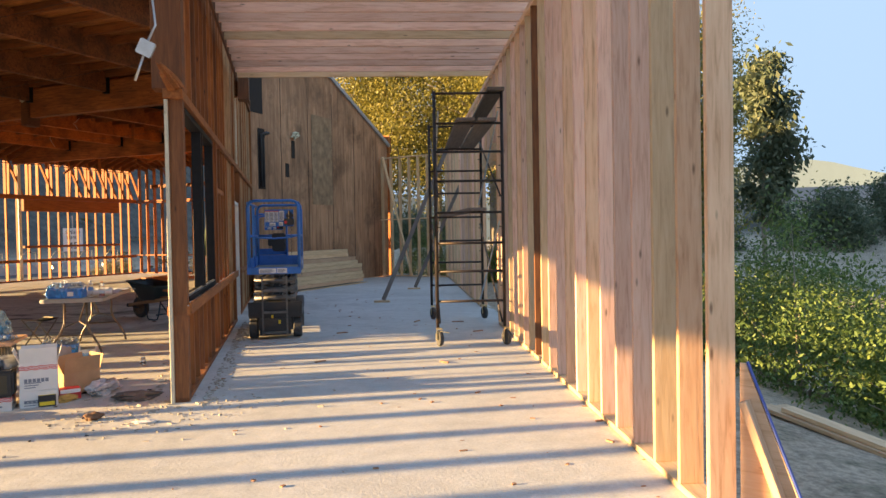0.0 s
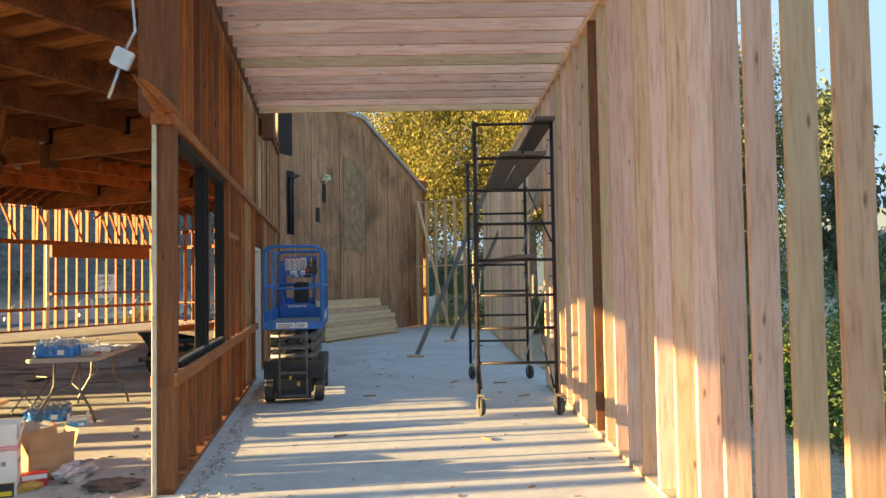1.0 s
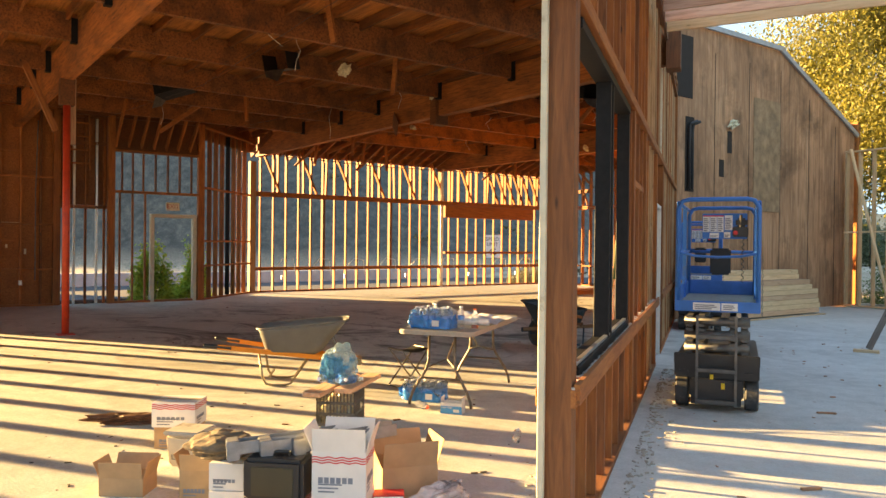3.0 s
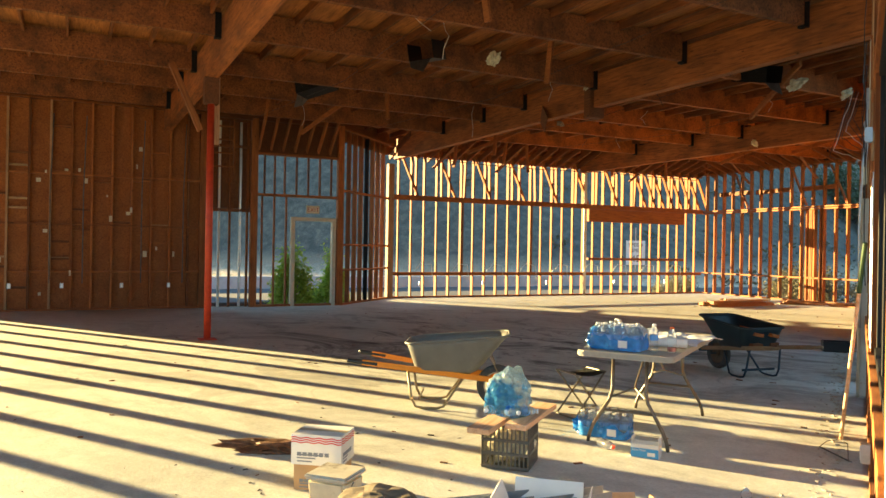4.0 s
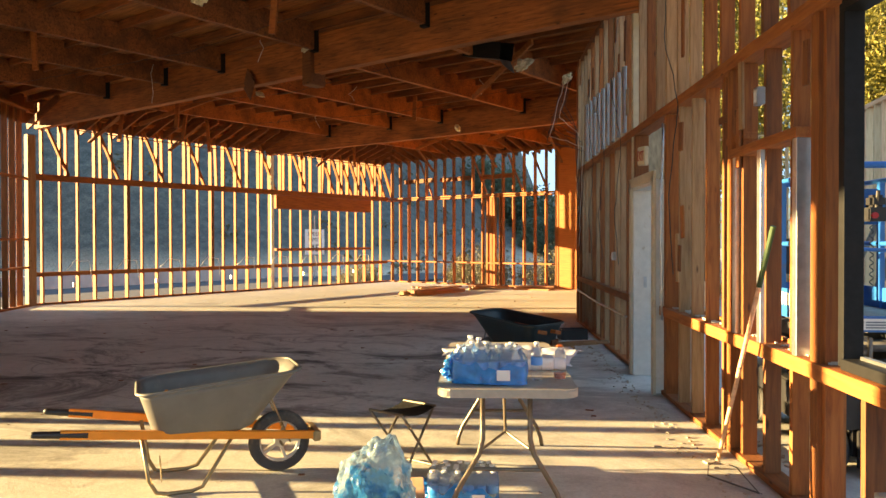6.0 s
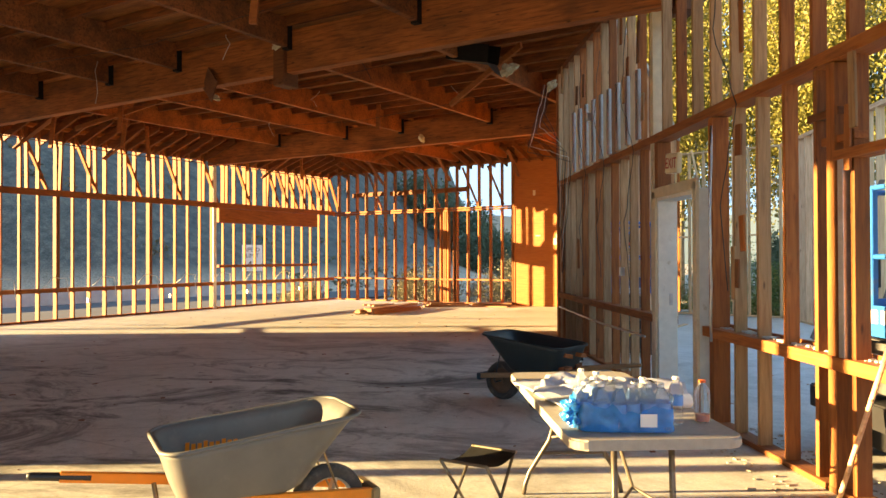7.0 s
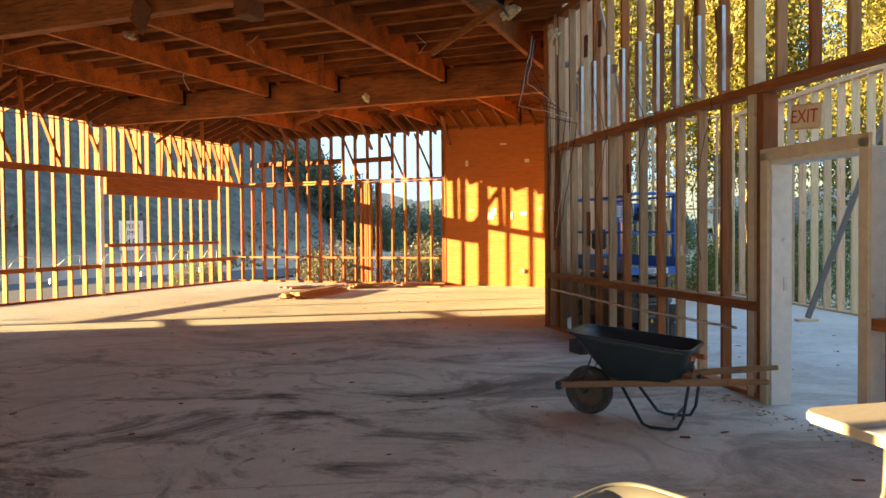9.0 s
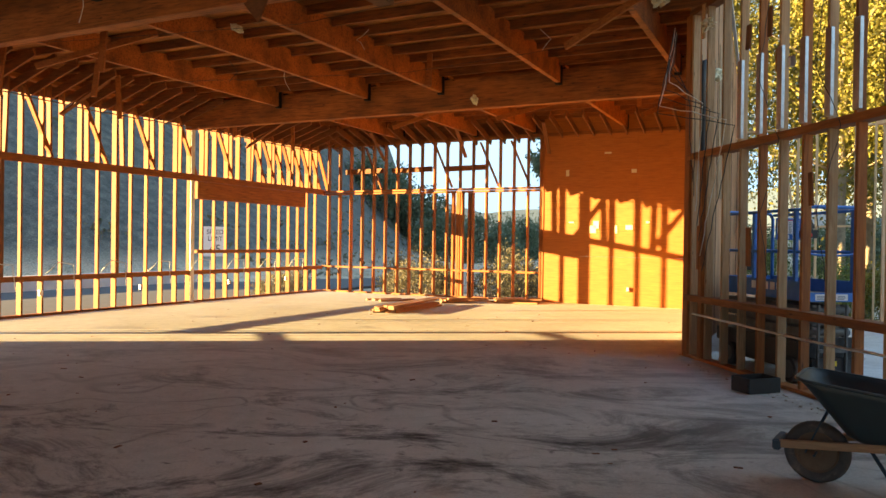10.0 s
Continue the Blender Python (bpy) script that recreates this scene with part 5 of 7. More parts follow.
def oblong(x0, x1, w0, w1, z0, z1, r, n=6):
    """A rounded outline from x0 (half width w0, height z0) to x1 (half width w1, height z1)."""
    pts = []
    for cx, sx, w in ((x1 - r, 1, w1), (x0 + r, -1, w0)):
        for sy in ((-1, 1) if sx > 0 else (1, -1)):
            cy = sy * (w - r)
            for k in range(n + 1):
                a = math.pi / 2 * k / n
                if (sx > 0) == (sy < 0):
                    dx, dy = math.sin(a), math.cos(a)
                else:
                    dx, dy = math.cos(a), math.sin(a)
                pts.append((cx + sx * r * dx, cy + sy * r * dy))
    return [(x, y, z0 + (z1 - z0) * (x - x0) / (x1 - x0)) for x, y in pts]


def wheelbarrow(m, label, tray_mat, handle_mat, grip_mat, leg_mat, rim_mat, mark_mat, wheel_r=0.2, solid=False):
    t = thing("wheelbarrow", m, label, "wheelbarrow", "wheelbarrows")
    bm = bmesh.new()
    outer = [oblong(-0.36, 0.6, 0.31, 0.28, 0.61, 0.7, 0.12), oblong(-0.345, 0.55, 0.3, 0.26, 0.575, 0.645, 0.12), oblong(-0.28, 0.32, 0.24, 0.2, 0.37, 0.36, 0.1), oblong(-0.25, 0.25, 0.2, 0.17, 0.335, 0.325, 0.08)]
    inner = [oblong(-0.345, 0.585, 0.298, 0.268, 0.614, 0.704, 0.11), oblong(-0.335, 0.54, 0.288, 0.25, 0.58, 0.65, 0.11), oblong(-0.27, 0.31, 0.23, 0.19, 0.385, 0.372, 0.1), oblong(-0.24, 0.24, 0.19, 0.16, 0.35, 0.34, 0.07)]
    loop_tray(bm, [inner[0]] + outer)
    loop_tray(bm, [[p for p in r] for r in inner])
    bmesh.ops.remove_doubles(bm, verts=bm.verts[:], dist=0.0005)
    bmesh.ops.recalc_face_normals(bm, faces=bm.faces[:])
    tray = part("tray", bm, tray_mat, t, smooth=True)
    bm = bmesh.new()
    add_tube(bm, oblong(-0.365, 0.605, 0.315, 0.285, 0.61, 0.7, 0.12), 0.011, 6, True)
    part("rim_bead", bm, tray_mat, tray, smooth=True)
    for s_ in (-1, 1):
        bm = bmesh.new()
        for k in range(9):
            add_box(bm, -0.2 + k * 0.03, s_ * 0.2455, 0.5, -0.18 + k * 0.03, s_ * 0.2485, 0.535 if k % 3 else 0.545, pose(0.02, 0, 0) if s_ < 0 else None)
        part("maker_mark", bm, mark_mat, tray, "plain bars in place of the maker's mark", m=pose(0, s_ * 0.034, -0.03, s_ * 14, 0, 0))
    for s_ in (-1, 1):
        h = stick(t, "handle", (0.72, s_ * 0.1, 0.24), (-0.76, s_ * 0.29, 0.43), 0.035, 0.05, (0, 1, 0), handle_mat)
        bm = bmesh.new()
        a, b = Vector((-0.62, s_ * 0.273, 0.413)), Vector((-0.9, s_ * 0.308, 0.448))
        add_tube(bm, [a, a.lerp(b, 0.1), b.lerp(a, 0.06), b], [0.024, 0.023, 0.02, 0.016], 10)
        part("grip", bm, grip_mat, t, smooth=True)
        bm = bmesh.new()
        add_tube(bm, [(-0.34, s_ * 0.22, 0.36), (-0.3, s_ * 0.24, 0.1), (-0.26, s_ * 0.24, 0.025), (-0.2, s_ * 0.24, 0.012), (-0.06, s_ * 0.24, 0.012), (0.0, s_ * 0.235, 0.03), (0.2, s_ * 0.16, 0.32)], 0.0125, 8)
        part("leg", bm, leg_mat, t, smooth=True)
        bm = bmesh.new()
        add_tube(bm, [(0.56, s_ * 0.07, wheel_r), (0.42, s_ * 0.15, 0.52)], 0.006, 6)
        part("strut", bm, leg_mat, t)
    bm = bmesh.new()
    add_stick(bm, (-0.23, -0.24, 0.1), (-0.23, 0.24, 0.1), 0.03, 0.006, (0, 0, 1))
    part("cross_bar", bm, leg_mat, t)
    bm = bmesh.new()
    add_box(bm, 0.7, -0.13, 0.2, 0.75, 0.13, 0.27, None, 0.008)
    part("nose_guard", bm, leg_mat, t)
    bm = bmesh.new()
    wm = pose(0.5, 0, wheel_r, 90, 0, 0)
    add_lathe(bm, [(wheel_r * 0.66, -0.03), (wheel_r * 0.85, -0.045), (wheel_r * 0.96, -0.034), (wheel_r, 0.0), (wheel_r * 0.96, 0.034), (wheel_r * 0.85, 0.045), (wheel_r * 0.66, 0.03)], wm, 30, False)
    wheel = part("wheel", bm, RUBBER, t, smooth=True)
    bm = bmesh.new()
    add_lathe(bm, [(wheel_r * 0.68, -0.032), (wheel_r * 0.66, -0.02), (wheel_r * 0.6, -0.012), (wheel_r * 0.6, 0.012), (wheel_r * 0.66, 0.02), (wheel_r * 0.68, 0.032)], wm, 30, False)
    if solid:
        add_lathe(bm, [(0.0, -0.018), (wheel_r * 0.62, -0.01), (wheel_r * 0.62, 0.01), (0.0, 0.018)], wm, 30, False)
    for k in range(0 if solid else 5):
        a = k * math.tau / 5
        add_stick(bm, wm @ Vector((0, 0, 0)), wm @ Vector((math.cos(a) * wheel_r * 0.64, math.sin(a) * wheel_r * 0.64, 0)), 0.05, 0.02, wm.to_3x3() @ Vector((0, 0, 1)), 0.004)
    add_lathe(bm, [(0.0, -0.04), (0.035, -0.04), (0.035, 0.04), (0.0, 0.04)], wm, 16, False)
    part("rim", bm, rim_mat, wheel)
    bm = bmesh.new()
    add_tube(bm, [(0.5, -0.13, wheel_r), (0.5, 0.13, wheel_r)], 0.009, 8)
    part("axle", bm, leg_mat, wheel)
    return t


GREYTRAY = plain("grey_poly_tray", (0.14, 0.14, 0.135), 0.5, 0, 0.12, 6, 0.05, (0.26, 0.24, 0.2), (0.6, 0.85))
TEALTRAY = plain("dark_green_tray", (0.013, 0.03, 0.038), 0.42, 0, 0.15, 6, 0.05, (0.1, 0.1, 0.09), (0.62, 0.82))
SILVER = plain("silver_rim", (0.62, 0.6, 0.55), 0.35, 0.7, 0.1, 9, 0.03)
BROWNRIM = plain("dusty_rim", (0.13, 0.09, 0.06), 0.8, 0.1, 0.2, 9, 0.1)
OLDHANDLE = wood("worn_ash_handle", (0.4, 0.27, 0.16), (0.3, 0.2, 0.115), (0.19, 0.12, 0.07), 0.4, False, 0.7, 0.05)
BRASSY = plain("bronze_leg", (0.3, 0.24, 0.15), 0.4, 0.7, 0.15, 12, 0.05)
wheelbarrow(pose(-5.72, 10.18, 0, 0, 0, 36), "grey plastic wheelbarrow with orange handles on the slab", GREYTRAY, ORANGE, BLACK, BRASSY, SILVER, ORANGE)
wheelbarrow(pose(-4.2, 14.16, 0, 0, 0, 148), "dark green wheelbarrow with wooden handles and offcuts inside", TEALTRAY, OLDHANDLE, OLDHANDLE, plain("dark_blue_leg", (0.03, 0.06, 0.09), 0.5, 0.4), BROWNRIM, PAPER, 0.2, True)
WB2 = pose(-4.2, 14.16, 0, 0, 0, 148)
for a, b, w in (((-0.35, 0.1, 0.53), (0.42, 0.05, 0.6), 0.14), ((-0.4, -0.1, 0.52), (0.2, -0.12, 0.56), 0.1)):
    o = stick(None, "wood_offcut", WB2 @ Vector(a), WB2 @ Vector(b), w, 0.04, WB2.to_3x3() @ Vector((0, 1, 0.2)), OLD)
    tagged(o, "reddish timber offcut lying in the dark wheelbarrow", "offcut", "offcuts in the wheelbarrow")
for k in range(2):
    o = stick(None, "wood_offcut", WB2 @ Vector((-0.36 + k * 0.06, 0.12 - k * 0.3, 0.4)), WB2 @ Vector((0.25, 0.1 - k * 0.22, 0.42)), 0.14, 0.05, WB2.to_3x3() @ Vector((0, 1, 0)), OLD_DARK)
    tagged(o, "reddish timber offcut lying in the dark wheelbarrow", "offcut", "offcuts in the wheelbarrow")

# ---- big room: folding table and what lies on it ----
TABTOP = plain("speckled_grey_plastic", (0.38, 0.35, 0.3), 0.6, 0, 0.08, 30, 0.1, (0.36, 0.33, 0.27), (0.6, 0.8))
TM = pose(-3.87, 10.7, 0, 0, 0, 11)
table = thing("folding_table", TM, "pale plastic folding table with curved steel legs", "table")
TL, TW, TZ = 0.9, 0.37, 0.735
bm = bmesh.new()
add_prism(bm, [(y, x) for x, y, z in oblong(-TL, TL, TW, TW, 0, 0, 0.07)][::-1], TZ - 0.045, TZ)
bmesh.ops.bevel(bm, geom=[e for e in bm.edges if abs(e.verts[0].co.z - e.verts[1].co.z) < 1e-4], offset=0.008, segments=2, affect="EDGES")
part("tabletop", bm, TABTOP, table)
LEGM = plain("bronze_tube", (0.16, 0.13, 0.1), 0.4, 0.5, 0.15, 12, 0.05)
for s_ in (-1, 1):
    y = s_ * 0.72
    for q in (-1, 1):
        bm = bmesh.new()
        add_tube(bm, [(q * 0.13, y * 0.93, TZ - 0.05), (q * 0.13, y * 0.95, 0.42), (q * 0.15, y * 0.97, 0.34), (q * 0.27, y, 0.14), (q * 0.3, y, 0.06), (q * 0.31, y, 0.0)], 0.0145, 10)
        part("leg", bm, LEGM, table, smooth=True)
    bm = bmesh.new()
    add_tube(bm, [(-0.19, y * 0.98, 0.26), (0.19, y * 0.98, 0.26)], 0.011, 8)
    part("stretcher", bm, LEGM, table)
    bm = bmesh.new()
    add_tube(bm, [(0.0, y * 0.2, TZ - 0.06), (0.0, y * 0.72, 0.42)], 0.009, 8)
    add_tube(bm, [(0.0, y * 0.72, 0.42), (-0.14, y * 0.96, 0.36)], 0.008, 8)
    add_tube(bm, [(0.0, y * 0.72, 0.42), (0.14, y * 0.96, 0.36)], 0.008, 8)
    part("folding_brace", bm, LEGM, table)

CLEAR = glass("clear_plastic", (0.93, 0.96, 0.98), 0.1)
CLEAR.node_tree.nodes["Principled BSDF"].inputs["IOR"].default_value = 1.07
CLEAR.node_tree.nodes["Principled BSDF"].inputs["Transmission Weight"].default_value = 0.92
FILM = plain("blue_shrink_film", (0.02, 0.26, 0.72), 0.25, 0, 0.3, 14, 0.4, (0.5, 0.68, 0.8), (0.62, 0.68))
FILM.node_tree.nodes["Principled BSDF"].inputs["Transmission Weight"].default_value = 0.25
CLEARFILM = glass("clear_wrap", (0.86, 0.93, 0.98), 0.16)
CLEARFILM.node_tree.nodes["Principled BSDF"].inputs["IOR"].default_value = 1.08
CLEARFILM.node_tree.nodes["Principled BSDF"].inputs["Transmission Weight"].default_value = 0.94
CAPW = plain("white_cap", (0.8, 0.82, 0.82), 0.4, 0, 0.03, 5, 0)


def bottle_mesh(bm, m, k=1.0, h=0.2):
    r = 0.032 * k
    prof = [(r * 0.8, 0.0), (r, 0.008)]
    for i in range(7):
        z = 0.02 + i * h * 0.085
        prof += [(r, z), (r * 0.93, z + h * 0.04)]
    prof += [(r, h * 0.68), (r * 0.85, h * 0.8), (r * 0.42, h * 0.91), (r * 0.4, h * 0.95)]
    add_lathe(bm, prof, m, 14)


BOTTLES = {}


def bottle(m, label, name="water_bottle", parent=None, cap=CAPW, body=CLEAR, band=None, h=0.2, k=1.0):
    key = (cap.name, body.name, band.name if band else "", h, k)
    if key not in BOTTLES:
        bm = bmesh.new()
        bottle_mesh(bm, Matrix(), k, h)
        me = mesh_of(bm, body, "bottle", True)
        bm = bmesh.new()
        add_lathe(bm, [(0.0145 * k, h * 0.945), (0.0152 * k, h * 0.95), (0.0152 * k, h), (0.013 * k, h * 1.005)], None, 14)
        mc = mesh_of(bm, cap, "cap", False)
        ml = None
        if band:
            bm = bmesh.new()
            add_lathe(bm, [(0.0328 * k, h * 0.4), (0.0328 * k, h * 0.6)], None, 16, False)
            ml = mesh_of(bm, band, "label", True)
        BOTTLES[key] = (me, mc, ml)
    me, mc, ml = BOTTLES[key]
    b = new(name, me)
    b.matrix_basis = m
    if parent is not None:
        b.parent = parent
    else:
        tagged(b, label, "bottle", "plastic bottles")
    c = new("cap", mc)
    c.parent = b
    if ml:
        c = new("label_band", ml)
        c.parent = b
    return b


BANDB = plain("blue_label", (0.12, 0.35, 0.75), 0.4, 0, 0.1, 9, 0)


def water_pack(m, label, nx, ny, film_h, seed, torn=0.3):
    """A shrink-wrapped case of bottles, its film torn open on top."""
    t = thing("water_pack", m, label, "water pack", "packs of bottled water")
    r = random.Random(seed)
    dx = 0.066
    for i in range(nx):
        for j in range(ny):
            if r.random() < torn * 0.35:
                continue
            bottle(pose((i - (nx - 1) / 2) * dx, (j - (ny - 1) / 2) * dx, 0.002, r.uniform(-4, 4), r.uniform(-4, 4), r.uniform(0, 360)), "", "bottle", t, CAPW, CLEAR, BANDB)
    wx, wy = nx * dx / 2 + 0.004, ny * dx / 2 + 0.004
    n = 96
    bands = []
    for lo, hi in ((0.003, 0.62), (0.62, 1.0)):
        rows = []
        for zi in range(9):
            f = zi / 8
            ring = []
            for k in range(n):
                a = k * math.tau / n
                ca, sa = math.cos(a), math.sin(a)
                q = (abs(ca / wx) ** 7 + abs(sa / wy) ** 7) ** (-1 / 7)
                edge = 0.5 + 0.34 * noise.noise(Vector((ca * 2.6 + seed, sa * 2.6, 0))) + 0.06 * noise.noise(Vector((ca * 11, sa * 11, seed)))
                g = (lo if lo < 0.1 else edge) + ((edge if hi < 0.9 else 1.0) - (lo if lo < 0.1 else edge)) * f
                bulge = 0.012 * noise.noise(Vector((ca * 6, sa * 6, g * 5 + seed))) + 0.005 * noise.noise(Vector((ca * 17, sa * 17, g * 9 + seed)))
                pull = 1 - 0.42 * max(0.0, g - 0.8) / 0.2 * (0.6 + 0.4 * noise.noise(Vector((ca * 3, sa * 3, seed + 4))))
                ring.append((ca * (q + bulge) * pull, sa * (q + bulge) * pull, film_h * (0.93 * g + 0.05 * noise.noise(Vector((ca * 5, sa * 5, g * 3 + seed))) * g) + 0.003))
            rows.append(ring)
        bm = bmesh.new()
        vs = [[bm.verts.new(p) for p in ring] for ring in rows]
        for a, b in zip(vs, vs[1:]):
            for k in range(n):
                bm.faces.new((a[k], a[(k + 1) % n], b[(k + 1) % n], b[k]))
        bands.append(bm)
    film = part("film", bands[0], FILM, t, "blue printed shrink film", smooth=True)
    part("clear_film", bands[1], CLEARFILM, t, "clear torn upper film", smooth=True)
    bm = bmesh.new()
    bmesh.ops.create_icosphere(bm, subdivisions=4, radius=0.5)
    for v in bm.verts:
        q = v.co * (1 + 0.5 * noise.noise(v.co * 4 + Vector((seed, 0, 0))) + 0.3 * noise.noise(v.co * 11))
        v.co = Vector((q.x * 0.14 - wx * 0.98, q.y * wy * 1.3, (max(q.z, -0.42) + 0.42) * 0.14 + 0.002))
    part("film_flap", bm, FILM, t, "crumpled loose end of the film")
    bm = bmesh.new()
    add_box(bm, wx * 0.25, -wy - 0.016, 0.03, wx * 0.6, -wy - 0.012, 0.085)
    part("barcode_patch", bm, PAPER, film)
    return t


TT = TM @ pose(0, 0, TZ)
water_pack(TT @ pose(-0.09, -0.66, 0.001, 0, 0, -6), "opened pack of bottled water in blue film on the table", 6, 4, 0.205, 3, 0.9)
tagged(bottle(TT @ pose(0.17, -0.62, 0.001), "clear half-full water bottle with a blue label", band=BANDB, h=0.21), "clear half-full water bottle standing on the table")
tagged(bottle(TT @ pose(-0.2, -0.36, 0.001), "clear water bottle standing on the table", band=BANDB, h=0.21))
tagged(bottle(TT @ pose(-0.15, -0.45, 0.001), "clear water bottle standing on the table", band=BANDB, h=0.21))
REDDRINK = plain("pink_drink", (0.55, 0.16, 0.1), 0.2, 0, 0.1, 9, 0)
tagged(bottle(TT @ pose(0.3, -0.6, 0.001), "", "sports_drink_bottle", None, plain("orange_cap", (0.85, 0.16, 0.03), 0.4), CLEAR, None, 0.19, 1.1), "clear sports drink bottle with an orange cap")
bm = bmesh.new()
add_lathe(bm, [(0.0, 0.004), (0.029, 0.004), (0.03, 0.035), (0.0, 0.036)], TT @ pose(0.3, -0.6, 0.003), 14, False)
sd = part("drink_remains", bm, REDDRINK)
tagged(sd, "rest of pink drink in the sports bottle", "drink")
# building plans: crumpled sheet, a roll
PLANS = plain("plan_paper", (0.5, 0.53, 0.62), 0.8, 0, 0.05, 14, 0.05, (0.5, 0.54, 0.66), (0.6, 0.72))


def sheet(m, w, h, amp, seed, label):
    bm = bmesh.new()
    nx, ny = 26, 20
    g = [[bm.verts.new((w * (i / nx - 0.5), h * (j / ny - 0.5), 0.004 + amp * max(0.0, 0.45 + noise.noise(Vector((i * 0.17 + seed, j * 0.2, 0))) + 0.35 * noise.noise(Vector((i * 0.5, j * 0.5, seed)))))) for j in range(ny + 1)] for i in range(nx + 1)]
    for i in range(nx):
        for j in range(ny):
            bm.faces.new((g[i][j], g[i + 1][j], g[i + 1][j + 1], g[i][j + 1]))
    ob = part("plan_sheet", bm, PLANS, None, m=m, smooth=True)
    so = ob.modifiers.new("thickness", "SOLIDIFY")
    so.thickness = 0.0012
    return tagged(ob, label, "plans", "building plans")


sheet(TT @ pose(0.0, 0.15, 0.002, 0, 0, 10), 0.7, 0.86, 0.012, 2, "flat building plan sheet on the table")
sheet(TT @ pose(0.08, 0.1, 0.018, 0, 0, -18), 0.78, 0.62, 0.045, 5, "crumpled white building plan heaped on the table")
bm = bmesh.new()
add_tube(bm, [(-0.3, 0, 0), (0.3, 0, 0)], 0.035, 20)
roll = part("plan_roll", bm, PAPER, None, m=TT @ pose(0.06, -0.34, 0.037, 0, 0, 8), smooth=True)
tagged(roll, "white rolled building plan lying on the table", "plans", "building plans")

# ---- big room: stool, packs, crate, mask box ----
stool = thing("camp_stool", pose(-4.53, 10.68, 0, 0, 0, 66), "folding camp stool with black cloth seat", "stool")
STOOLLEG = plain("dark_bronze_tube", (0.2, 0.17, 0.13), 0.4, 0.6, 0.1, 12, 0.03)
bm = bmesh.new()
n = 10
g = [[bm.verts.new((-0.17 + 0.34 * i / n, -0.14 + 0.28 * j / n, 0.41 - 0.03 * math.sin(math.pi * i / n))) for j in range(n + 1)] for i in range(n + 1)]
for i in range(n):
    for j in range(n):
        bm.faces.new((g[i][j], g[i + 1][j], g[i + 1][j + 1], g[i][j + 1]))
r = bmesh.ops.solidify(bm, geom=bm.faces[:], thickness=0.006)
part("seat", bm, plain("black_canvas", (0.02, 0.02, 0.022), 0.9, 0, 0.2, 30, 0.2), stool)
for y in (-0.14, 0.14):
    for a, b in (((-0.17, y, 0.41), (0.17, y * 0.9, 0.0)), ((0.17, y * 0.9, 0.41), (-0.17, y, 0.0))):
        bm = bmesh.new()
        add_tube(bm, [a, b], 0.009, 8)
        part("leg", bm, STOOLLEG, stool, smooth=True)
for x in (-0.17, 0.17):
    bm = bmesh.new()
    add_tube(bm, [(x, -0.14, 0.41), (x, 0.14, 0.41)], 0.009, 8)
    part("seat_bar", bm, STOOLLEG, stool)
    bm = bmesh.new()
    add_tube(bm, [(x, -0.135, 0.012), (x, 0.135, 0.012)], 0.009, 8)
    part("foot_bar", bm, STOOLLEG, stool)
water_pack(pose(-4.02, 10.2, 0.0, 0, 0, 12), "opened pack of bottled water on the floor under the table", 6, 4, 0.215, 8, 0.3)
bm = bmesh.new()
for z in (0.01, 0.1, 0.19, 0.29):
    for s_ in (-1, 1):
        add_box(bm, -0.165, s_ * 0.16 - 0.006, z, 0.165, s_ * 0.16 + 0.006, z + 0.02)
        add_box(bm, s_ * 0.16 - 0.006, -0.165, z, s_ * 0.16 + 0.006, 0.165, z + 0.02)
for k in range(12):
    q = -0.16 + k * 0.0291
    for s_ in (-1, 1):
        add_box(bm, q - 0.005, s_ * 0.16 - 0.005, 0.01, q + 0.005, s_ * 0.16 + 0.005, 0.3)
        add_box(bm, s_ * 0.16 - 0.005, q - 0.005, 0.01, s_ * 0.16 + 0.005, q + 0.005, 0.3)
add_box(bm, -0.16, -0.16, 0.004, 0.16, 0.16, 0.012)
CRATE_M = pose(-4.12, 8.98, 0, 0, 0, 22)
crate = part("milk_crate", bm, plain("grey_crate", (0.09, 0.09, 0.088), 0.6, 0, 0.1, 10, 0.1), None, m=CRATE_M)
tagged(crate, "grey plastic lattice crate holding crumpled bags", "crate")
bm = bmesh.new()
bmesh.ops.create_icosphere(bm, subdivisions=4, radius=0.14, matrix=pose(0, 0, 0.15))
for v in bm.verts:
    d = 1 + 0.35 * noise.noise(v.co * 16) + 0.2 * noise.noise(v.co * 40)
    v.co = Vector((v.co.x * d, v.co.y * d, 0.15 + (v.co.z - 0.15) * d * 0.9))
bg = part("crumpled_bag", bm, plain("cream_plastic_bag", (0.6, 0.55, 0.4), 0.35, 0, 0.2, 9, 0.3, (0.3, 0.26, 0.17), (0.5, 0.7)), None, m=CRATE_M)
tagged(bg, "crumpled cream plastic bags stuffed in the crate", "bag")
for a, b in (((-0.1, -0.5, 0.333), (-0.02, 0.42, 0.333)), ((0.1, -0.3, 0.333), (0.17, 0.47, 0.333))):
    p = stick(None, "short_board", CRATE_M @ Vector(a), CRATE_M @ Vector(b), 0.15, 0.038, CRATE_M.to_3x3() @ Vector((1, 0, 0)), FIR)
    tagged(p, "short sawn board laid over the crate as a seat", "board", "boards on the crate")


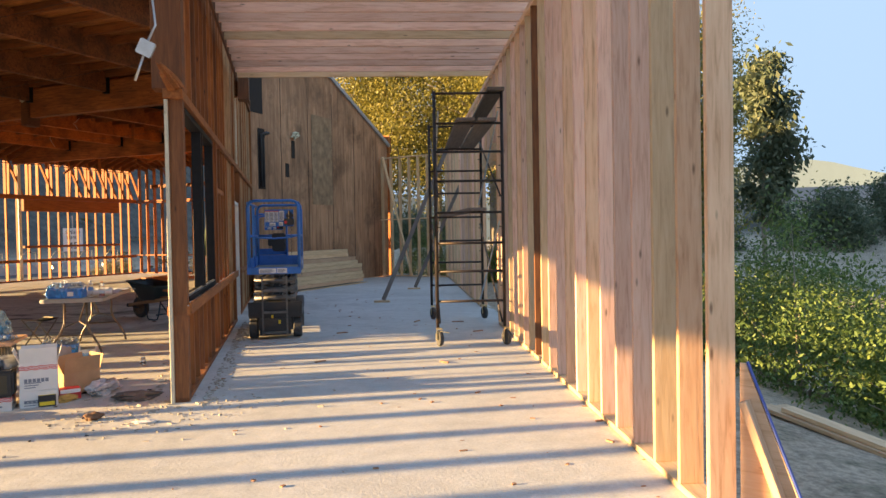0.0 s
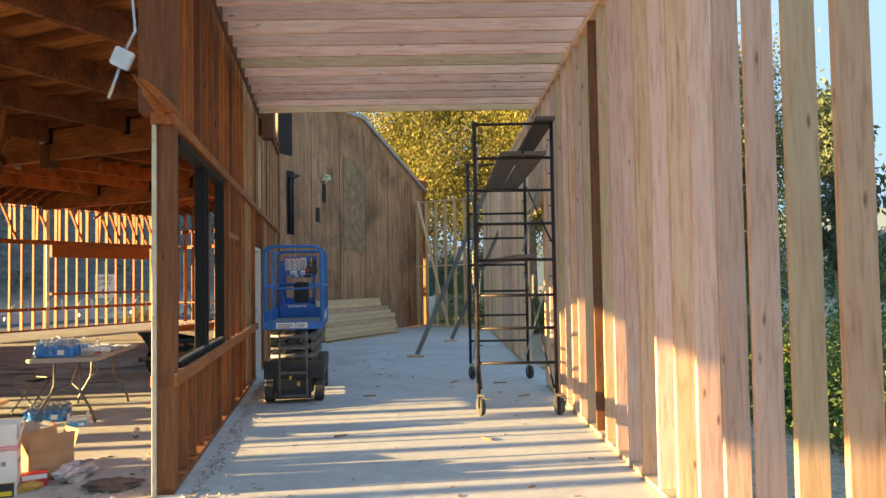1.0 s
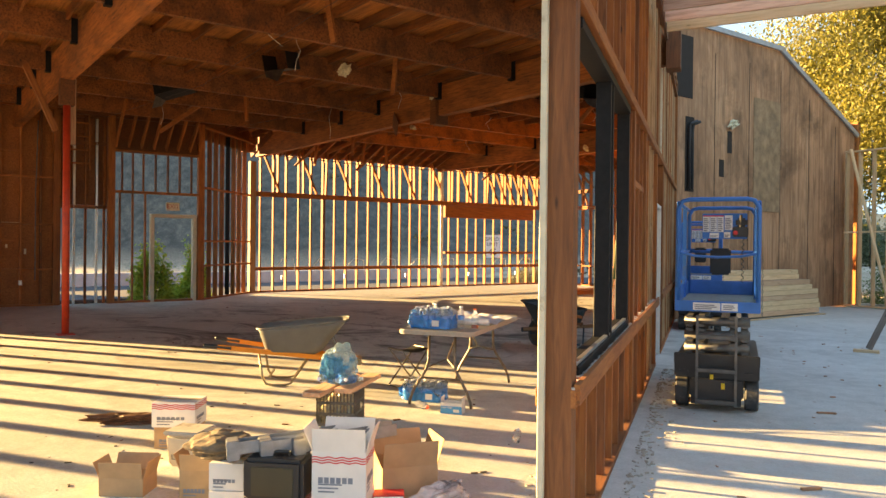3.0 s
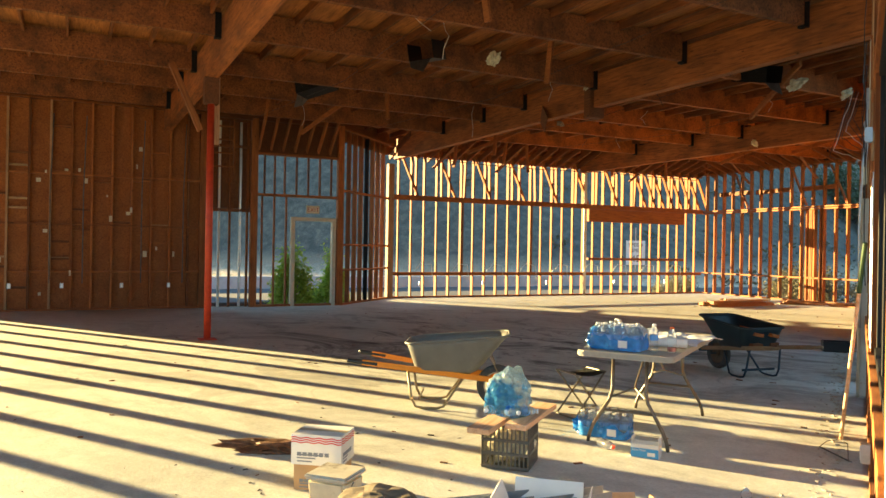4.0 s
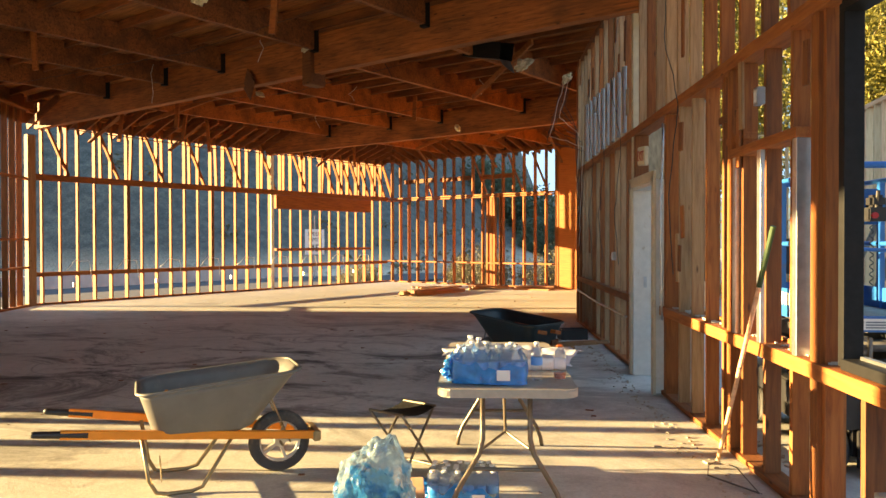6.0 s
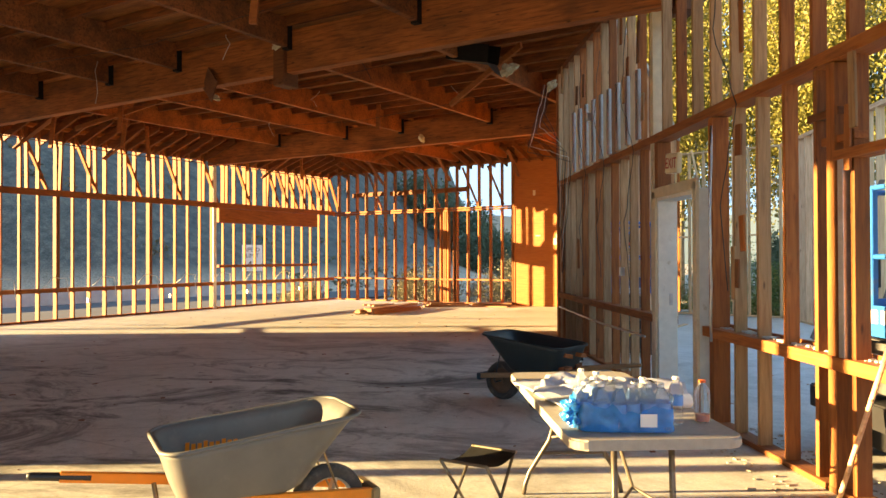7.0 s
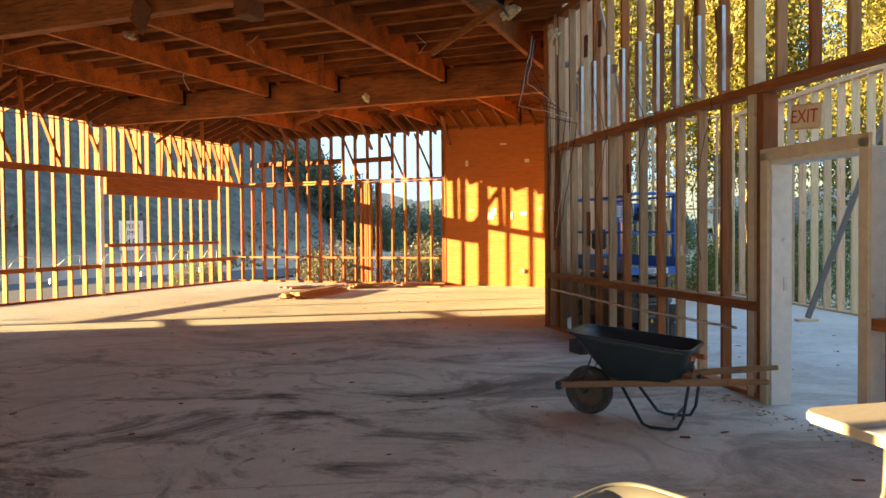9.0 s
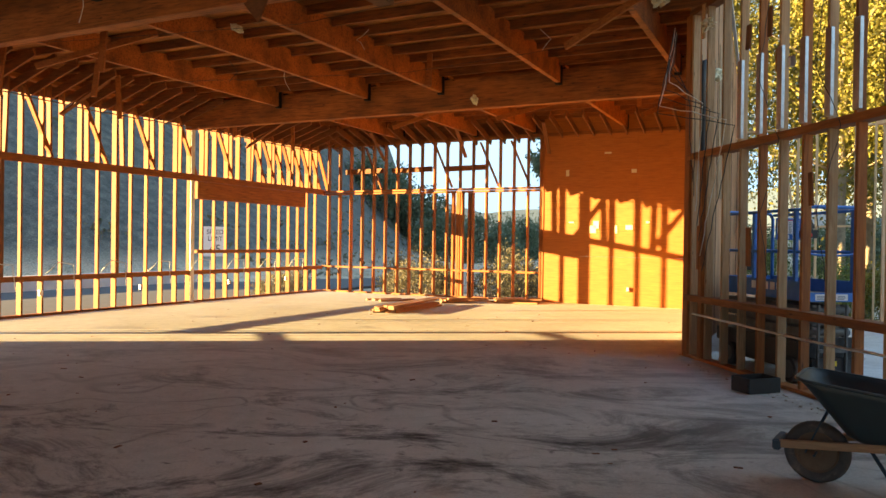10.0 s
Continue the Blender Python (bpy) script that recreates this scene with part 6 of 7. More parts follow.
def crumple(name, m, size, mat_, label, category, seed, freq=6.0, amp=0.5, sub=4):
    bm = bmesh.new()
    bmesh.ops.create_icosphere(bm, subdivisions=sub, radius=0.5)
    off = Vector((seed * 3.1, seed * 1.7, 0))
    for v in bm.verts:
        d = 1 + amp * noise.noise(v.co * freq + off) + amp * 0.5 * noise.noise(v.co * freq * 2.6 + off)
        v.co = v.co * d
        v.co.z = max(v.co.z, -0.42)
    lo = min(v.co.z for v in bm.verts)
    for v in bm.verts:
        v.co = Vector((v.co.x * size[0], v.co.y * size[1], (v.co.z - lo) * size[2] / (1 - lo * 0.9)))
    ob = part(name, bm, mat_, None, m=m)
    return tagged(ob, label, category)


# torn film bag with bottles left in it, on the crate
bag = thing("torn_water_pack", CRATE_M @ pose(0.0, -0.02, 0.354), "crumpled blue film with a few bottles on the crate", "water pack", "packs of bottled water")
FILM2 = plain("clear_blue_film", (0.45, 0.62, 0.75), 0.18, 0, 0.2, 9, 0.35, (0.03, 0.28, 0.72), (0.52, 0.56))
FILM2.node_tree.nodes["Principled BSDF"].inputs["Transmission Weight"].default_value = 0.78
FILM2.node_tree.nodes["Principled BSDF"].inputs["IOR"].default_value = 1.12
bm = bmesh.new()
bmesh.ops.create_icosphere(bm, subdivisions=5, radius=0.5)
for v in bm.verts:
    d = 1 + 0.34 * noise.noise(v.co * 3.4) + 0.14 * noise.noise(v.co * 9) + 0.05 * noise.noise(v.co * 22)
    q = v.co * d
    q.z = max(q.z, -0.4)
    f = (q.z + 0.4)
    v.co = Vector((q.x * 0.34 * (1.15 - 0.5 * f), q.y * 0.3 * (1.15 - 0.5 * f), f * 0.36))
part("film", bm, FILM2, bag, smooth=False)
for k in range(5):
    bottle(pose(-0.1 + 0.05 * k, -0.09 + 0.03 * (k % 3), 0.04, 80 + 6 * k, 0, 50 * k), "", "bottle", bag, CAPW, CLEAR, BANDB)

BOXBLUE = plain("printed_blue_card", (0.06, 0.32, 0.62), 0.6, 0, 0.06, 9, 0)
CARDW = plain("white_card", (0.72, 0.7, 0.66), 0.75, 0, 0.06, 6, 0.05, (0.55, 0.5, 0.42), (0.65, 0.8))
CARD = plain("brown_cardboard", (0.42, 0.27, 0.15), 0.85, 0, 0.12, 8, 0.08)
mb = thing("mask_box", pose(-3.5, 9.83, 0, 0, 0, 14), "open white and blue carton of face masks", "box")
bm = bmesh.new()
for x0, y0, x1, y1 in ((-0.1, -0.06, 0.1, -0.057), (-0.1, 0.057, 0.1, 0.06), (-0.1, -0.06, -0.097, 0.06), (0.097, -0.06, 0.1, 0.06)):
    add_box(bm, x0, y0, 0, x1, y1, 0.1)
add_box(bm, -0.1, -0.06, 0, 0.1, 0.06, 0.003)
body = part("body", bm, CARDW, mb)
bm = bmesh.new()
add_box(bm, -0.099, -0.0625, 0.004, 0.099, -0.0605, 0.07)
pr = part("printed_side", bm, BOXBLUE, mb)
lettering("Face Mask", 0.024, pose(-0.04, -0.0645, 0.058, 90, 0, 0), pr, PAPER)
bm = bmesh.new()
add_box(bm, 0.02, -0.0645, 0.018, 0.075, -0.063, 0.045, None, 0.0006)
part("mask_picture", bm, PAPER, pr)
for x, tilt in ((-0.1, -24), (0.1, 18)):
    bm = bmesh.new()
    add_box(bm, -0.001, -0.058, 0.0, 0.001, 0.058, 0.05)
    part("flap", bm, CARDW, mb, m=pose(x, 0, 0.1, 0, tilt * -0.3, 0))
lb = bottle(pose(-3.9, 9.86, 0.034, 90, 0, 62), "clear bottle with red drink lying on the floor", "fallen_bottle", None, plain("red_cap", (0.7, 0.08, 0.04), 0.4), CLEAR, None, 0.19, 1.05)
tagged(lb, "clear drink bottle lying on the floor by the table")
lb = bottle(pose(-2.56, 9.15, 0.033, 80, 0, 200), "crushed clear bottle lying on the slab", "fallen_bottle")
tagged(lb, "crushed clear water bottle lying on the slab")
lb = bottle(pose(-2.95, 6.8, 0.033, 90, 0, 300), "clear water bottle lying on the slab", "fallen_bottle")

# ---- big room: pile of cartons, tools and scrap ----


def carton(m, w, d, h, material, label, open_flaps=0, wave=True, mark=True, taped=True):
    t = thing("carton", m, label, "box", "cartons in the pile")
    bm = bmesh.new()
    k = 0.004
    add_box(bm, -w / 2, -d / 2, 0, w / 2, d / 2, h if open_flaps else h + k)
    if open_flaps:
        bmesh.ops.delete(bm, geom=[max(bm.faces, key=lambda f: f.calc_center_median().z)], context="FACES_ONLY")
        bmesh.ops.solidify(bm, geom=bm.faces[:], thickness=k)
    body_ = part("body", bm, material, t)
    if open_flaps:
        for q, (axis, tilt) in enumerate((("x", 35), ("x", -50), ("y", 60), ("y", -25))):
            bm = bmesh.new()
            if axis == "x":
                s_ = 1 if tilt > 0 else -1
                add_box(bm, -0.002, -d / 2 + 0.004, 0, 0.002, d / 2 - 0.004, min(w, d) * 0.5)
                part("flap", bm, CARD if material is CARD else material, t, m=pose(s_ * w / 2, 0, h, 0, tilt * 0.45, 0))
            else:
                s_ = 1 if tilt > 0 else -1
                add_box(bm, -w / 2 + 0.004, -0.002, 0, w / 2 - 0.004, 0.002, min(w, d) * 0.5)
                part("flap", bm, CARD if material is CARD else material, t, m=pose(0, s_ * d / 2, h, -tilt * 0.45, 0, 0))
    else:
        bm = bmesh.new()
        add_box(bm, -w / 2, -0.025, h + k, w / 2, 0.025, h + k + 0.0008)
        part("tape", bm, plain("tan_tape", (0.5, 0.4, 0.26), 0.3, 0, 0.05, 9, 0), t)
    if wave:
        for side in range(2):
            bm = bmesh.new()
            W = w if side == 0 else d
            for row in range(3):
                n_ = 24
                pts = []
                for i in range(n_ + 1):
                    x = -W / 2 + W * i / n_
                    pts.append((x, h * (0.74 if mark else 0.2) + row * 0.014 + 0.004 * math.sin(i * 1.05)))
                for (xa, za), (xb, zb) in zip(pts, pts[1:]):
                    v = [bm.verts.new(p) for p in ((xa, 0, za), (xb, 0, zb), (xb, 0, zb + 0.007), (xa, 0, za + 0.007))]
                    bm.faces.new(v)
            part("red_waves", bm, REDINK, t, m=pose(0, -d / 2 - 0.0012, 0) if side == 0 else pose(w / 2 + 0.0012, 0, 0, 0, 0, 90))
    if mark:
        for side in range(2):
            W = w if side == 0 else d
            bm = bmesh.new()
            for i in range(6):
                add_box(bm, -W * 0.38 + i * W * 0.11, -0.0012, h * 0.3, -W * 0.38 + i * W * 0.11 + W * 0.085, 0.0, h * 0.43)
            for i in range(3):
                add_box(bm, -W * 0.38, -0.0012, h * 0.1 + i * 0.02, -W * 0.38 + W * (0.3 + 0.07 * i), 0.0, h * 0.1 + i * 0.02 + 0.008)
            part("print", bm, INKGREY, t, "plain dark bars of print", m=pose(0, -d / 2 - 0.001, 0) if side == 0 else pose(w / 2 + 0.001, 0, 0, 0, 0, 90))
    return t


# the pile faces the open side; local x runs along the front of the pile
PM = pose(-2.76, 7.14, 0, 0, 0, 24)
carton(PM @ pose(0.05, 0.12, 0, 0, 0, 0), 0.3, 0.26, 0.14, CARDW, "white printed carton under another in the pile", 0, False)
carton(PM @ pose(0.05, 0.12, 0.146, 0, 0, 2), 0.3, 0.26, 0.25, CARDW, "white printed carton with its flaps open", 1, True)
carton(PM @ pose(-0.29, 0.07, 0, 0, 0, -3), 0.28, 0.26, 0.11, CARDW, "white printed carton with red waves in the pile", 0, True)
carton(PM @ pose(-0.62, 0.16, 0, 0, 0, 5), 0.2, 0.2, 0.12, CARDW, "small white and black printed carton in the pile", 0, False)
carton(PM @ pose(-0.62, 0.16, 0.126, 0, 0, 2), 0.2, 0.18, 0.15, CARDW, "small white and black printed carton in the pile", 0, False)
carton(PM @ pose(-0.86, 0.3, 0, 0, 0, 4), 0.2, 0.2, 0.19, CARD, "brown cardboard carton with a white printed band", 1, False)
carton(PM @ pose(0.33, 0.5, 0.02, 0, 0, 25), 0.34, 0.3, 0.2, CARD, "brown cardboard box fallen open beside the pile", 1, False, False)
carton(pose(-4.72, 7.79, 0, 0, 0, 32), 0.3, 0.24, 0.16, CARD, "brown carton under a white one on the slab", 0, False)
carton(pose(-4.7, 7.77, 0.166, 0, 0, 30), 0.32, 0.26, 0.18, CARDW, "white printed carton with red waves on another", 0, True)
carton(pose(-4.13, 6.9, 0, 0, 0, 28), 0.27, 0.2, 0.11, CARD, "open brown carton with one flap folded out", 1, False, False)
# black appliance-like case on the cartons
case = thing("tool_case", PM @ pose(-0.3, 0.06, 0.12, 0, 0, -2), "black plastic tool case standing in the pile", "case")
bm = bmesh.new()
add_box(bm, -0.17, -0.12, 0, 0.17, 0.1, 0.23, None, 0.02)
part("shell", bm, BLACK, case)
bm = bmesh.new()
add_box(bm, -0.12, -0.124, 0.03, 0.12, -0.118, 0.19, None, 0.004)
part("inset_panel", bm, plain("dark_olive_plastic", (0.045, 0.04, 0.025), 0.3, 0, 0.1, 9, 0), case)
bm = bmesh.new()
add_tube(bm, [(-0.06, -0.02, 0.225), (-0.06, -0.02, 0.25), (0.06, -0.02, 0.25), (0.06, -0.02, 0.225)], 0.01, 8)
part("handle", bm, BLACK, case)
# bent galvanised joist hangers on top
for k in range(3):
    hg = thing("metal_strap", PM @ pose(-0.52 + 0.17 * k, 0.02 + 0.05 * k, 0.36, 0, -4, 24 + 4 * k), "galvanised steel connector lying on the pile", "connector", "steel connectors")
    bm = bmesh.new()
    add_box(bm, 0, -0.045, 0.0, 0.55, -0.041, 0.07)
    add_box(bm, 0, 0.041, 0.0, 0.55, 0.045, 0.07)
    add_box(bm, 0, -0.045, 0.0, 0.55, 0.045, 0.004)
    part("channel", bm, ZINC, hg)
    bm = bmesh.new()
    add_box(bm, -0.07, -0.055, -0.03, 0.0, 0.055, 0.08, None, 0.006)
    part("end_plate", bm, ZINC, hg)
crumple("tool_bag", PM @ pose(-0.7, 0.22, 0.278, 0, 0, 10), (0.4, 0.3, 0.2), plain("grey_brown_canvas", (0.16, 0.12, 0.08), 0.9, 0, 0.4, 12, 0.4), "slumped grey-brown canvas tool bag on the cartons", "bag", 4, 2.2, 0.45, 4)
crumple("work_gloves", PM @ pose(-0.42, -0.22, 0.0, 0, 0, 0), (0.34, 0.2, 0.12), plain("tan_leather", (0.42, 0.29, 0.13), 0.85, 0, 0.3, 14, 0.3), "heap of tan leather work gloves on the floor", "gloves", 7, 3.0, 0.6, 4)
crumple("yellow_glove", PM @ pose(0.26, 0.12, 0.0, 0, 0, 40), (0.22, 0.12, 0.08), plain("ochre_knit", (0.5, 0.3, 0.08), 0.9, 0, 0.3, 20, 0.3), "ochre work glove lying beside the cartons", "glove", 9, 3.0, 0.6, 3)
crumple("plastic_bag", PM @ pose(0.58, 0.32, 0.0, 0, 0, 60), (0.46, 0.2, 0.2), plain("grey_plastic_bag", (0.5, 0.5, 0.5), 0.25, 0.1, 0.4, 9, 0.3, (0.1, 0.1, 0.11), (0.55, 0.65)), "crumpled grey plastic packaging on the slab", "packaging", 11, 2.4, 0.6, 4)
crumple("torn_tarp", pose(-1.95, 7.36, 0, 0, 0, 20), (0.4, 0.2, 0.12), plain("brown_felt_paper", (0.14, 0.11, 0.09), 0.8, 0, 0.3, 9, 0.2), "torn piece of dark building paper by the post", "building paper", 13, 2.0, 0.6, 4)
crumple("paper_scrap", pose(-1.53, 6.5, 0, 0, 0, 10), (0.18, 0.09, 0.03), CARDW, "crumpled printed paper scrap on the slab", "scrap", 15, 3.0, 0.6, 3)
crumple("leaf_scrap", pose(-2.0, 6.62, 0, 0, 0, 40), (0.16, 0.11, 0.09), plain("dry_leaf", (0.2, 0.1, 0.05), 0.8), "curled dry brown leaf on the slab", "leaf", 17, 2.4, 0.6, 3)
crumple("tool_belt", pose(-5.6, 8.02, 0, 0, 0, 30), (0.62, 0.2, 0.12), plain("rusty_tool_brown", (0.16, 0.07, 0.035), 0.6, 0.2, 0.4, 14, 0.2), "rusty brown leather tool belt lying on the slab", "tool belt", 19, 3.2, 0.7, 4)
YB = thing("screw_box", pose(-2.66, 7.2, 0, 0, 0, 25), "small yellow and black screw carton on the slab", "box")
bm = bmesh.new()
add_box(bm, -0.07, -0.05, 0, 0.07, 0.05, 0.1, None, 0.002)
part("body", bm, BLACK, YB)
bm = bmesh.new()
add_box(bm, -0.06, -0.052, 0.012, 0.06, -0.0505, 0.045)
part("yellow_band", bm, YELLOW, YB)
bm = bmesh.new()
add_box(bm, -0.065, -0.045, 0.1005, 0.065, 0.045, 0.102)
part("yellow_top", bm, YELLOW, YB)
RB_ = thing("screw_box", pose(-2.6, 7.48, 0, 0, 0, 35), "small red and white screw carton on the slab", "box")
bm = bmesh.new()
add_box(bm, -0.09, -0.06, 0, 0.09, 0.06, 0.1, None, 0.002)
part("body", bm, REDINK, RB_)
bm = bmesh.new()
add_box(bm, -0.085, -0.062, 0.06, 0.085, -0.0605, 0.095)
part("white_band", bm, PAPER, RB_)
# bucket with lid
bk = thing("bucket", pose(-4.28, 7.5, 0, 0, 0, 20), "dirty white plastic bucket with its lid on", "bucket")
bm = bmesh.new()
add_box(bm, -0.12, -0.12, 0, 0.12, 0.12, 0.22, None, 0.02)
for v in bm.verts:
    k = 0.86 + 0.14 * v.co.z / 0.22
    v.co.x, v.co.y = v.co.x * k, v.co.y * k
part("body", bm, CREAM, bk)
bm = bmesh.new()
add_box(bm, -0.13, -0.13, 0.215, 0.13, 0.13, 0.245, None, 0.01)
part("lid", bm, plain("dusty_lid", (0.5, 0.46, 0.38), 0.6, 0, 0.2, 9, 0.1, (0.14, 0.11, 0.08), (0.5, 0.62)), bk)
bm = bmesh.new()
add_tube(bm, [(-0.125, -0.02, 0.2), (-0.06, -0.125, 0.06), (0.06, -0.13, 0.05), (0.125, -0.02, 0.2)], 0.004, 6)
part("wire_handle", bm, GREYMETAL, bk)

# ---- big room: rake against the wall, lumber piles, column post, ladder, signs ----
rake = thing("garden_rake", Matrix(), "bow rake with wooden handle leaning on the studs", "rake")
bm = bmesh.new()
c0, c1 = Vector((*c2w(-0.36, 11.5), 0.04)), Vector((*c2w(-0.22, 10.95), 1.56))
add_tube(bm, [c0, c0.lerp(c1, 0.5), c1], 0.014, 10)
part("handle", bm, FIR, rake, smooth=True)
bm = bmesh.new()
add_tube(bm, [c0.lerp(c1, 0.78), c1.lerp(c0, -0.02)], 0.0165, 10)
part("grip", bm, plain("green_grip", (0.03, 0.07, 0.025), 0.6), rake, "dark green grip")
bm = bmesh.new()
h0, h1 = Vector((*c2w(-0.5, 11.25), 0.02)), Vector((*c2w(-0.3, 10.92), 0.02))
add_tube(bm, [h0, h1], 0.006, 6)
for i in range(14):
    p = h0.lerp(h1, i / 13)
    add_tube(bm, [p, p + Vector((0.02, 0.03, -0.012))], 0.003, 5)
add_tube(bm, [c0, c0 + Vector((-0.07, -0.12, 0.0)), h0], 0.004, 6)
add_tube(bm, [c0, c0 + Vector((0.09, -0.2, 0.02)), h1], 0.004, 6)
part("head", bm, GREYMETAL, rake, "dark steel tine head")

SALV = wood("salvaged_red_fir", (0.5, 0.27, 0.15), (0.42, 0.21, 0.11), (0.29, 0.135, 0.065), 0.3, True, 0.7, 0.2)


def lumber(points, n, L, label, group, seed, spread=0.5, wild=6):
    r = random.Random(seed)
    base = Vector((*points[0], 0))
    dirv = (Vector((*points[1], 0)) - base).normalized()
    nv = Vector((-dirv.y, dirv.x, 0))
    for i in range(n):
        lay = i // 4
        w = r.uniform(-wild, wild) * 0.01
        a = base + nv * ((i % 4) * 0.15 - 0.22 + r.uniform(-0.03, 0.03)) * spread / 0.5 + dirv * r.uniform(-0.15, 0.15) + Vector((0, 0, 0.022 + lay * 0.042))
        b = a + (dirv + nv * w) * L * r.uniform(0.8, 1.1)
        o = stick(None, "salvaged_board", a, b, 0.09 if i % 2 else 0.13, 0.04, nv, SALV)
        tagged(o, label, "lumber", group)


lumber(((-8.85, 25.3), (-8.0, 27.6)), 14, 2.6, "reddish salvaged board in a pile on the slab", "pile of salvaged boards", 1)
lumber(((-7.75, 28.6), (-6.9, 28.9)), 9, 1.2, "short reddish salvaged board in a loose heap", "heap of short boards", 2, 0.9, 45)
lumber(((-6.4, 28.9), (-5.5, 28.95)), 9, 1.1, "short reddish salvaged board in a loose heap", "heap of short boards", 3, 0.9, 45)
lumber(((-9.5, 28.6), (-8.9, 29.1)), 4, 0.9, "short pale board lying on the slab", "short boards on the slab", 4, 0.6, 25)
# ladder hung in the entrance recess
lad = thing("ladder", MB @ pose(-20.9, 6.95, 3.2, 0, -4, 0), "short wooden ladder hanging high in the recess", "ladder")
for y in (-0.25, 0.25):
    stick(lad, "rail", (0, y, 0), (0, y, 1.3), 0.07, 0.035, (1, 0, 0), OLD)
for k in range(4):
    stick(lad, "rung", (0, -0.25, 0.15 + 0.32 * k), (0, 0.25, 0.15 + 0.32 * k), 0.06, 0.03, (1, 0, 0), OLD)


def exit_sign(m, label):
    t = thing("exit_sign", m, label, "sign", "exit signs")
    bm = bmesh.new()
    add_box(bm, -0.17, 0, -0.1, 0.17, 0.045, 0.1, None, 0.008)
    part("housing", bm, CREAM, t)
    bm = bmesh.new()
    add_box(bm, -0.155, -0.004, -0.085, 0.155, -0.001, 0.085)
    f_ = part("face_plate", bm, plain("aged_sign_face", (0.8, 0.7, 0.5), 0.5), t)
    lettering("EXIT", 0.15, pose(0, -0.0065, -0.003, 90, 0, 0), f_, plain("dull_red", (0.5, 0.06, 0.03), 0.6))
    return t


# faces look into the room
exit_sign(MC @ pose(-0.24, 14.48, 2.4, 0, 0, -90) @ pose(0, 0, 0, 0, 5, 0), "aged cream exit sign hung crooked over the door")
exit_sign(MB @ pose(-21.12, 9.2, 2.42, 0, 0, 90), "aged cream exit sign over the entrance doorway")
# junction box on a bent conduit, hanging from the roof by the post
jb = thing("junction_box", Matrix(), "grey steel junction box hanging on bent conduit", "junction box")
J = Vector((-1.39, 6.36, 2.95))
bm = bmesh.new()
add_box(bm, -0.06, -0.03, -0.06, 0.06, 0.03, 0.06, pose(*J, 10, 25, 15), 0.008)
part("box", bm, GALV, jb)
bm = bmesh.new()
add_tube(bm, [J + Vector((0.02, 0, 0.06)), J + Vector((0.07, 0.02, 0.18)), J + Vector((0.03, 0.05, 0.5)), J + Vector((-0.05, 0.2, 0.9)), J + Vector((-0.14, 0.3, 1.95))], 0.01, 8)
add_tube(bm, [J + Vector((-0.02, 0, -0.06)), J + Vector((-0.09, 0.0, -0.25))], 0.011, 8)
part("conduit", bm, GALV, jb, smooth=True)


# ---- cables, torn insulation and other remains in the roof and on the walls ----
CABLE_W = plain("pale_cable", (0.6, 0.57, 0.5), 0.5, 0, 0.1, 9, 0)
CABLE_B = plain("black_cable", (0.02, 0.02, 0.02), 0.5, 0, 0.1, 9, 0)
crnd = random.Random(21)


def cable(pts, r, material, label, wob=0.03):
    bm = bmesh.new()
    q = []
    for a, b in zip(pts, pts[1:]):
        a, b = Vector(a), Vector(b)
        n = max(2, int((b - a).length / 0.15))
        for i in range(n):
            q.append(a.lerp(b, i / n) + Vector((crnd.uniform(-wob, wob), crnd.uniform(-wob, wob), crnd.uniform(-wob, wob))))
    q.append(Vector(pts[-1]))
    add_tube(bm, q, r, 6)
    ob = part("cable", bm, material, None, smooth=True)
    return tagged(ob, label, "cable", "loose cables")


def bp(x, y, z):
    return MB @ Vector((x, y, z))


def cp(x, y, z):
    return MC @ Vector((x, y, z))


for k in range(16):
    x, y = crnd.uniform(-20, -11), crnd.uniform(5, 22)
    if x > room_right(y) - 0.6:
        continue
    drop = crnd.uniform(0.15, 0.7)
    cable([bp(x, y, 4.72), bp(x + crnd.uniform(-0.2, 0.2), y + crnd.uniform(-0.2, 0.2), 4.72 - drop * 0.5), bp(x + crnd.uniform(-0.1, 0.1), y, 4.72 - drop)], 0.005, crnd.choice((CABLE_W, CABLE_B)), "loose cut cable hanging from the roof")
for k in range(5):
    y = 7.5 + k * 2.9
    cable([bp(-20.5, y, 4.44), bp(-16, y + 0.4, 4.3), bp(-12.0 - 0.1 * k, y + 0.2, 4.42)] if y > 12 else [bp(-20.5, y, 4.44), bp(-15, y + 0.4, 4.32), bp(room_right(y) - 0.4, y, 4.42)], 0.0035, CABLE_B, "thin dark cable strung under the purlins", 0.006)
# bundle of cables at the end of the corridor wall and along its sill
for k in range(7):
    y0 = 20.2 - 0.05 * k
    cable([cp(-0.25 - 0.03 * k, y0 + 0.3, 4.5), cp(-0.4 - 0.06 * k, y0 + 0.1, 4.0 - 0.12 * k), cp(-0.22, y0 - 0.15 * k, 3.6 - 0.1 * k), cp(-0.2, y0 - 0.1, 2.4 - 0.2 * k)], 0.006, crnd.choice((CABLE_W, CABLE_B, CABLE_W)), "loose cable looping down the stripped wall", 0.012)
for y in (16.0, 17.3, 18.3, 13.3):
    cable([cp(-0.21, y, 4.3), cp(-0.25, y + 0.15, 3.4), cp(-0.2, y - 0.2, 2.7), cp(-0.23, y + 0.1, 1.9), cp(-0.2, y, 1.2)], 0.0045, CABLE_B, "loose cable looping down the stripped wall", 0.012)
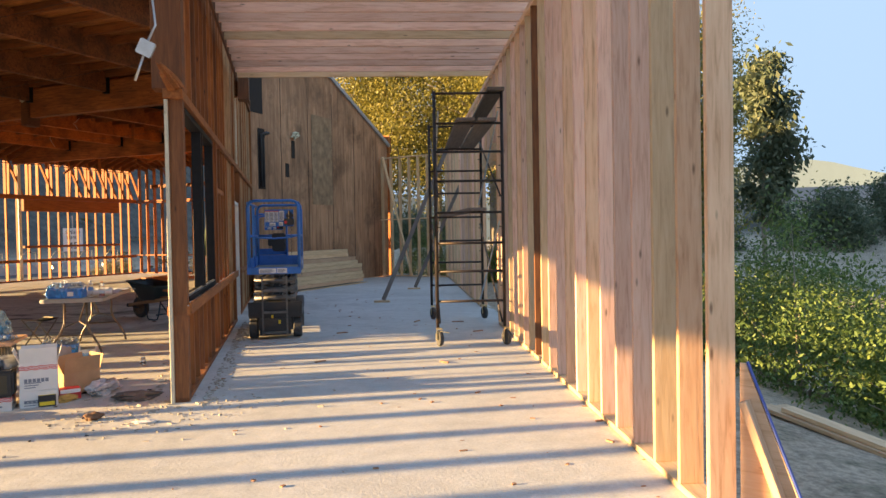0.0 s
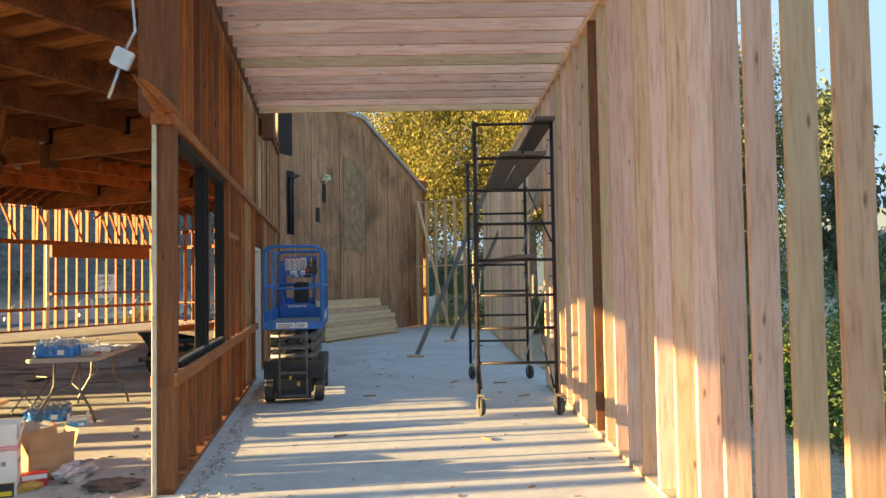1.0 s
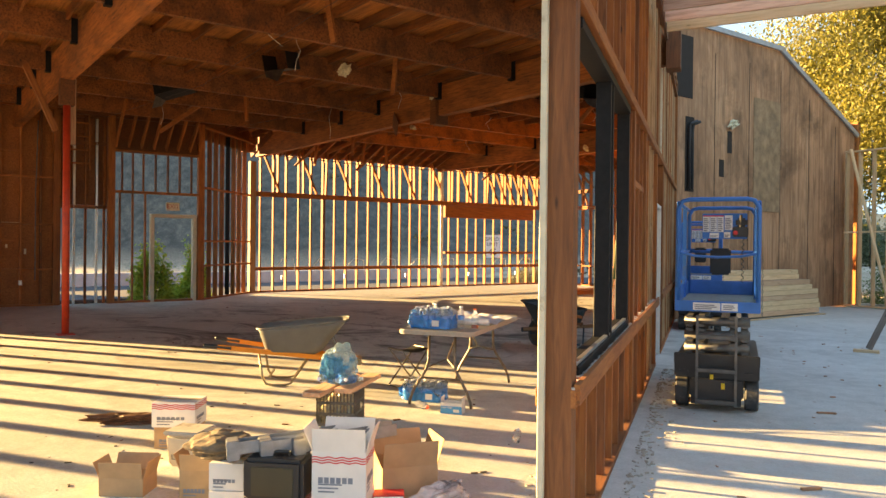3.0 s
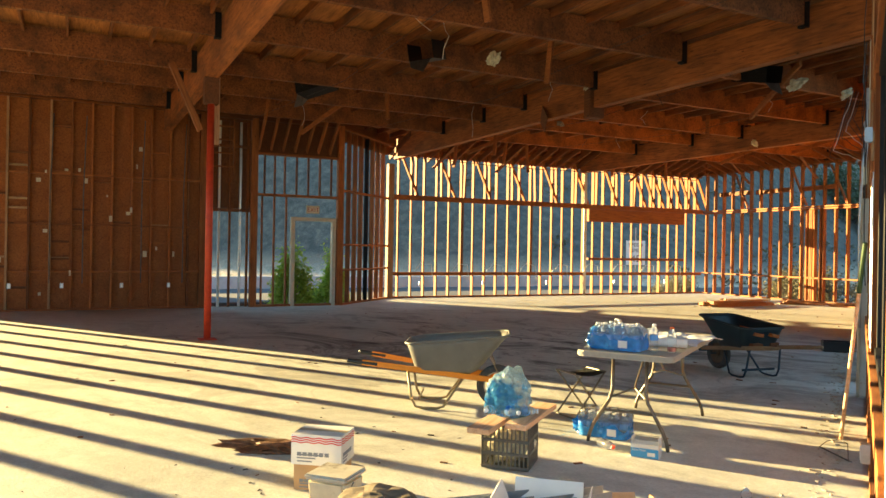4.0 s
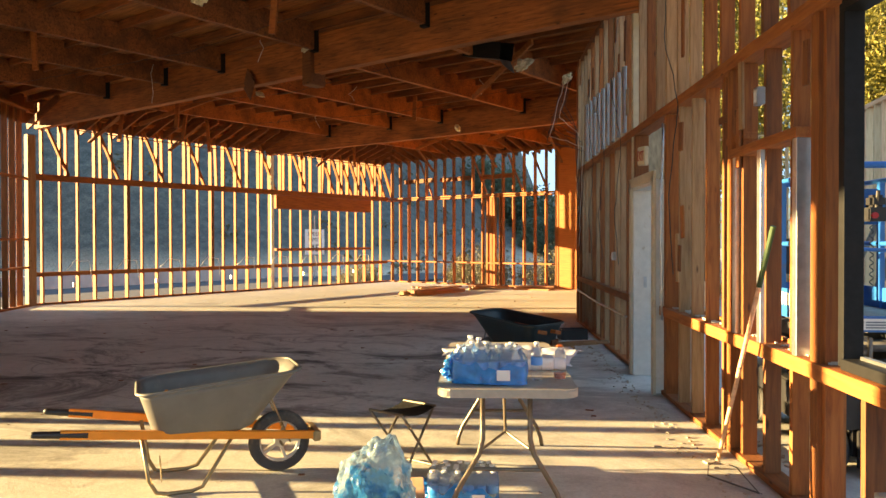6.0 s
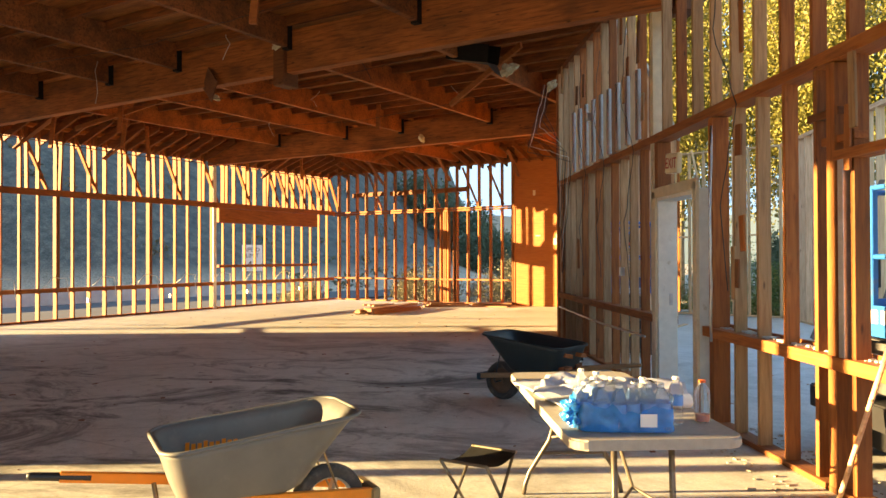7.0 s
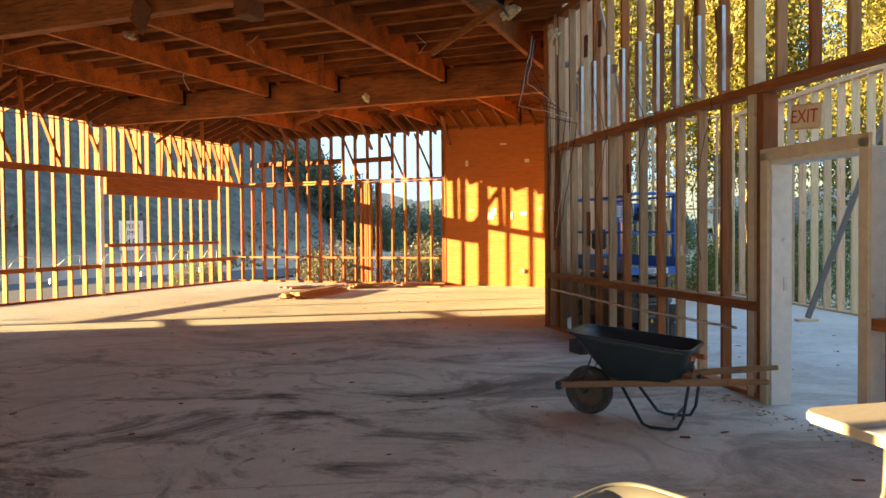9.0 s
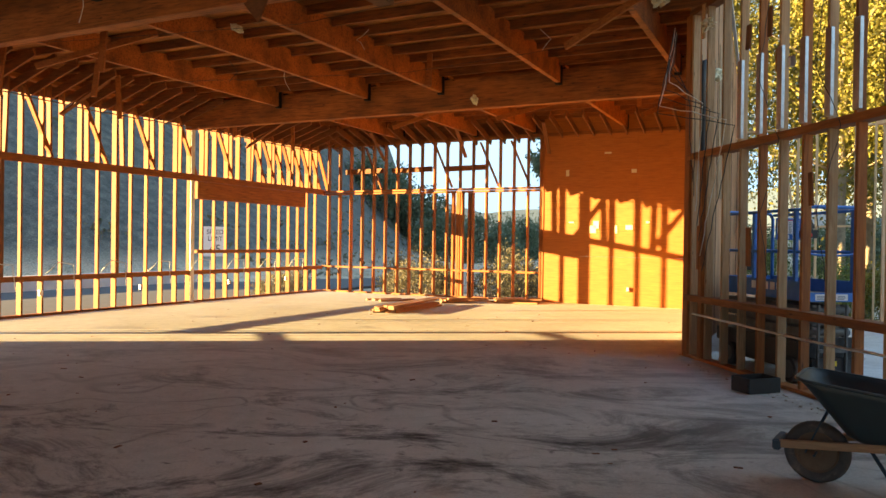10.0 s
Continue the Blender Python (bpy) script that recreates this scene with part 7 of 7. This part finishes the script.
cable([cp(-0.215, 15.4, 0.6), cp(-0.215, 17.5, 0.58), cp(-0.215, 20.0, 0.62)], 0.014, GALV, "steel conduit run along the cripple studs", 0.004)
cable([cp(-0.24, 13.55, 0.75), cp(-0.26, 13.5, 1.6), cp(-0.24, 13.52, 2.6)], 0.011, GALV, "flexible steel conduit on a stud", 0.006)
cable([bp(-10.95, 24.4, 4.5), bp(-11.0, 24.45, 2.5), bp(-10.95, 24.4, 1.0)], 0.012, CABLE_B, "black cable hanging by the plywood bay", 0.02)
cable([bp(-23.2, 13.0, 4.2), bp(-23.2, 16.5, 4.12), bp(-23.2, 20.0, 4.18), bp(-23.2, 24.2, 4.15)], 0.012, GREYMETAL, "old pipe along the top of the west wall", 0.006)
for k in range(9):
    y = 13.0 + k * 1.25
    cable([bp(-23.33, y, 0.8), bp(-23.2, y + 0.15, 1.05), bp(-23.2, y + 0.5, 1.0), bp(-23.33, y + 0.65, 0.5)], 0.008, CABLE_W, "short loop of old cable on the low plate", 0.02)


def device(m, label, w=0.07, h=0.11, d=0.05, material=None):
    t = thing("electrical_box", m, label, "electrical box", "electrical boxes")
    bm = bmesh.new()
    add_box(bm, -w / 2, -d, -h / 2, w / 2, 0, h / 2, None, 0.004)
    part("box", bm, material or GALV, t)
    bm = bmesh.new()
    add_box(bm, -w * 0.3, -d - 0.003, -h * 0.35, w * 0.3, -d + 0.001, h * 0.35, None, 0.001)
    part("cover", bm, CAPW, t)
    return t


for y, z in ((11.2, 2.4), (9.75, 0.36), (17.9, 3.5), (16.3, 1.3)):
    device(MC @ pose(-0.18, y, z, 0, 0, -90), "galvanised electrical box on a stud")
for y in (13.2, 15.4, 17.8, 20.6, 22.9):
    device(MB @ pose(-23.36, y, 0.45, 0, 0, 90), "small old outlet box on the low studs")
device(MB @ pose(-14.1, 24.71, 0.42, 0, 0, 0), "outlet box set in the plywood bay")
for y in (2.6, 3.6, 4.8, 5.8):
    device(MB @ pose(-21.16, y, 0.55, 0, 0, 90), "small old outlet box on the boarded wall")
# conduits on the boarded wall
for y in (2.2, 3.35, 4.0, 5.2, 6.1):
    cable([bp(-21.16, y, 0.6), bp(-21.15, y, 2.6), bp(-21.16, y + 0.05, 4.3)], 0.012, GREYMETAL, "steel conduit up the boarded wall", 0.003)
# roof remains: torn duct, insulation tufts
INSUL = plain("torn_insulation", (0.62, 0.55, 0.38), 0.95, 0, 0.3, 20, 0.4)
for x, y, z, s_ in ((-11.6, 14.9, 4.35, 0.3), (-11.2, 15.6, 4.2, 0.22), (-15.6, 18.4, 4.1, 0.2), (-13.2, 9.8, 4.5, 0.25), (-11.4, 18.8, 4.25, 0.3), (-17.2, 13.9, 4.4, 0.18), (-13.95, 12.2, 4.5, 0.22)):
    crumple("insulation_tuft", MB @ pose(x, y, z, 20, 30, 40 * x), (s_, s_ * 0.7, s_ * 0.8), INSUL, "torn tuft of insulation hanging from the roof", "insulation", int(-x * 10), 3.5, 0.8, 3)
for x, y in ((-11.9, 14.2), (-16.6, 7.9), (-13.4, 8.7)):
    du = thing("torn_duct", MB @ pose(x, y, 4.56, 6, 12, 30 * x), "torn dark metal duct hanging among the purlins", "duct", "torn ducts")
    bm = bmesh.new()
    add_box(bm, -0.35, -0.2, -0.14, 0.35, 0.2, -0.135)
    add_box(bm, -0.35, -0.2, -0.14, 0.35, -0.195, 0.12)
    add_box(bm, -0.35, 0.195, -0.14, 0.35, 0.2, 0.14)
    part("duct_shell", bm, BLACKFRAME, du)
    bm = bmesh.new()
    v = [bm.verts.new(p) for p in ((0.35, -0.2, -0.14), (0.35, 0.15, -0.14), (0.52, 0.05, -0.33), (0.44, -0.16, -0.24))]
    bm.faces.new(v)
    r = bmesh.ops.solidify(bm, geom=bm.faces[:], thickness=0.004)
    part("torn_flap", bm, GREYMETAL, du)
# knee braces under the purlins near the west and north walls
for y in (13.6, 15.8, 21.2):
    kb = stick(None, "knee_brace", bp(XW + 0.1, y, 3.95), bp(XW + 1.1, y + 0.3, 4.6), 0.09, 0.04, MB.to_3x3() @ Vector((0, 1, 0)), OLD_DARK)
    tagged(kb, "dark timber knee brace under the eave", "brace", "knee braces")
for x in (-21.2, -18.6, -16.2):
    kb = stick(None, "knee_brace", bp(x, YN - 0.1, 3.9), bp(x + 0.2, YN - 1.2, 4.55), 0.09, 0.04, MB.to_3x3() @ Vector((1, 0, 0)), OLD_DARK)
    tagged(kb, "dark timber knee brace under the eave", "brace", "knee braces")
# dark tray by the corridor wall
dt = thing("dark_tray", MC @ pose(-0.55, 17.9, 0, 0, 0, 10), "dark metal tray leaning by the corridor wall", "tray")
bm = bmesh.new()
add_box(bm, -0.2, -0.14, 0.0, 0.2, -0.12, 0.16, None, 0.004)
add_box(bm, -0.2, 0.12, 0.0, 0.2, 0.14, 0.16, None, 0.004)
add_box(bm, -0.2, -0.12, 0.0, -0.18, 0.12, 0.16, None, 0.004)
add_box(bm, 0.18, -0.12, 0.0, 0.2, 0.12, 0.16, None, 0.004)
add_box(bm, -0.18, -0.12, 0.0, 0.18, 0.12, 0.015)
part("tray", bm, BLACK, dt)

# ---- small litter on the slab ----


def litter(name, spots, smin, smax, flat, material, label, seed):
    r = random.Random(seed)
    bm = bmesh.new()
    for x, y in spots:
        s_ = r.uniform(smin, smax)
        a = r.uniform(0, 360)
        L = s_ * r.uniform(1.0, 3.4)
        add_box(bm, -L / 2, -s_ / 2, 0.0005, L / 2, s_ / 2, max(0.002, s_ * flat * r.uniform(0.5, 1.2)), pose(x, y, 0, 0, 0, a))
    ob = part(name, bm, material)
    return tagged(ob, label, "litter", kind="stuff")


lr = random.Random(77)
litter("wood_chips", [c2w(lr.uniform(0.15, 3.6), lr.uniform(3.5, 20)) for _ in range(150)], 0.006, 0.022, 0.5, SALV, "scattered wood chips on the corridor slab", 1)
litter("rubble_crumbs", [c2w(0.08 + abs(lr.gauss(0, 0.09)), lr.uniform(7.2, 13.6)) for _ in range(420)] + [c2w(-0.35 - abs(lr.gauss(0, 0.12)), lr.uniform(7.2, 20)) for _ in range(420)] + [c2w(lr.gauss(-0.3, 0.5), lr.gauss(7.0, 0.4)) for _ in range(260)], 0.004, 0.018, 0.7, plain("rubble", (0.42, 0.37, 0.3), 0.95), "stucco crumbs and dirt along the old wall", 2)
litter("floor_scraps", [(lr.uniform(-14, -3), lr.uniform(7, 26)) for _ in range(170)], 0.006, 0.025, 0.4, OLD_DARK, "scattered dark scraps and nails on the slab", 3)
litter("sawdust_chips", [(lr.uniform(-6.5, -1.5), lr.uniform(6, 9.5)) for _ in range(90)], 0.005, 0.018, 0.4, plain("black_scrap", (0.04, 0.035, 0.03), 0.8), "small dark scraps on the sunlit slab", 4)
for x, y, a, L in ((-0.53, 11.68, 20, 0.12), (0.55, 13.0, 70, 0.16), (1.25, 12.8, 10, 0.14), (0.9, 9.0, 130, 0.1), (-0.5, 9.2, 40, 0.1), (1.5, 11.6, 30, 0.12)):
    o = stick(None, "wood_scrap", (x - L * math.cos(radians(a)), y - L * math.sin(radians(a)), 0.009), (x + L * math.cos(radians(a)) * 0.4, y + L * math.sin(radians(a)) * 0.4, 0.009), 0.03, 0.016, (-math.sin(radians(a)), math.cos(radians(a)), 0), SALV)
    tagged(o, "short wood scrap lying on the corridor slab", "scrap", "wood scraps")
